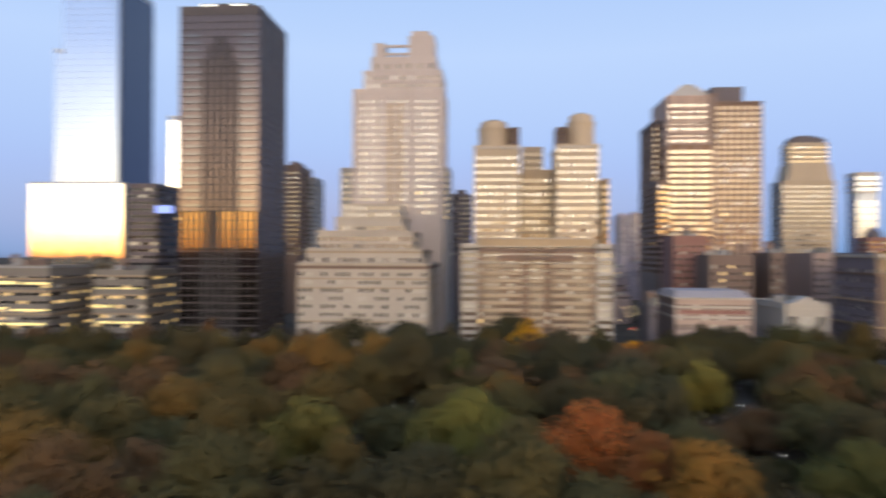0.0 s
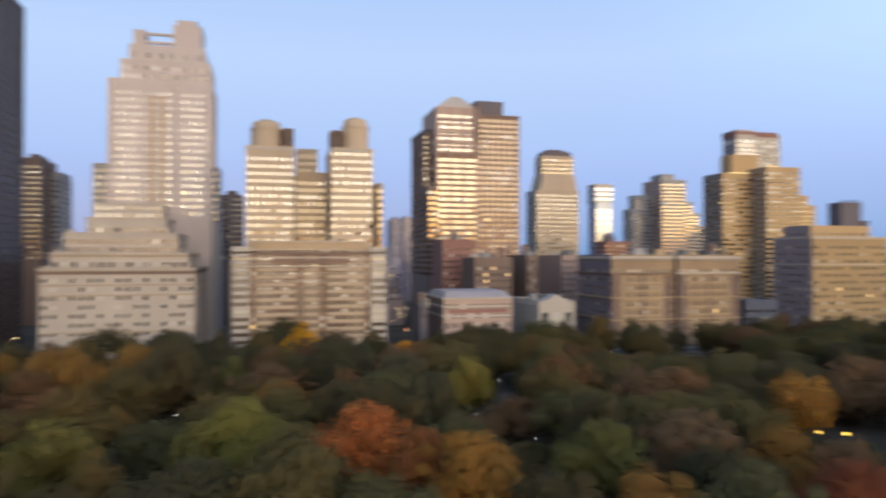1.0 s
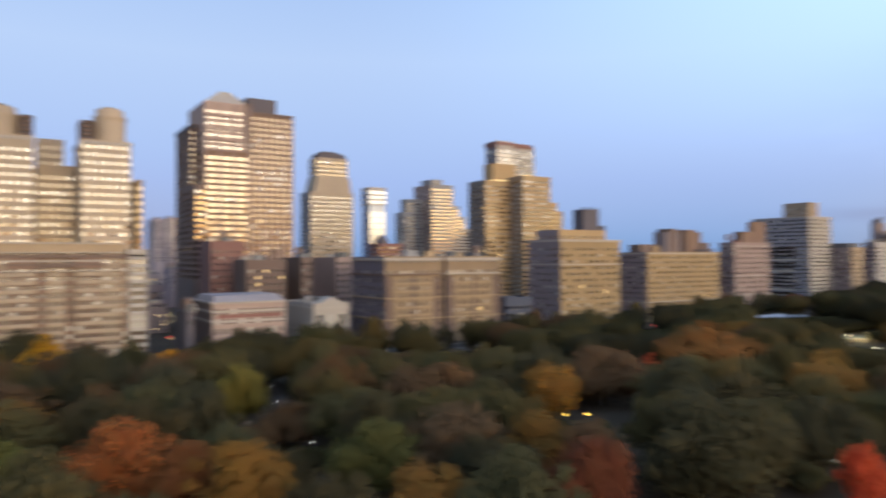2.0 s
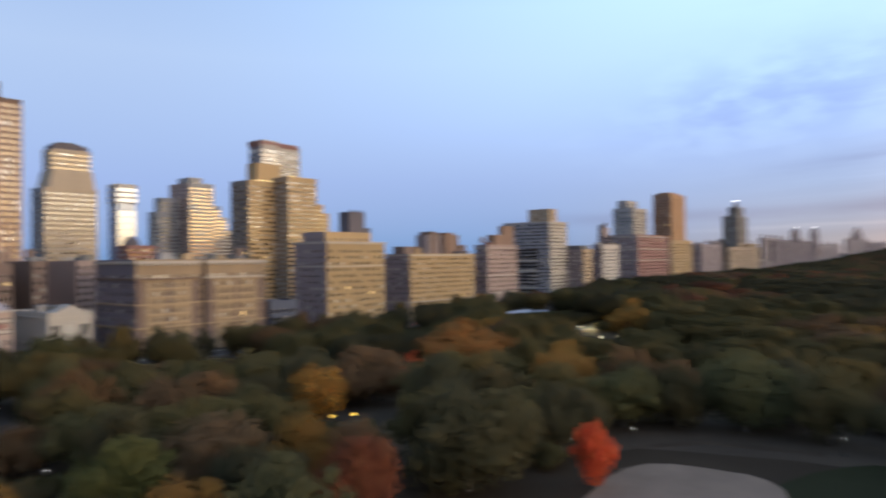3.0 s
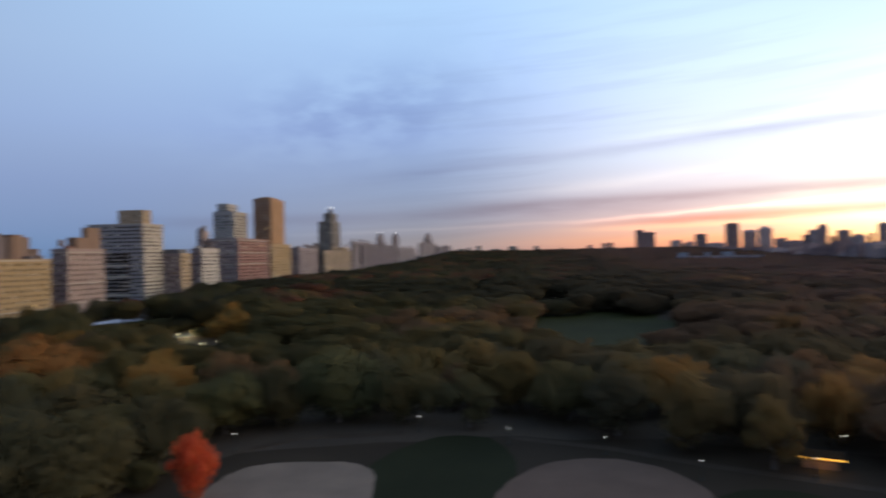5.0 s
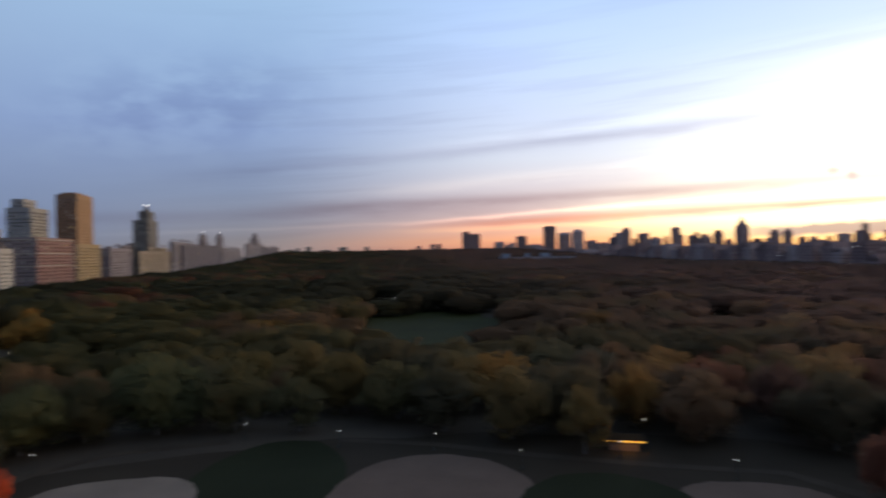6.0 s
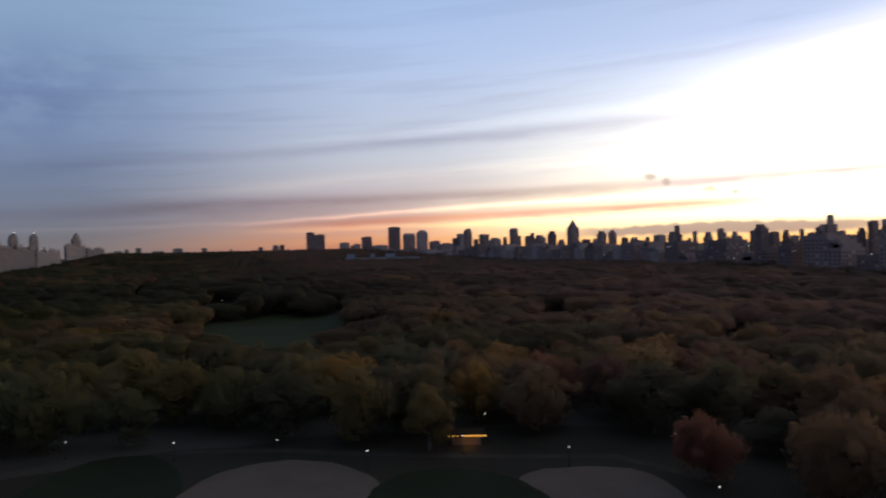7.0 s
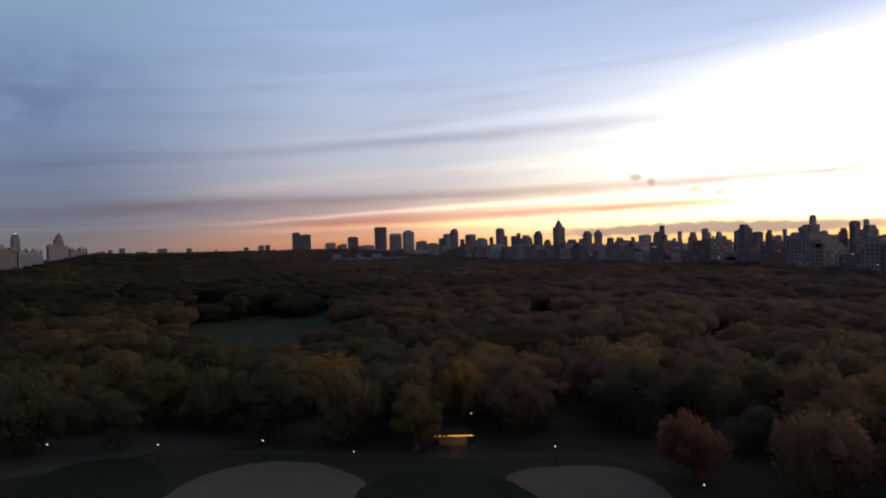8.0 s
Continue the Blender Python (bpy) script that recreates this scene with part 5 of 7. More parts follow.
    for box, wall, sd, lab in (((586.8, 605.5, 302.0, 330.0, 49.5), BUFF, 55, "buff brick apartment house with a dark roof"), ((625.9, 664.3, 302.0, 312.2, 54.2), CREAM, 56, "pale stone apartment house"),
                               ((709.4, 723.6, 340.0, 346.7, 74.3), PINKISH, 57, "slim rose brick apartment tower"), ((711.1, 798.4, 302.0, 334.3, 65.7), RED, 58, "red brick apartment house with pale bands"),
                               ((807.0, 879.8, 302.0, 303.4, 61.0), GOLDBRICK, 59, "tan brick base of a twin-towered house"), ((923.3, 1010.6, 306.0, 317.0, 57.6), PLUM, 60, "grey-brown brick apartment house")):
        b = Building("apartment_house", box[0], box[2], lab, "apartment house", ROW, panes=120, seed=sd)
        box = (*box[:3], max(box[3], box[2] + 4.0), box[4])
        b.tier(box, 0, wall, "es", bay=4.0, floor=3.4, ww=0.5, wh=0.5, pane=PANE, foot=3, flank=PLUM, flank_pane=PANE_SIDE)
        if sd == 55:
            b.block(587.2, 604.0, 304.0, 326.0, box[4] - 0.8, 53.0, SLATE, "mansard_roof", "dark slate roof")
        elif sd == 58:
            for z in (38.0, 50.0, 63.5):
                b.band(box, z, 0.8, 0.3, CREAM, "string_course", "pale stone string course")
        elif sd != 59:
            b.clutter(box, 3, (wall, TAR, BROWN), 3.5, 1)
        b.done()
    box = (765.4, 806.0, 330.0, 354.3, 98.2)
    b = Building("apartment_tower", box[0], box[2], "grey stepped tower with a pale rounded cap", "tower", ROW, panes=150, seed=61)
    b.tier(box, 0, PALEBRICK, "es", bay=3.6, floor=3.4, ww=0.6, wh=0.5, pane=PANE, foot=40, flank=GREYSTONE)
    b.tier((768.3, 796.0, 338.0, 350.6, 107.3), box[4] - 1, CREAM, "es", bay=4.5, floor=3.4, ww=0.5, foot=0.5, head=1.0, flank=GREYSTONE)
    b.done()
    box = (814.7, 862.1, 304.0, 326.0, 115.9)
    b = Building("apartment_tower", box[0], box[2], "ochre brick tower slab of a twin-towered house", "tower", ROW, panes=200, seed=62)
    b.tier(box, 0, OCHREBRICK, "es", bay=3.6, floor=3.4, ww=0.34, wh=0.42, pane=PANE, foot=40, flank=TERRACOTTA)
    b.block(box[0] + 3, box[1] - 5, box[2] + 3, box[3] - 4, box[4] - 1, box[4] + 1.6, OCHREBRICK, "tower_cap")
    b.block(box[0] + 9, box[1] - 12, box[2] + 5, box[3] - 6, box[4] + 1.6, box[4] + 2.6, OCHREBRICK, "tower_cap")
    b.done()


def spired_pair(box, upper, tip, seed, lamps):
    stone = DIMSTONE if seed == 71 else SHADED
    b = Building("apartment_tower", box[0], box[2], "stone apartment house with tall lantern-topped towers", "tower", ROW, panes=80, seed=seed, ground=rise(box[0], 0))
    b.tier(box, rise(box[0], 0), stone, "es", bay=4.0, floor=3.4, ww=0.45, pane=PANE, foot=30)
    b.tier(upper, box[4] - 1, stone, "es", bay=4.0, floor=3.4, ww=0.4, pane=PANE_DARK, foot=2)
    s = Soup()
    cx, cy = (upper[0] + upper[1]) / 2 - b.at.x, (upper[2] + upper[3]) / 2 - b.at.y
    for k in range(3):
        s.ring((cx, cy), 5.0 - 1.3 * k, 4.4 - 1.3 * k, upper[4] - b.at.z + tip * k / 3, upper[4] - b.at.z + tip * (k + 1) / 3, 10)
    part("lantern", s.mesh("lantern", [stone]), b.ob, "round stone lantern with columns")
    s = Soup()
    for dx in lamps:
        s.ring((cx + dx, cy), 0.9, 0.9, upper[4] - b.at.z + tip, upper[4] - b.at.z + tip + 1.4, 8)
    part("beacon", s.mesh("beacon", [glowing("beacon_light", (1.0, 0.95, 0.9), 5.0)]), b.ob, "white beacon lamp on the tower top")
    b.done()


def far_avenue():
    spired_pair((1088.4, 1138.9, 306.0, 328.0, 101.2), (1098.1, 1132.0, 309.0, 322.0, 115.0), 9.0, 71, (-6.0, 7.0))
    for box in ((1030.9, 1194.9, 302.0, 305.8, 60.1), (1050.6, 1156.5, 330.0, 335.7, 69.3), (1244.8, 1361.3, 310.0, 316.0, 72.0), (1294.8, 1646.2, 306.0, 311.5, 69.5), (1667.7, 1947.6, 306.0, 309.8, 66.3), (2060.7, 2412.2, 310.0, 316.0, 84.0), (2425.2, 2862.2, 306.0, 312.0, 80.0), (2924.0, 3700.0, 306.0, 313.0, 68.0)):
        g = rise(box[0], 0)
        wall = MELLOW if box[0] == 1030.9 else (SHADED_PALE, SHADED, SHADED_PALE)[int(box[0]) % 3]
        b = Building("apartment_house", box[0], box[2], "far stone apartment house along the avenue", "apartment house", ROW, panes=30, seed=int(box[0]), ground=g)
        # a run of houses of uneven height behind one street front
        x = box[0]
        while x < box[1] - 4:
            step = min(b.rng.uniform(26, 48) * (1.0 if box[0] < 2000 else 1.8), box[1] - x)
            top = box[4] - b.rng.choice((0.0, 0.0, 2.5, 6.0))
            b.tier((x, x + step - 0.4, box[2], box[3], top), g, wall, "es", bay=5.0, floor=3.6, ww=0.5, foot=12, name="front")
            if b.rng.random() < 0.7:
                b.tank(x + step * b.rng.uniform(0.2, 0.8), box[2] + 2.5, top - 0.9, 1.9, 3.0)
            x += step
        b.done()
    spired_pair((1469.5, 1530.0, 312.0, 316.0, 84.0), (1475.0, 1528.0, 312.5, 315.5, 90.0), 4.5, 72, (0.0,))
    spired_pair((1644.5, 1715.0, 312.0, 316.0, 88.0), (1650.0, 1712.0, 312.5, 315.5, 95.0), 4.5, 73, (0.0,))
    spired_pair((2199.0, 2350.0, 314.0, 320.0, 100.0), (2230.0, 2330.0, 315.0, 319.0, 112.0), 8.0, 74, ())


EAST = "skyline on the avenue east of the park"


def east_house(box, seed, style="plain", pane=PANE_FAR, tall=5.0, tanks=1, wall=None):
    """A dark house front on the park's east side; box is x0, x1, y0, y1, z1."""
    g = rise(box[0], 0)
    rng = random.Random(seed)
    wall = wall or rng.choice((DUSKY, DUSKY, DUSKY_DARK, DUSKY_DARK, DUSKY_PALE))
    b = Building("apartment_house", box[0], box[3], "dark stone apartment house against the dawn sky" if style == "plain" else "dark tower with a " + style + " top against the dawn sky",
                 "apartment house", EAST, panes=1, seed=seed, ground=g)
    full = box
    if style == "stepped":
        box = (*box[:4], box[4] - rng.uniform(5.0, 9.0))
    elif style == "plain" and tall > 2.0:
        box = (*box[:4], box[4] - rng.uniform(0.0, 1.5))
    b.tier(box, g, wall, "ws", bay=4.4, floor=3.6, ww=0.45, wh=0.5, pane=pane, foot=8, lit=0.002)
    x0, x1, y0, y1 = b.local(*box[:4])
    z = box[4] - g
    cx, cy, r = (x0 + x1) / 2, (y0 + y1) / 2, min(x1 - x0, y1 - y0) / 2
    if style == "pointed":
        s = Soup()
        for f0, f1, h0, h1 in ((1.0, 0.96, 0, 0.16), (0.86, 0.74, 0.16, 0.36), (0.66, 0.40, 0.36, 0.62), (0.34, 0.16, 0.62, 0.82), (0.07, 0.02, 0.82, 1.0)):
            s.ring((cx, cy), r * f0 * 1.15, r * f1 * 1.15, z - 0.9 + 27 * h0, z - 0.9 + 27 * h1, 8)
        part("spire", s.mesh("spire", [wall]), b.ob, "stepped pointed spire")
    elif style == "rounded":
        s = Soup()
        for k in range(4):
            a0, a1 = k * 0.39, (k + 1) * 0.39
            s.ring((cx, cy), r * 1.1 * math.cos(a0), max(0.05, r * 1.1 * math.cos(a1)), z - 0.9 + 8 * math.sin(a0), z - 0.9 + 8 * math.sin(a1), 12)
        part("dome", s.mesh("dome", [wall]), b.ob, "rounded roof")
    elif style == "gabled":
        s = Soup()
        s.face(((x0, y1, z), (x1, y1, z), (cx, y1, z + 6)))
        s.face(((x0, y0, z), (cx, y0, z + 6), (x1, y0, z)))
        s.face(((x0, y0, z), (x0, y1, z), (cx, y1, z + 6), (cx, y0, z + 6)))
        s.face(((x1, y1, z), (x1, y0, z), (cx, y0, z + 6), (cx, y1, z + 6)))
        part("gable_roof", s.mesh("gable_roof", [wall]), b.ob, "gabled roof")
    elif style == "stepped":
        wide, deep = full[1] - full[0], full[3] - full[2]
        for share, top in ((rng.uniform(0.66, 0.80), 0.5), (rng.uniform(0.36, 0.5), 1.0)):
            u = rng.uniform(0.1, 0.9) * (1.0 - share)
            b.block(full[0] + wide * u, full[0] + wide * (u + share), full[2] + deep * 0.12, full[3] - deep * 0.12, box[4] - 0.9, box[4] + (full[4] - box[4]) * top, wall, "setback", "stepped-back upper storeys")
        b.tank(full[0] + wide * rng.uniform(0.15, 0.85), full[3] - deep * 0.3, box[4] - 0.9, min(1.5, wide * 0.2), 2.4)
    else:
        wide, deep = box[1] - box[0], box[3] - box[2]
        for _ in range(rng.randint(1, 3)):
            u, share = rng.uniform(0.05, 0.6), rng.uniform(0.12, 0.38)
            b.block(box[0] + wide * u, box[0] + wide * (u + share), box[2] + deep * 0.2, box[3] - deep * 0.25, box[4] - 0.9, box[4] + rng.uniform(0.8, tall), wall, "bulkhead")
        if tanks and rng.random() < 0.6:
            b.tank(box[0] + wide * rng.uniform(0.25, 0.75), box[3] - deep * 0.4, box[4] - 0.9, 1.5, 2.6)
    b.done()


def glass_roofed_museum():
    """A long low museum hall with sloped pale glass roofs."""
    x1, y1 = 1469.0, -304.0
    x0, y0 = 1428.0, -459.0
    g = rise((x0 + x1) / 2, 0)
    ob = thing("museum_hall", (x0 + x1) / 2, (y0 + y1) / 2, g, "long low museum hall with sloped pale glass roofs", "museum")
    ob.rotation_euler = (0, 0, math.atan2(y1 - y0, x1 - x0))
    half = math.hypot(x1 - x0, y1 - y0) / 2
    s = Soup()
    s.box(-half, half, -12, 12, 0, 13)
    s.box(-half - 0.4, half + 0.4, -12.4, 12.4, 13, 13.8)
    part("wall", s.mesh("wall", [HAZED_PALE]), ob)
    for u, wide in ((0.84, 0.11), (0.27, 0.06), (-0.20, 0.13)):
        s = Soup()
        a, c = half * (u - wide), half * (u + wide)
        n = 6
        for k in range(n):
            p, q = a + (c - a) * k / n, a + (c - a) * (k + 0.86) / n
            s.face(((p, 11.6, 13.85), (q, 11.6, 13.85), (q, 2.0, 21.5), (p, 2.0, 21.5)))
            s.face(((p, 2.0, 21.5), (q, 2.0, 21.5), (q, -6.0, 13.85), (p, -6.0, 13.85)))
        part("glass_roof", s.mesh("glass_roof", [glass("pale_roof_glass", (0.22, 0.20, 0.20), 1.0, rough=0.45)]), ob, "sloped pale glass roof")


def facade_lamps():
    """White lamps on the far fronts."""
    bulb = Soup()
    bulb.box(-0.28, 0.28, -0.2, 0.2, -0.25, 0.25)
    bulb.box(-0.12, 0.12, -1.2, -0.2, -0.1, 0.1)
    bulb = bulb.mesh("facade_lamp", [glowing("facade_lamp_light", (1.0, 0.96, 0.9), 3.5)])
    for x, z in ((862.7, 29.8), (609.8, 25.3), (527.2, 32.6), (446.5, 29.0), (423.5, 19.8), (722.1, 39.2), (716.6, 39.2), (586.8, 38.6)):
        tagged(new("facade_lamp", bulb), "small white lamp on a far stone front", "lamp", "lamps on the far fronts").location = (x, -553.0, z)


def east_side():
    # x0, x1, near front, depth, top and roof of the towers that stand up behind the avenue
    north = ((2332, 2360, -880, 13, 84.2, "plain"), (2305, 2345, -892, 19, 99.2, "plain"), (2197, 2231, -874, 17, 113.2, "stepped"), (2139, 2157, -880, 9, 75.6, "plain"), (2100, 2140, -892, 21, 90.9, "plain"), (1970, 2011, -874, 22, 76.9, "stepped"), (1909, 1922, -880, 7, 77.0, "plain"), (1959, 1988, -932, 17, 99.9, "gabled"), (1858, 1867, -904, 5, 78.5, "plain"), (1754, 1777, -880, 15, 75.9, "plain"), (1754, 1765, -892, 7, 83.7, "plain"), (1676, 1706, -874, 20, 76.8, "stepped"), (1565, 1587, -850, 14, 83.9, "stepped"), (1539, 1557, -862, 12, 61.8, "stepped"), (1728, 1758, -1004, 22, 98.4, "pointed"))
    middle = ((1454, 1472, -880, 14, 59.4, "plain"), (1427, 1441, -892, 10, 59.9, "plain"), (1376, 1394, -874, 14, 77.0, "stepped"), (1418, 1434, -930, 13, 73.6, "rounded"), (1312, 1324, -892, 10, 59.6, "plain"), (1251, 1266, -874, 13, 59.5, "stepped"), (1213, 1220, -880, 6, 58.4, "plain"), (1191, 1210, -892, 18, 62.2, "plain"), (1120, 1140, -874, 19, 66.9, "stepped"), (1120, 1127, -880, 7, 77.8, "plain"), (1099, 1104, -892, 5, 53.0, "plain"), (1098, 1104, -904, 6, 65.8, "plain"), (1000, 1011, -850, 12, 62.2, "stepped"), (1016, 1024, -892, 9, 68.2, "plain"), (1017, 1021, -904, 4, 61.0, "plain"))
    south = ((935, 943, -850, 9, 61.0, "stepped"), (970, 977, -892, 8, 53.7, "plain"), (952, 958, -904, 8, 61.8, "plain"), (877, 891, -850, 16, 70.8, "stepped"), (894, 905, -892, 14, 58.0, "plain"), (852, 859, -874, 9, 60.5, "stepped"), (841, 849, -880, 10, 51.2, "plain"), (838, 842, -892, 6, 60.6, "plain"), (829, 838, -904, 12, 54.8, "plain"), (792, 801, -880, 13, 62.4, "plain"))
    last = ((790, 804, -892, 20, 66.4, "plain"), (796, 802, -904, 8, 80.3, "plain"), (757, 764, -880, 10, 55.3, "plain"), (750, 760, -892, 14, 49.1, "plain"), (720, 727, -874, 10, 58.8, "stepped"), (707, 715, -880, 12, 66.9, "plain"), (672, 685, -862, 20, 60.9, "stepped"), (708, 712, -904, 7, 69.1, "plain"), (659, 672, -880, 21, 46.6, "plain"), (614, 630, -862, 29, 56.9, "stepped"))
    for n, (x0, x1, y, deep, top, style) in enumerate(north + middle + south + last):
        east_house((x0, x1, y - max(deep, 3), y, top), 100 + n, style, tall=1.2, tanks=0)
    # tower slabs towards the far corner of the park: x, y0, y1, top
    slabs = ((3287, -305, -285, 78), (3280, -372, -349, 85), (3277, -399, -379, 86), (3273, -423, -413, 65), (3556, -582, -546, 150), (3558, -636, -582, 138), (3143, -631, -575, 57), (2839, -609, -571, 84), (2832, -635, -616, 72), (2731, -630, -608, 77), (2430, -602, -570, 96), (2419, -657, -603, 66), (2213, -644, -610, 123), (2008, -631, -600, 90), (1901, -635, -608, 95), (1795, -635, -612, 68), (1691, -632, -599, 60))
    for n, (x, y0, y1, top) in enumerate(slabs):
        east_house((x, x + 26.0, y0, y1, top), 200 + n, {13: "gabled", 14: "rounded"}.get(n, "plain"), tall=2.5, tanks=0)
    # low roofs on the horizon beyond the park's end
    beyond = ((4183, 362, 403, 82), (4186, 329, 348, 90), (4191, 265, 293, 97), (4196, 149, 212, 77), (4199, 50, 102, 90), (4200, -78, -51, 89), (4197, -195, -125, 68), (4195, -214, -205, 79), (4190, -319, -263, 65))
    # pale wall colour keeps these roofs faint, in place of haze
    for n, (x, y0, y1, top) in enumerate(beyond):
        east_house((x, x + 30.0, y0, y1, top), 300 + n, tall=1.5, tanks=0, wall=PALEBRICK)
    # the street front along the avenue
    rng = random.Random(77)
    x = 250.0
    while x < 3000:
        w = rng.uniform(14, 30)
        h = rng.choice((rng.uniform(26, 36), rng.uniform(34, 42), rng.uniform(40, 46))) * (1.0 if x < 1500 else 0.75)
        east_house((x, x + w, -590.0, -560.0, rise(x, 0) * 0.5 + h), int(x), rng.choice(("plain", "plain", "stepped")), tall=2.5, wall=rng.choice((DUSKY, DUSKY_DARK, DUSKY_DARK)) if x < 700 else None)
        x += w + rng.choice((0.4, 0.4, 0.4, 15.0))
    # the row goes on to the south, out of sight
    x = -700.0
    while x < 240:
        w, h = rng.uniform(40, 80), rng.uniform(36, 50)
        east_house((x, x + w, -610.0, -566.0, h), int(x) + 5000)
        x += w + 14.0


for build in (limestone_tower, twin_tower_block, dark_tower, mirror_towers, low_circle_blocks, gabled_tower, meeting_hall, stepped_towers, mansion_block, tan_tower, avenue_houses, far_avenue, east_side, glass_roofed_museum, facade_lamps):
    build()

# ---------------------------------------------------------------- trees
def leaf_material():
    m = bpy.data.materials.new("autumn_leaves")
    w = Nodes(m)
    info = w.n("ShaderNodeObjectInfo")
    isl = w.n("ShaderNodeNewGeometry").outputs["Random Per Island"]
    at = w.n("ShaderNodeTexCoord").outputs["Object"]
    patch = w.n("ShaderNodeTexNoise", {"Vector": at, "Scale": 0.35, "Detail": 3.0}).outputs[0]
    mottle = w.n("ShaderNodeTexNoise", {"Vector": at, "Scale": 1.1, "Detail": 4.0, "Roughness": 0.7}).outputs[0]
    k = w.math("ADD", w.math("MULTIPLY", isl, 0.26), w.math("ADD", w.math("MULTIPLY", patch, 0.5), w.math("ADD", w.math("MULTIPLY", mottle, 0.4), 0.70)))
    grey = w.n("ShaderNodeCombineColor", {0: k, 1: k, 2: k}).outputs[0]
    col = w.mix(1.0, info.outputs["Color"], grey, "MULTIPLY")
    turn = w.n("ShaderNodeHueSaturation", {"Hue": w.math("ADD", 0.485, w.math("MULTIPLY", patch, 0.03)), "Saturation": 1.0, "Value": 1.0, "Color": col}).outputs[0]
    fine = w.n("ShaderNodeTexNoise", {"Vector": at, "Scale": 1.5, "Detail": 5.0, "Roughness": 0.7}).outputs[0]
    rel = w.n("ShaderNodeBump", {"Strength": 0.6, "Distance": 0.5, "Height": fine}).outputs[0]
    b = w.n("ShaderNodeBsdfPrincipled", {"Base Color": turn, "Roughness": 0.85, "Specular IOR Level": 0.05, "Normal": rel})
    tr = w.n("ShaderNodeBsdfTranslucent", {0: turn})
    mix = w.n("ShaderNodeMixShader", {0: 0.55, 1: b.outputs[0], 2: tr.outputs[0]})
    clear_air = w.n("ShaderNodeBsdfTransparent")
    airy = w.n("ShaderNodeMixShader", {0: 0.42, 1: mix.outputs[0], 2: clear_air.outputs[0]})
    w.n("ShaderNodeOutputMaterial", {0: airy.outputs[0]})
    return m


LEAF = leaf_material()
BARK = surface("tree_bark", (0.07, 0.055, 0.045), stain=0.3, grain=0.6)
bm = bmesh.new()
bmesh.ops.create_icosphere(bm, subdivisions=1, radius=1.0)
ICO_V = np.array([v.co[:] for v in bm.verts])
ICO_F = np.array([[v.index for v in f.verts] for f in bm.faces])
bm.free()


def crown_mesh(seed, lobes, leaves, leaf, radius=9.0, mid=7.4, tall=6.0, peak=0.0):
    """A crown of many leafy clumps over uneven inner masses."""
    rng = np.random.RandomState(seed)
    c, r = [], []
    while len(c) < lobes:
        p = rng.uniform(-1, 1, 3)
        d = np.linalg.norm(p)
        if not 0.15 < d < 1.0:
            continue
        wide = 1.0 - 0.35 * max(0.0, p[2]) - peak * (p[2] + 1) / 2
        c.append((p[0] * radius * 0.72 * wide, p[1] * radius * 0.72 * wide, mid + p[2] * tall * 0.74))
        r.append(radius * rng.uniform(0.25, 0.42) * (1 - 0.4 * peak))
    # small boughs that break the outline
    for _ in range(lobes // 3):
        a, up = rng.uniform(0, 6.2832), rng.uniform(-0.5, 1.0)
        out = math.sqrt(max(0.05, 1 - up * up)) * rng.uniform(0.82, 1.0) * (1 - peak * (up + 1) / 2)
        c.append((math.cos(a) * radius * out, math.sin(a) * radius * out, mid + up * tall * rng.uniform(0.86, 1.02)))
        r.append(radius * rng.uniform(0.11, 0.19))
    lobes = len(c)
    c, r = np.array(c), np.array(r)
    vs, fs, n = [], [], 0
    for p, q in zip(c, r):
        v = ICO_V * (0.80 + 0.22 * rng.rand(len(ICO_V), 1)) * np.array((1, 1, 0.85)) * q * 0.8 + p
        vs.append(v)
        fs.append(ICO_F + n)
        n += len(v)
    # leaf clumps on the outside of the masses
    pick = rng.choice(lobes, leaves * 2, p=r * r / (r * r).sum())
    d = rng.normal(size=(leaves * 2, 3))
    d /= np.linalg.norm(d, axis=1)[:, None]
    pos = c[pick] + d * r[pick][:, None] * rng.uniform(0.84, 1.24, (leaves * 2, 1)) * np.array((1, 1, 0.88))
    gap = (np.linalg.norm(pos[:, None] - c[None], axis=2) / r[None]).min(1)
    keep = np.argsort(-gap)[: leaves]
    pos, d = pos[keep], d[keep]
    a = np.cross(d, rng.normal(size=d.shape))
    a /= np.linalg.norm(a, axis=1)[:, None] + 1e-6
    b = np.cross(d, a) + d * rng.uniform(-0.6, 0.6, (len(d), 1))
    s = leaf * rng.uniform(0.6, 1.4, (len(d), 1))
    lift = d * s * 0.35
    quads = np.stack([pos - a * s, pos - b * s * 0.7 + lift, pos + a * s, pos + b * s * 0.7 - lift], 1).reshape(-1, 3)
    tri = [tuple(f) for f in np.concatenate(fs)]
    faces = tri + [(n + 4 * k, n + 4 * k + 1, n + 4 * k + 2, n + 4 * k + 3) for k in range(len(d))]
    me = bpy.data.meshes.new("crown")
    me.from_pydata(np.concatenate(vs + [quads]).tolist(), [], faces)
    me.materials.append(LEAF)
    me.polygons.foreach_set("use_smooth", [True] * len(tri) + [False] * len(d))
    me.update()
    return me


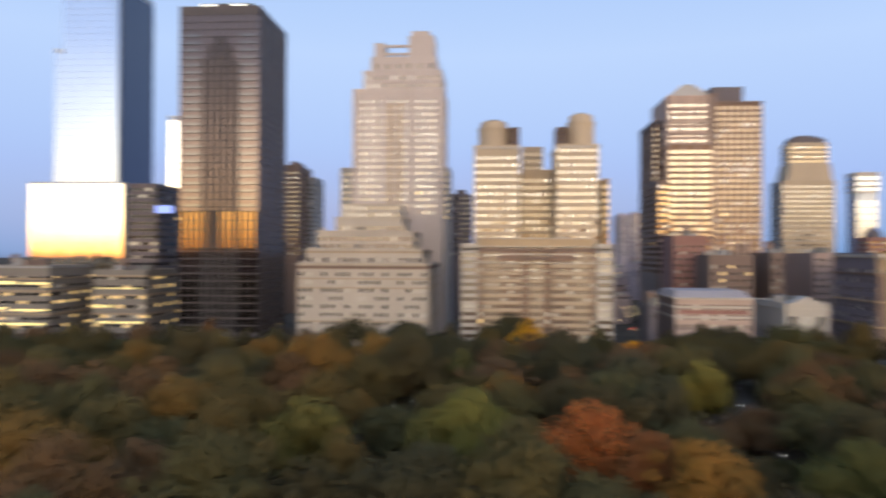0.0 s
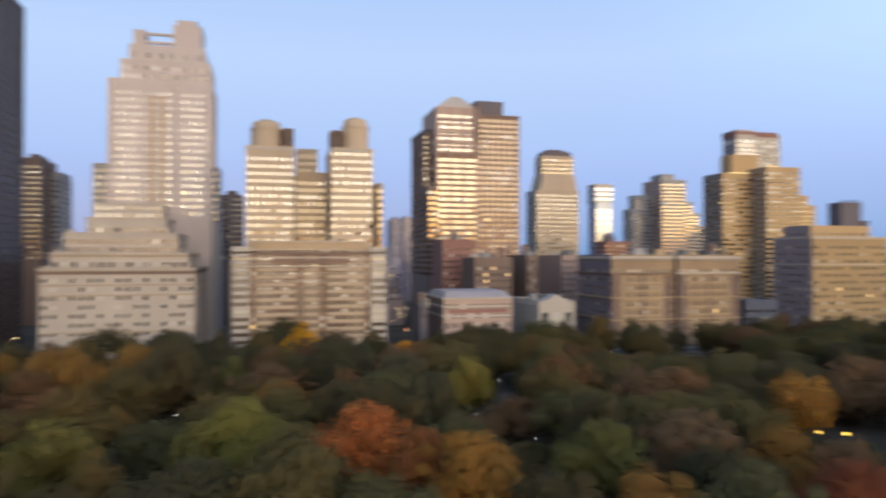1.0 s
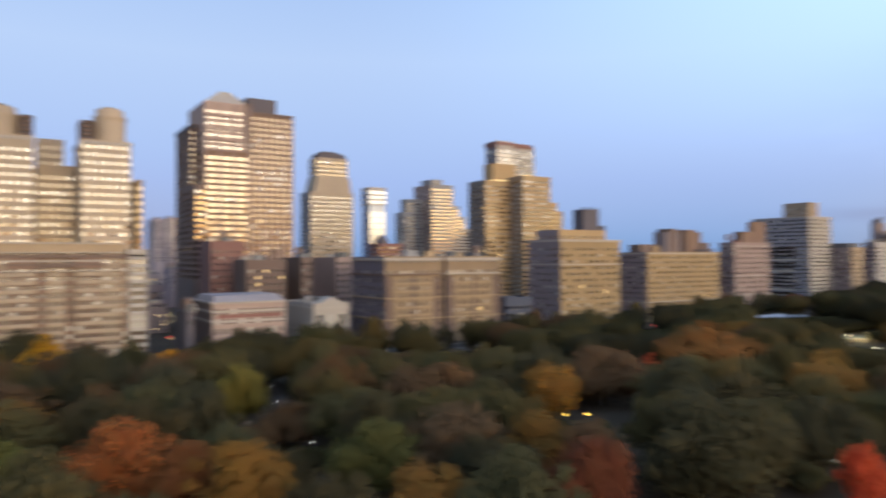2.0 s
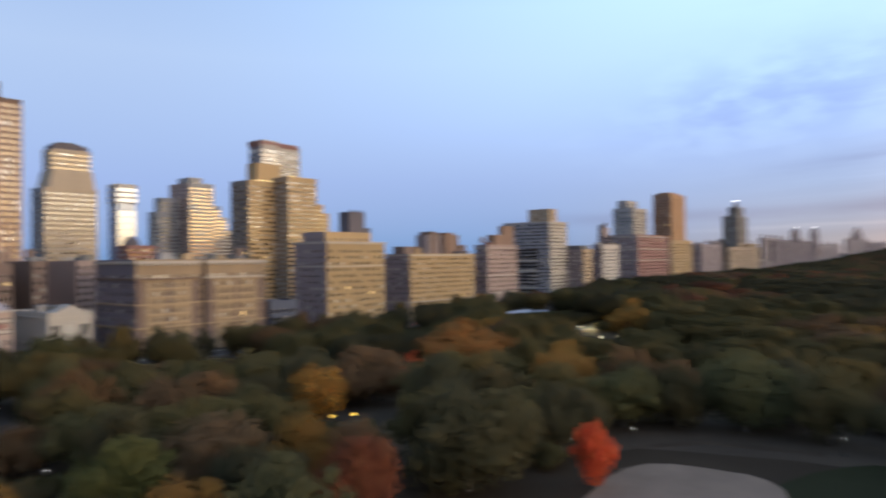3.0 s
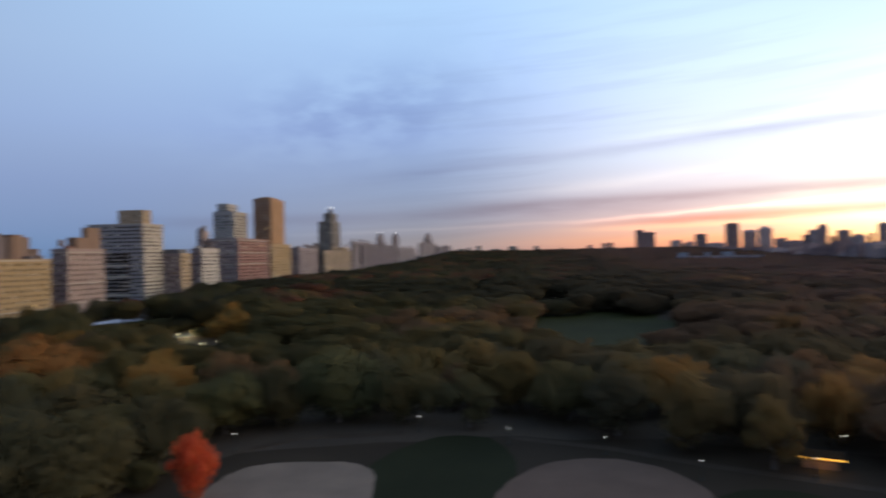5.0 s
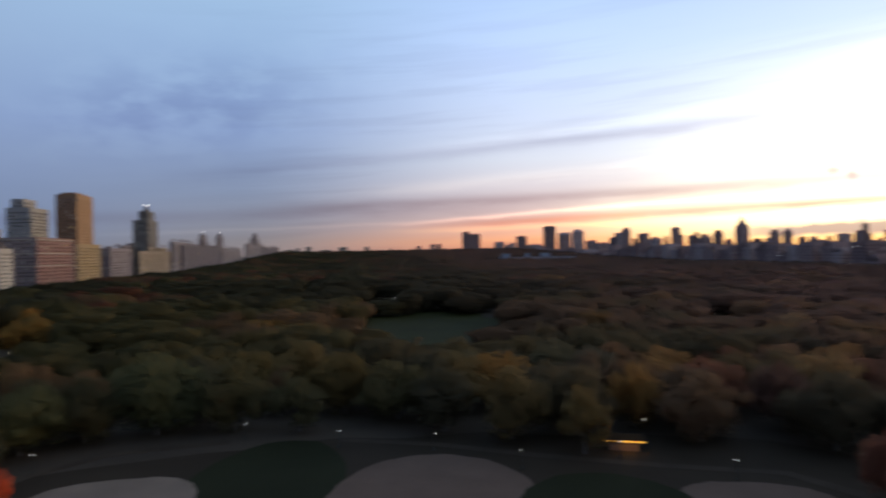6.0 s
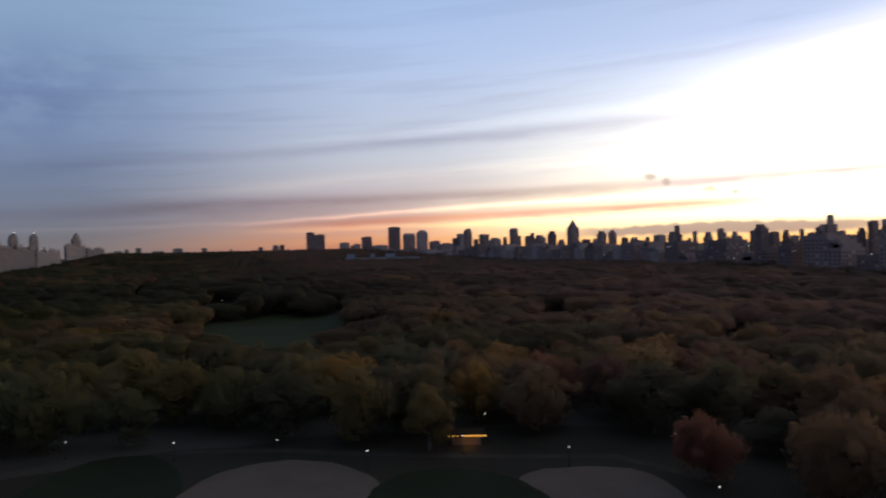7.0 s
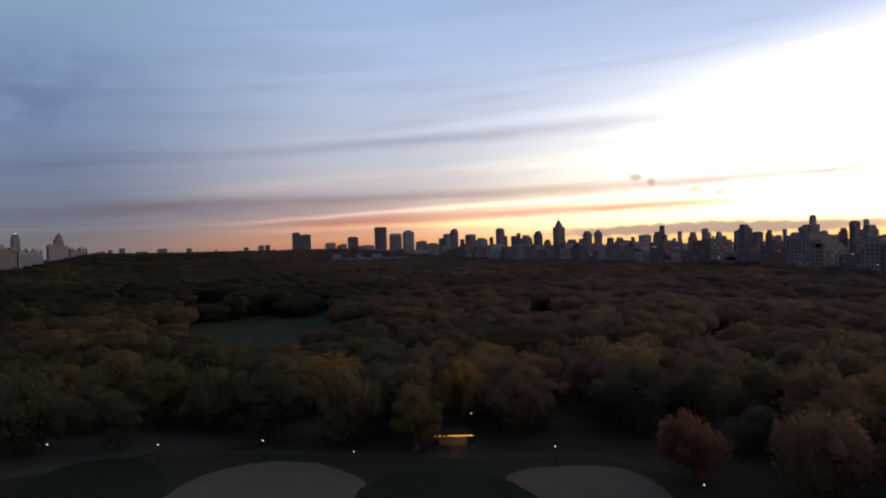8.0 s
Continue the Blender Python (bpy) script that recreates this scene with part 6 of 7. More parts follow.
def trunk_mesh(seed):
    """A tapered trunk that forks into limbs."""
    rng = random.Random(seed)
    s = Soup()

    def limb(p, q, r0, r1, sides=6):
        p, q = Vector(p), Vector(q)
        ax = (q - p).normalized()
        u = ax.orthogonal().normalized()
        v = ax.cross(u)
        ring = [u * math.cos(6.28319 * k / sides) + v * math.sin(6.28319 * k / sides) for k in range(sides)]
        for k in range(sides):
            a, b = ring[k], ring[(k + 1) % sides]
            s.face((p + a * r0, p + b * r0, q + b * r1, q + a * r1))

    fork = (rng.uniform(-0.3, 0.3), rng.uniform(-0.3, 0.3), rng.uniform(2.4, 3.2))
    limb((0, 0, -0.4), (0, 0, 0.5), 0.62, 0.40)
    limb((0, 0, 0.5), fork, 0.40, 0.30)
    for k in range(5):
        a = k * 1.257 + rng.uniform(-0.3, 0.3)
        mid = (fork[0] + math.cos(a) * 1.6, fork[1] + math.sin(a) * 1.6, fork[2] + rng.uniform(1.6, 2.6))
        tip = (mid[0] + math.cos(a) * 1.8, mid[1] + math.sin(a) * 1.8, mid[2] + rng.uniform(2.0, 3.4))
        limb(fork, mid, 0.2, 0.13)
        limb(mid, tip, 0.13, 0.04)
        a += 0.7
        limb(mid, (mid[0] + math.cos(a) * 1.5, mid[1] + math.sin(a) * 1.5, mid[2] + 1.6), 0.09, 0.03)
    return s.mesh("trunk", [BARK])


NEAR = [(crown_mesh(k, 26, 3000, 0.40), trunk_mesh(k)) for k in range(6)] + [(crown_mesh(10 + k, 18, 2200, 0.29, radius=6.0, mid=7.4, tall=6.4, peak=0.45), trunk_mesh(10 + k)) for k in range(2)]
# leaf colours, with the words that name them
GREEN, DARK, OLIVE, LIME = (0.068, 0.062, 0.027), (0.050, 0.046, 0.025), (0.086, 0.068, 0.027), (0.094, 0.088, 0.030)
CRIMSON = (0.135, 0.044, 0.024)
CITRON = (0.145, 0.126, 0.034)
RUSSET = (0.168, 0.082, 0.028)
OCHRE, ORANGE, SCARLET, RUST, MAROON, YELLOW = (0.172, 0.096, 0.026), (0.195, 0.080, 0.030), (0.30, 0.066, 0.030), (0.112, 0.066, 0.034), (0.115, 0.046, 0.028), (0.34, 0.19, 0.018)
WORDS = {GREEN: "mid-green", DARK: "dark green", OLIVE: "olive green", LIME: "yellow-green", OCHRE: "ochre", ORANGE: "orange", SCARLET: "bright scarlet", RUST: "rust-brown", RUSSET: "orange-brown", MAROON: "dull red", YELLOW: "golden yellow", CRIMSON: "dull crimson", CITRON: "bright yellow-green"}
WOOD = "trees of the park"
planted = []


def east_tone(x, y):
    """How far crowns take the east side's tone: autumn brown, brightened to carry the dawn veil."""
    return min(1.0, max(0.0, (min(x, 300.0) * 0.15 - y + 40.0) / 330.0))


def blended(colour, x, y, calm):
    """A tree's colour drawn towards that of the wood round it."""
    k = east_tone(x, y)
    # the eastern mean mixes autumn brown with the brightness of the dawn veil
    mean = [a + (b - a) * k ** 1.5 for a, b in zip((0.078, 0.060, 0.033), (0.178, 0.102, 0.074))]
    pull = calm + (0.6 - calm) * k
    return tuple((c + (m - c) * pull) * (f + (g - f) * k) for c, m, f, g in zip(colour, mean, (1.52, 1.38, 1.22), (1.44, 1.34, 1.44)))


masters = {}


def plant(x, y, radius, colour, rng, high=13.0, shape=None, calm=0.0):
    """One tree with its foot at x, y, crown radius and height in metres."""
    k = shape if shape is not None else rng.randrange(7)
    key = (k, colour)
    s = radius / (6.0 if k > 5 else 9.0)
    m = pose(x, y, rise(x, y) - 0.1, 0, 0, rng.uniform(0, 360)) @ Matrix.Diagonal((s, s, high / 13.0, 1))
    if key not in masters:
        ob = thing("tree", 0, 0, 0, WORDS[colour] + " broadleaf park tree in autumn", "tree", WOOD)
        part("trunk", NEAR[k][1], ob)
        part("crown", NEAR[k][0], ob)
        masters[key] = ob
    else:
        ob = copy_thing(masters[key], Matrix())
    ob.matrix_basis = m
    warm, v = rng.uniform(0.9, 1.1), rng.uniform(0.86, 1.14)
    tone = blended(colour, x, y, calm)
    for child in ob.children:
        if child.name.startswith("crown"):
            child.color = (tone[0] * v * warm, tone[1] * v, tone[2] * v / warm, 1)
    planted.append((x, y, radius))


def clear(x, y, r, share=0.72):
    return all((x - a) ** 2 + (y - b) ** 2 > (share * (r + c)) ** 2 for a, b, c in planted)


def open_ground(x, y, r=0.0):
    """Lawns, ball fields, drives and the restaurant court stay free of trees."""
    for cx, cy, rx, ry in CLEARINGS:
        if ((x - cx) / (rx + r)) ** 2 + ((y - cy) / (ry + r)) ** 2 < 1:
            return True
    for line, wide in DRIVES:
        for (ax, ay), (bx, by) in zip(line, line[1:]):
            dx, dy = bx - ax, by - ay
            k = max(0.0, min(1.0, ((x - ax) * dx + (y - ay) * dy) / (dx * dx + dy * dy)))
            if math.hypot(x - ax - dx * k, y - ay - dy * k) < wide + r * 0.75:
                return True
    return False


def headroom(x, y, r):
    """How tall a tree may grow here without crossing a sight line from the camera."""
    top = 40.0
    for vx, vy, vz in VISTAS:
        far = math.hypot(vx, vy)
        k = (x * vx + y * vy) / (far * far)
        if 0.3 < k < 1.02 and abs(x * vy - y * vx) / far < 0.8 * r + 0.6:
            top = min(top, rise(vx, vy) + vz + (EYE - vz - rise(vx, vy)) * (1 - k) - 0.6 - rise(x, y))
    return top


def known_trees():
    """Trees that stand out by colour or place: x, y, crown radius."""
    rng = random.Random(4)
    for lead, ((x, y, r, mid), colour) in enumerate((
            ((102.4, 76.4, 15.9, 10.0), DARK), ((197.4, 151.2, 18.2, 10.0), RUSSET), ((204.3, 111.5, 10.4, 8.0), OCHRE), ((338.1, 147.2, 13.4, 8.0), OCHRE), ((175.5, 48.3, 12.7, 10.0), GREEN), ((147.1, 145.3, 14.3, 9.0), RUST),
            ((17.0, 126.4, 10.1, 8.0), ORANGE), ((31.9, 107.1, 8.9, 8.0), OCHRE), ((24.3, 119.0, 7.1, 7.0), ORANGE), ((13.2, 259.5, 11.8, 10.0), YELLOW), ((50.4, 260.6, 10.8, 10.0), YELLOW),
            ((-59.9, 304.9, 14.1, 9.0), DARK), ((-33.4, 287.8, 12.2, 8.0), DARK), ((7.1, 296.0, 13.9, 9.0), DARK), ((84.5, 256.7, 16.7, 9.0), DARK), ((103.1, 248.4, 13.1, 9.0), GREEN),
            ((-3.8, 135.7, 9.0, 8.0), CITRON), ((-12.1, 133.7, 5.0, 7.0), LIME), ((52.6, 181.3, 8.5, 8.0), CITRON), ((29.2, 217.3, 13.4, 8.0), DARK), ((1.7, 186.0, 14.5, 8.0), RUST),
            ((-35.1, 128.9, 10.6, 8.0), LIME), ((-37.5, 236.6, 10.7, 8.0), OCHRE), ((-46.5, 162.8, 11.8, 8.0), RUST), ((56.4, 110.9, 8.9, 7.0), LIME), ((81.2, 130.4, 13.3, 8.0), OLIVE),
            ((89.4, 156.0, 10.3, 8.0), RUST), ((120.4, 137.9, 9.3, 8.0), OCHRE), ((131.3, 127.0, 10.8, 8.0), RUST), ((77.2, 79.8, 7.5, 8.0), MAROON), ((82.2, 71.2, 5.5, 8.0), MAROON),
            ((112.7, 80.5, 14.9, 9.0), DARK), ((166.1, 130.4, 12.1, 8.0), OLIVE), ((219.7, 149.0, 19.4, 8.0), RUSSET), ((266.3, 185.0, 13.1, 8.0), OCHRE), ((180.3, 158.8, 6.3, 6.0), SCARLET),
            ((377.3, 163.7, 14.0, 7.0), OCHRE), ((219.3, 118.8, 10.6, 7.0), OCHRE), ((357.8, 267.2, 18.1, 8.0), DARK), ((100.9, 157.2, 10.7, 8.0), RUST), ((111.3, 218.7, 17.0, 8.0), DARK),
            ((171.8, 63.3, 15.8, 8.0), DARK), ((203.9, 57.7, 13.8, 8.0), GREEN), ((162.9, 73.5, 13.2, 8.0), GREEN), ((212.9, 34.3, 14.1, 8.0), OLIVE), ((188.5, 3.6, 10.8, 8.0), OLIVE),
            ((186.7, -38.0, 14.0, 8.0), OCHRE), ((199.2, 59.0, 12.7, 8.0), GREEN), ((145.0, -73.8, 10.5, 8.0), RUST), ((171.6, -31.1, 12.2, 8.0), OCHRE), ((140.4, -46.1, 7.3, 8.0), OLIVE),
            ((157.6, -64.2, 7.0, 8.0), OCHRE), ((179.2, -9.7, 11.8, 8.0), OLIVE), ((132.8, -96.8, 10.8, 8.0), DARK), ((269.0, -175.9, 14.3, 8.0), OCHRE),
            ((240.2, -258.3, 17.1, 8.0), OCHRE), ((265.2, -72.8, 15.6, 8.0), DARK), ((83.8, -96.5, 8.5, 8.0), RUST), ((158.6, 154.9, 13.4, 8.0), RUST), ((253.5, 191.6, 14.0, 8.0), RUSSET), ((214.6, 118.2, 10.9, 8.0), OCHRE), ((192.5, 199.3, 13.4, 8.0), OLIVE), ((390.2, 169.6, 14.0, 8.0), OCHRE), ((232.6, 77.0, 11.9, 8.0), DARK), ((93.8, 80.0, 5.0, 8.0), MAROON), ((89.1, 90.4, 6.1, 8.0), RUST))):
        if clear(x, y, r, 0.5):
            r = min(max(r, 4.0), 20.0 if lead < 1 else 16.0)
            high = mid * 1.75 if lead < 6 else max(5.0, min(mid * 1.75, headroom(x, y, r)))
            r = min(r, high * (1.15 if lead < 6 else 0.8))
            plant(x, y, r, colour, rng, high)
            if lead < 6 or colour not in (DARK, GREEN, OLIVE, RUST):
                far = math.hypot(x, y)
                planted.append((x - x / far * r * 1.25, y - y / far * r * 1.25, r * (0.75 if lead < 6 else 0.55)))
    x, y, r, mid = 117.3, 58.7, 4.0, 5.5
    plant(x, y, r * 1.0, SCARLET, rng, 11.5, 4)
    x, y, r, mid = 101.0, -84.8, 6.0, 6.0
    plant(x, y, r * 1.1, CRIMSON, rng, 11.5, 4)


def wall_trees():
    """A row of trees inside the park wall, with gaps at the side street and the crossing."""
    rng = random.Random(31)
    x = -190.0
    while x < 430:
        if not any(a < x < b for a, b in ((42.0, 62.0), (134.0, 144.0), (292.0, 315.0))):
            y = 261.5 + rng.uniform(-1.5, 1.5)
            plant(x, y, rng.uniform(6.0, 7.5), rng.choice((DARK, DARK, GREEN, OLIVE, OLIVE, RUST)), rng, rng.uniform(12.5, 16.5), None, 0.2)
        x += rng.uniform(10.0, 15.0)


def scattered_trees():
    """The nearer trees, one by one."""
    rng = random.Random(11)
    palette = [DARK] * 6 + [GREEN] * 6 + [OLIVE] * 6 + [RUST] * 4 + [OCHRE] * 2 + [LIME]
    sombre = [DARK] * 6 + [GREEN] * 4 + [OLIVE] * 5 + [RUST] * 6 + [OCHRE] * 2
    russet = [DARK] * 2 + [OLIVE] * 5 + [RUST] * 7 + [OCHRE] * 3 + [MAROON] * 3
    extra = len(planted) - sum(ob.name.startswith("tree") for ob in scene.objects)
    spots = []
    for _ in range(9000):
        az, d = radians(rng.uniform(-36, 150)), math.sqrt(rng.uniform(96 ** 2, 330 ** 2))
        spots.append((d, az))
    for d, az in sorted(spots):
        x, y = d * math.sin(az), d * math.cos(az)
        r = rng.uniform(8.0, 12.5)
        if len(planted) - extra > 299:
            break
        if y > 246 or open_ground(x, y, r) or not clear(x, y, r, 0.70):
            continue
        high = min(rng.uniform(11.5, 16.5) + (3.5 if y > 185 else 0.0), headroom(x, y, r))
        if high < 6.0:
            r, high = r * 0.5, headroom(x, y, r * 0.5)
        r, high = min(r, high * 0.85), min(high, r * 1.75)
        if high > 3.5:
            hues = palette if az < radians(60) else sombre if az < radians(108) else russet
            if radians(40) < az < radians(104) and d < 190:
                hues = [DARK] * 4 + [GREEN] * 4 + [OLIVE] * 2
            plant(x, y, r, rng.choice(hues), rng, min(high, 19.5), None, 0.2)
    return d


def woods(reach):
    """The woods beyond the nearest trees, past counting: leafy clumps, coarser with distance."""
    rng = np.random.RandomState(5)
    north = np.array([DARK] * 7 + [GREEN, MAROON, RUST, RUST, OLIVE])
    tones = np.array([DARK, DARK, DARK, GREEN, GREEN, OLIVE, OLIVE, OLIVE, RUST, RUST, RUST, OCHRE])
    brown = np.array([DARK, GREEN, OLIVE, OLIVE, OLIVE, RUST, RUST, RUST, RUST, OCHRE, OCHRE, MAROON])
    vs, fs, tone, n, near = [], [], [], 0, len(planted)
    r2 = random.Random(3)
    spots = []
    for _ in range(26000):
        x, y = r2.uniform(-330, 900), r2.uniform(-545, 256)
        spots.append((math.hypot(x, y), x, y))
    x = 900.0
    while x < 2950:
        step = 13.5 + (x - 900) * 0.006
        for y in np.arange(-548.0, 258.0, step):
            spots.append((math.hypot(x, y), x + r2.uniform(-5, 5), y + r2.uniform(-5, 5)))
        x += step
    cells = {}
    for a, b, c in planted:
        cells.setdefault((int(a // 20), int(b // 20)), []).append((a, b, c))
    for d, px, py in sorted(spots):
        if d < reach - 12 or open_ground(px, py, 5.0):
            continue
        r = r2.uniform(8.5, 13.5)
        i, j = int(px // 20), int(py // 20)
        if d < 920 and any((px - a) ** 2 + (py - b) ** 2 < (0.62 * (r + c)) ** 2 for u in (-1, 0, 1) for v in (-1, 0, 1) for a, b, c in cells.get((i + u, j + v), ())):
            continue
        cells.setdefault((i, j), []).append((px, py, r))
        h = r2.uniform(12.0, 16.0) + (3.0 if px > 150 and py > 150 else 0.0) + 3.5 * noise.noise((px * 0.011, py * 0.011, 2.0))
        # low growth before the meadow
        if px < 350.0:
            h *= min(1.0, max(0.45, 0.45 + 0.9 * (math.hypot((px - 345.0) / 75.0, (py + 38.0) / 38.0) - 1.0)))
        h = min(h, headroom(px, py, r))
        if h < 3.5:
            r, h = r * 0.45, max(h, 1.6)
        base = np.array((px, py, rise(px, py)))
        pick = brown if py < -150 else north if px > 420 else tones
        patchy = 0.5 + 0.5 * math.sin(px * 0.021 + 2.0 * math.sin(py * 0.017)) * math.cos(py * 0.026 + 1.3 * math.sin(px * 0.012))
        col = pick[min(len(pick) - 1, int(len(pick) * min(0.99, max(0.0, 0.7 * patchy + 0.3 * rng.rand()))))]
        col = np.array(blended(col, px, py, 0.15)) * rng.uniform(0.9, 1.1) * (0.88 + 0.34 * patchy) * (0.84 if px > 480 else 0.92)
        lobes = 9 if d < 450 else 7 if d < 900 else 4
        broad = 1.0 if d < 450 else 1.15 if d < 900 else 1.3
        centres = []
        skirt = ICO_V * (0.86 + 0.24 * rng.rand(len(ICO_V), 1)) * np.array((r * 0.86, r * 0.86, h * 0.42)) + base + np.array((0, 0, h * 0.40))
        vs.append(skirt)
        fs.extend((ICO_F + n).tolist())
        n += len(skirt)
        tone.append(np.tile(col, (len(skirt), 1)))
        for k in range(lobes):
            a = rng.uniform(0, 6.28)
            q = r * (rng.uniform(0.3, 0.72) if k else 0.0) / broad
            c = base + np.array((math.cos(a) * q, math.sin(a) * q, h * (0.66 if k == 0 else rng.uniform(0.42, 0.72) if d < 450 else rng.uniform(0.56, 0.70))))
            size = np.array((r * 0.50 * broad, r * 0.50 * broad, h * 0.25)) * rng.uniform(0.85, 1.15)
            v = ICO_V * (0.84 + 0.26 * rng.rand(len(ICO_V), 1)) * size + c
            vs.append(v)
            fs.extend((ICO_F + n).tolist())
            n += len(v)
            tone.append(np.tile(col, (len(v), 1)))
            centres.append((c, size))
        if d < 560:
            count = 190 if d < 400 else 80
            dirs = rng.normal(size=(count, 3))
            dirs[:, 2] = np.abs(dirs[:, 2]) * 0.9 - 0.2
            dirs /= np.linalg.norm(dirs, axis=1)[:, None]
            which = rng.randint(lobes, size=count)
            pos = np.array([centres[k][0] for k in which]) + dirs * np.array([centres[k][1] for k in which]) * rng.uniform(0.95, 1.2, (count, 1))
            a = np.cross(dirs, rng.normal(size=dirs.shape))
            a /= np.linalg.norm(a, axis=1)[:, None] + 1e-6
            b = np.cross(dirs, a) + dirs * rng.uniform(-0.5, 0.5, (count, 1))
            s = rng.uniform(0.5, 1.1, (count, 1))
            quads = np.stack([pos - a * s, pos - b * s * 0.7, pos + a * s, pos + b * s * 0.7], 1).reshape(-1, 3)
            vs.append(quads)
            fs.extend([[n + 4 * k, n + 4 * k + 1, n + 4 * k + 2, n + 4 * k + 3] for k in range(count)])
            n += len(quads)
            tone.append(np.tile(col, (len(quads), 1)))
    me = bpy.data.meshes.new("woods")
    me.from_pydata(np.concatenate(vs).tolist(), [], fs)
    tone = np.concatenate(tone)
    layer = me.attributes.new("leaf_tone", "FLOAT_COLOR", "POINT")
    layer.data.foreach_set("color", np.concatenate([tone, np.ones((len(tone), 1))], 1).astype(np.float32).ravel())
    m = bpy.data.materials.new("autumn_woods")
    w = Nodes(m)
    src = w.n("ShaderNodeAttribute")
    src.attribute_name = "leaf_tone"
    isl = w.n("ShaderNodeNewGeometry").outputs["Random Per Island"]
    at = w.n("ShaderNodeTexCoord").outputs["Object"]
    fine = w.n("ShaderNodeTexNoise", {"Vector": at, "Scale": 0.9, "Detail": 6.0, "Roughness": 0.75}).outputs[0]
    k = w.math("ADD", w.math("ADD", w.math("MULTIPLY", fine, 0.7), 0.48), w.math("MULTIPLY", isl, 0.28))
    col = w.mix(1.0, src.outputs["Color"], w.n("ShaderNodeCombineColor", {0: k, 1: k, 2: k}).outputs[0], "MULTIPLY")
    rel = w.n("ShaderNodeBump", {"Strength": 0.6, "Distance": 0.6, "Height": fine}).outputs[0]
    b = w.n("ShaderNodeBsdfPrincipled", {"Base Color": col, "Roughness": 0.9, "Normal": rel, "Specular IOR Level": 0.05})
    tr = w.n("ShaderNodeBsdfTranslucent", {0: col})
    mix = w.n("ShaderNodeMixShader", {0: 0.6, 1: b.outputs[0], 2: tr.outputs[0]})
    clear_air = w.n("ShaderNodeBsdfTransparent")
    airy = w.n("ShaderNodeMixShader", {0: 0.42, 1: mix.outputs[0], 2: clear_air.outputs[0]})
    w.n("ShaderNodeOutputMaterial", {0: airy.outputs[0]})
    me.materials.append(m)
    me.polygons.foreach_set("use_smooth", [len(f) == 3 for f in fs])
    me.update()
    tagged(new("woods", me), "autumn woods in dark greens and browns across the park", "woods", kind="stuff")


known_trees()
wall_trees()
woods(scattered_trees())

# ---------------------------------------------------------------- park things
def infields():
    """Three bare ball-field infields."""
    for k, (fx, fy, rx, ry, turn, square) in enumerate(((118.0, 43.0, 23.0, 15.5, 0.12, 0.6), (116.0, -12.0, 30.0, 19.0, -0.1, 0.95), (94.0, -60.0, 25.0, 14.5, -0.36, 0.62))):
        patch("infield", fx, fy, rx, ry, DIRT if k else PALE_DIRT, 0.06, "bare brown dirt of a ball-field infield" if k else "dry pale tan dirt of a ball-field infield", "ball field", 20 + k, 64, turn=turn, ragged=0.012, square=square)
    # the darker rounds of outfield grass between the infields
    grass = surface("dark_outfield_grass", (0.024, 0.024, 0.011), stain=0.3, grain=0.5, spec=0.03)
    for k, (gx, gy, rx, ry, z) in enumerate(((107.0, -40.0, 21.5, 15.5, 0.09), (131.0, 18.0, 33.0, 15.0, 0.045))):
        patch("outfield_grass", gx, gy, rx, ry, grass, z, "dark mown grass between two infields", "lawn", 31 + k, 48, turn=-0.1, ragged=0.02)


def meadow():
    x, y = 358.0, -32.0
    patch("meadow", x, y, 104, 54, surface("meadow_grass", (0.033, 0.031, 0.009), stain=0.45, stain_size=0.04, grain=0.5, spec=0.05), 0.3, "open green meadow among the trees", "lawn", 40, 48, ragged=0.15)


POST = surface("lamp_post_iron", (0.03, 0.035, 0.03), rough=0.5, metal=0.4)
LAMPLIGHT = glowing("lamp_light", (1.0, 0.96, 0.86), 5.0)
AMBER = glowing("amber_lamp_light", (1.0, 0.62, 0.10), 4.0)
RED_LIGHT = glowing("red_signal_light", (1.0, 0.08, 0.04), 4.0)


def lamp_mesh():
    s = Soup()
    s.ring((0, 0), 0.22, 0.16, 0.0, 0.7, 8)
    s.ring((0, 0), 0.08, 0.06, 0.7, 3.5, 8)
    s.ring((0, 0), 0.10, 0.17, 3.5, 3.66, 8)
    head = Soup()
    head.ring((0, 0), 0.07, 0.11, 3.66, 3.76, 8)
    head.ring((0, 0), 0.11, 0.05, 3.76, 3.87, 8)
    cap = Soup()
    cap.ring((0, 0), 0.08, 0.03, 3.87, 4.08, 8)
    return s.mesh("post", [POST]), head.mesh("globe", [LAMPLIGHT]), cap.mesh("cap", [POST])


def lamps():
    post, globe, cap = lamp_mesh()
    ob = None
    for x, y in LAMPS:
        m = pose(x, y, rise(x, y))
        if ob is None:
            ob = thing("park_lamp", x, y, rise(x, y), "black iron park lamp with a glowing white globe", "lamp", "park lamps")
            part("post", post, ob)
            part("globe", globe, ob, "glowing white globe")
            part("cap", cap, ob)
        else:
            copy_thing(ob, m)


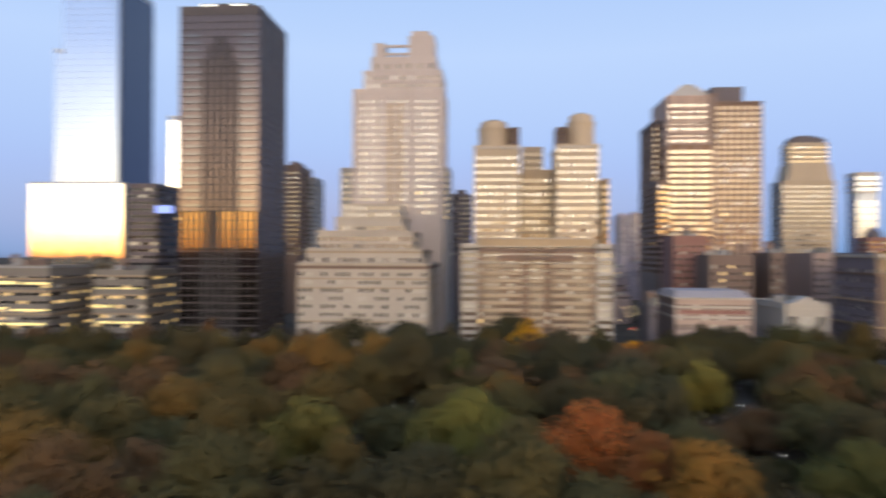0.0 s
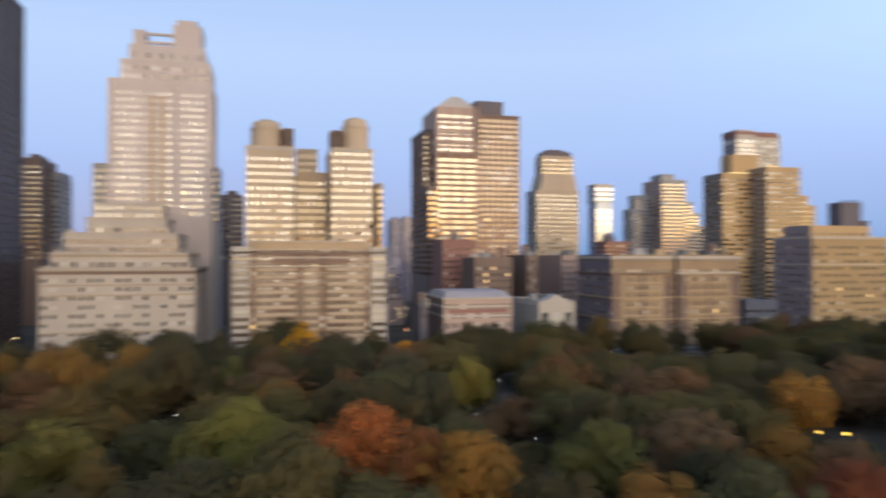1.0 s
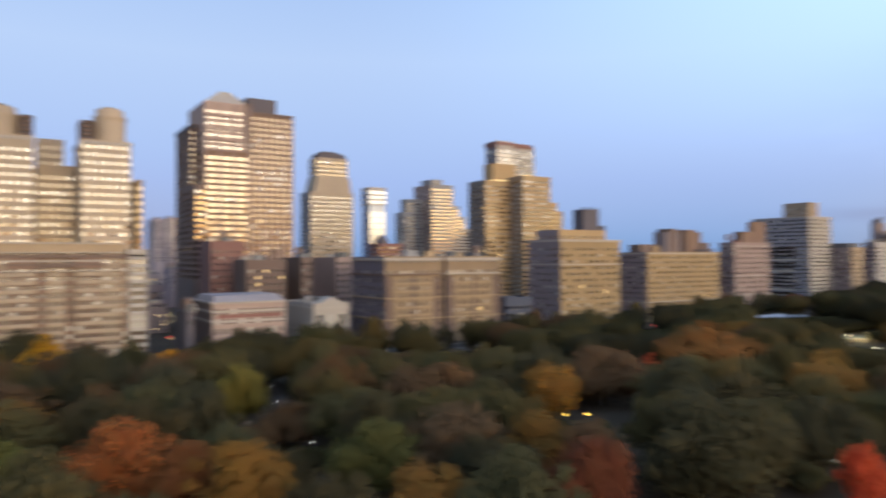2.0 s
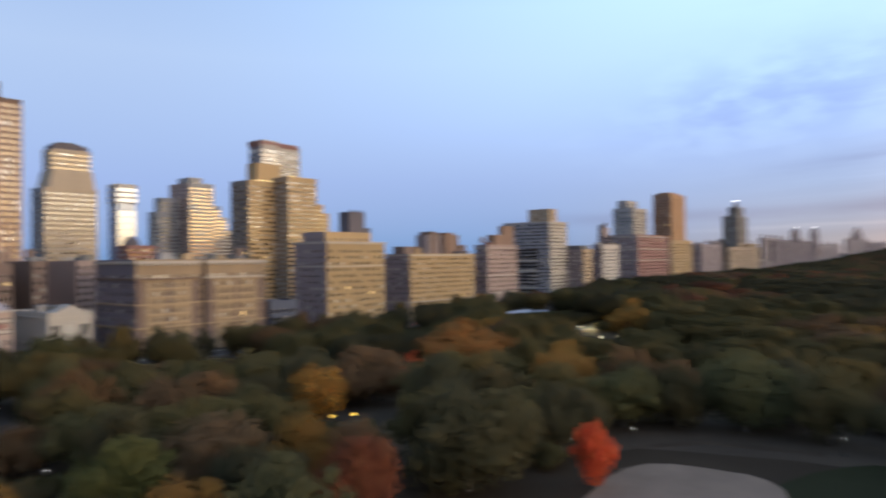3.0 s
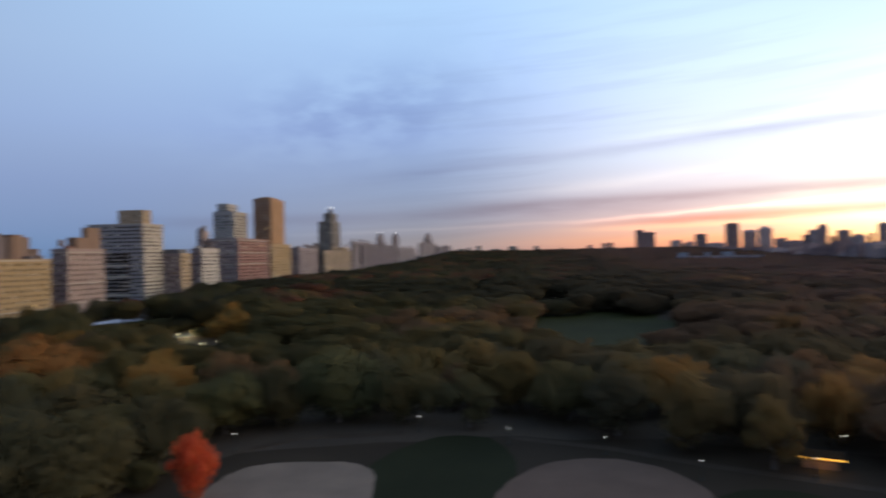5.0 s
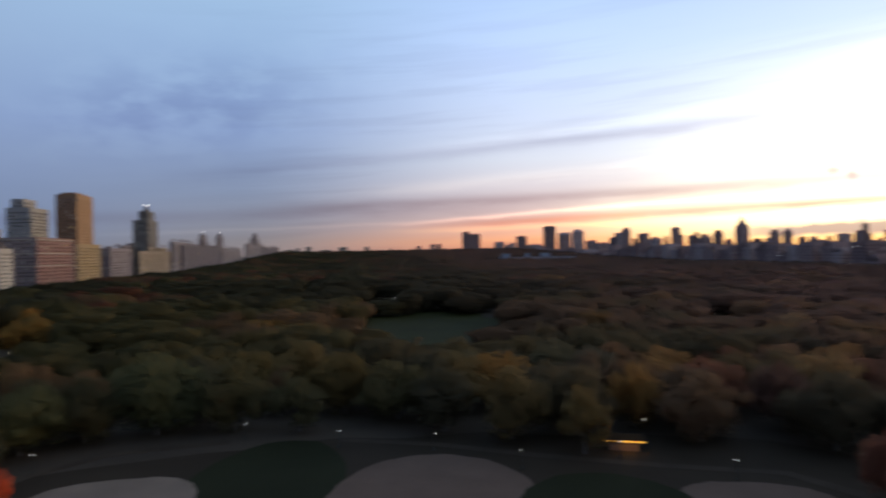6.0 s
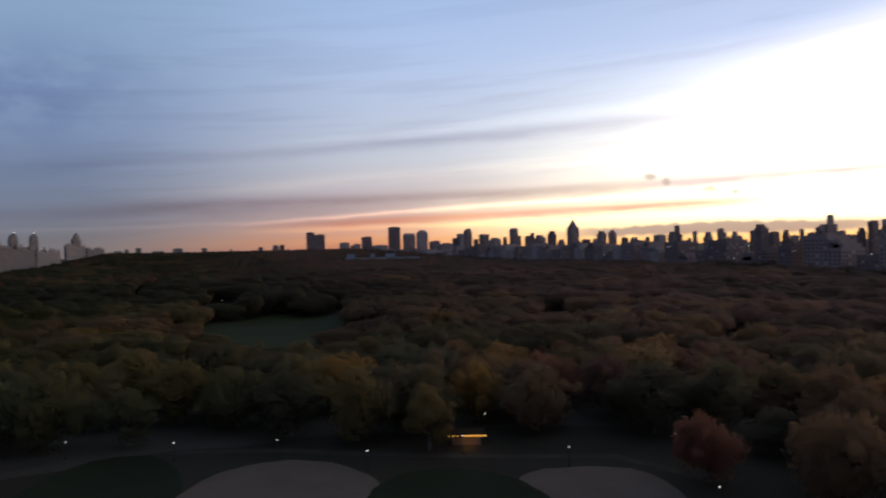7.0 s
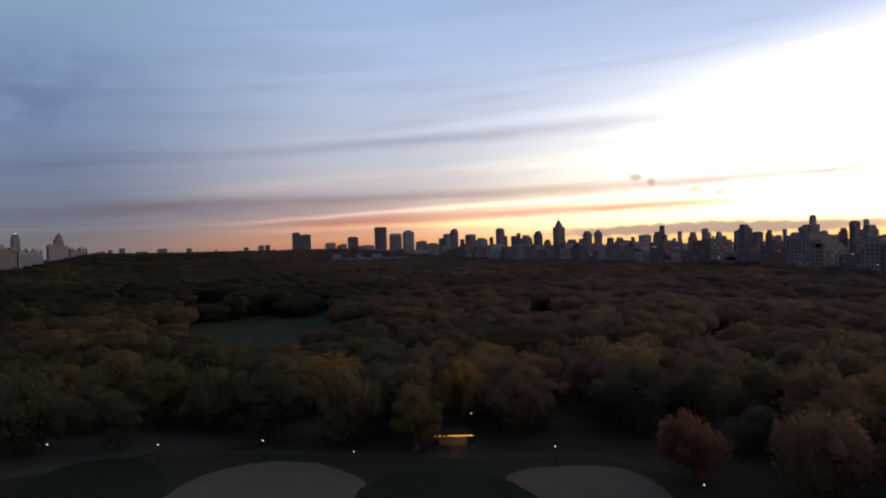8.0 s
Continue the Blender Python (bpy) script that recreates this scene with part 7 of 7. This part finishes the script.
def flood_lamps():
    """Two amber lamps that light the crown of an ochre tree."""
    for x, y in ((117.1, 128.3), (121.7, 125.6)):
        ob = thing("flood_lamp", x, y, 0, "amber flood lamp under an ochre tree", "lamp", "amber lamps")
        s = Soup()
        s.ring((0, 0), 0.12, 0.08, 0, 3.7, 8)
        part("post", s.mesh("post", [POST]), ob)
        s = Soup()
        s.box(-0.38, 0.38, -0.25, 0.25, 3.75, 4.15)
        part("lamp_head", s.mesh("lamp_head", [AMBER]), ob, "glowing amber lamp head")
    glow = bpy.data.lights.new("flood_light", "POINT")
    glow.energy, glow.color, glow.shadow_soft_size = 900, (1.0, 0.78, 0.12), 0.4
    new("flood_light", glow).location = (x - 1.5, y - 3.0, 4.2)


def kiosk():
    """A refreshment kiosk with a glowing amber canopy."""
    x, y = 142.2, -55.2
    ob = thing("kiosk", x, y, 0, "park kiosk with a glowing amber canopy", "kiosk")
    ob.rotation_euler = (0, 0, radians(-111))
    s = Soup()
    s.box(-3.0, 3.0, -1.3, 1.3, 0, 2.5)
    s.box(-3.1, 3.1, -1.6, -1.3, 0.0, 1.1)
    part("cabin", s.mesh("cabin", [BROWN]), ob)
    s = Soup()
    for k in range(7):
        a0, a1 = -3.8 + k * 1.1, -3.8 + (k + 1) * 1.1
        s.face(((a0, -2.4, 2.3), (a1, -2.4, 2.3), (a1, 0, 3.3), (a0, 0, 3.3)))
        s.face(((a0, 0, 3.3), (a1, 0, 3.3), (a1, 2.4, 2.3), (a0, 2.4, 2.3)))
        s.face(((a0, -2.4, 1.9), (a1, -2.4, 1.9), (a1, -2.4, 2.3), (a0, -2.4, 2.3)))
    part("canopy", s.mesh("canopy", [surface("amber_canvas", (0.045, 0.025, 0.012), rough=0.9, spec=0.05)]), ob, "dark canvas canopy over amber lamps")
    s = Soup()
    for k in range(9):
        wide = 0.10 if k < 4 else 0.40
        s.box(-3.8 + k * 0.95 - wide, -3.8 + k * 0.95 + wide, -2.58, -2.45, 2.08, 2.28)
    part("lamp_string", s.mesh("lamp_string", [glowing("kiosk_lamp_light", (1.0, 0.5, 0.08), 3.5)]), ob, "string of amber lamps along the canopy")
    spill = bpy.data.lights.new("kiosk_lamp", "POINT")
    spill.energy, spill.color, spill.shadow_soft_size = 260, (1.0, 0.55, 0.15), 0.5
    lo = new("kiosk_lamp", spill)
    lo.location = (x - 3.4, y + 0.6, 2.0)


def restaurant():
    """The restaurant pavilion in its lit court."""
    x, y = 383.7, 235.4
    ob = thing("restaurant", x, y, 0, "low brick restaurant pavilion with pale roofs in a lit court", "restaurant")
    s = Soup()
    s.box(-14, 14, 2, 14, 0, 5.0)
    s.box(16, 30, 0, 12, 0, 4.6)
    part("wall", s.mesh("wall", [RED]), ob)
    s = Soup()
    for a, c, y0, y1, z0, z1 in ((-15, 15, 1, 15, 5.0, 8.4), (15.5, 31, -1, 13, 4.6, 7.6)):
        ym, lap = (y0 + y1) / 2, 3.0
        s.face(((a, y0, z0), (c, y0, z0), (c - lap, ym, z1), (a + lap, ym, z1)))
        s.face(((c, y1, z0), (a, y1, z0), (a + lap, ym, z1), (c - lap, ym, z1)))
        s.face(((a, y1, z0), (a, y0, z0), (a + lap, ym, z1)))
        s.face(((c, y0, z0), (c, y1, z0), (c - lap, ym, z1)))
    part("roof", s.mesh("roof", [surface("pale_metal_roof", (0.34, 0.335, 0.36), rough=0.6)]), ob, "pale grey metal roof")
    s = Soup()
    s.box(0, 2.4, 1.85, 1.97, 1.0, 3.4)
    lit = s.mesh("lit_window", [PANE_LIT])
    for k in range(6):
        part("lit_window", lit, ob, "warm lit window", Matrix.Translation((-12 + k * 4.4, 0, 0)))
    for k, (px, py) in enumerate(((422.3, 228.4), (316.9, 176.0))):
        t = thing("marquee_tent", px, py, 0, "white marquee tent in the restaurant court", "tent")
        s = Soup()
        r = 6.0 if k == 0 else 3.0
        s.box(-r, r, -r * 0.6, r * 0.6, 0, 2.6)
        lo = [(-r - 0.3, -r * 0.6 - 0.3, 2.6), (r + 0.3, -r * 0.6 - 0.3, 2.6), (r + 0.3, r * 0.6 + 0.3, 2.6), (-r - 0.3, r * 0.6 + 0.3, 2.6)]
        for q in range(4):
            s.face((lo[q], lo[(q + 1) % 4], (0, 0, 4.6)))
        part("canopy", s.mesh("canopy", [surface("white_canvas", (0.6, 0.62, 0.66), rough=0.7)]), t)
    head = Soup()
    head.box(-0.5, 0.5, -0.2, 0.2, 3.85, 4.07)
    head = head.mesh("lamp_head", [glowing("court_lamp_light", (1.0, 0.86, 0.50), 9.0)])
    stem = Soup()
    stem.ring((0, 0), 0.1, 0.07, 0, 3.7, 8)
    stem = stem.mesh("post", [POST])
    for px, py in ((364.6, 181.9), (348.5, 181.3), (308.8, 149.3), (316.1, 144.9), (305.5, 104.8)):
        t = thing("court_lamp", px, py, 0, "bright warm lamp in the restaurant court", "lamp", "court lamps")
        part("post", stem, t)
        part("lamp_head", head, t, "glowing lamp head")
    gx, gy = 366.5, 183.5
    patch("court_paving", gx, gy, 17.0, 11.0, surface("court_paving", (0.20, 0.19, 0.15), stain=0.3, grain=0.3, spec=0.05), 0.07, "lamp-lit paving of the restaurant court", "court", 51, 40, ragged=0.08)
    glow = bpy.data.lights.new("court_light", "POINT")
    glow.energy, glow.color, glow.shadow_soft_size = 7000, (1.0, 0.88, 0.45), 0.5
    gx, gy = 348.6, 177.0
    new("court_light", glow).location = (gx, gy, 5.0)


def street_lights():
    """Lamps and signals in the side street and at the avenue."""
    bulb = Soup()
    bulb.box(-0.28, 0.28, -0.2, 0.2, 0, 0.22)
    warm, red = bulb.mesh("lamp_head", [glowing("street_lamp_light", (1.0, 0.70, 0.32), 4.0)]), bulb.mesh("lamp_head", [RED_LIGHT])
    pole = Soup()
    pole.ring((0, 0), 0.1, 0.08, -7.0, 0.0, 6)
    pole = pole.mesh("post", [POST])
    for (x, z), y, mat in (((56.2, 19.4), 300, warm), ((68.5, 16.0), 340, warm), ((59.4, 15.1), 310, warm), ((53.3, 14.7), 296, warm), ((58.4, 11.1), 292, warm),
                           ((303.5, 5.0), 262, red), ((303.5, 2.7), 262.6, red), ((-90.2, 11.8), 292, warm), ((82.2, 11.4), 420, warm), ((72.6, 12.6), 400, warm), ((62.4, 15.0), 330, warm), ((71.1, 13.0), 350, warm), ((57.6, 11.5), 293, red)):
        t = thing("street_lamp", x, y, z, "amber street lamp on a slim post" if mat is warm else "red traffic signal on a slim post", "lamp", "street lamps")
        part("lamp_head", mat, t, "glowing lamp head")
        part("post", pole, t)


infields()
meadow()
lamps()
flood_lamps()
kiosk()
restaurant()
street_lights()
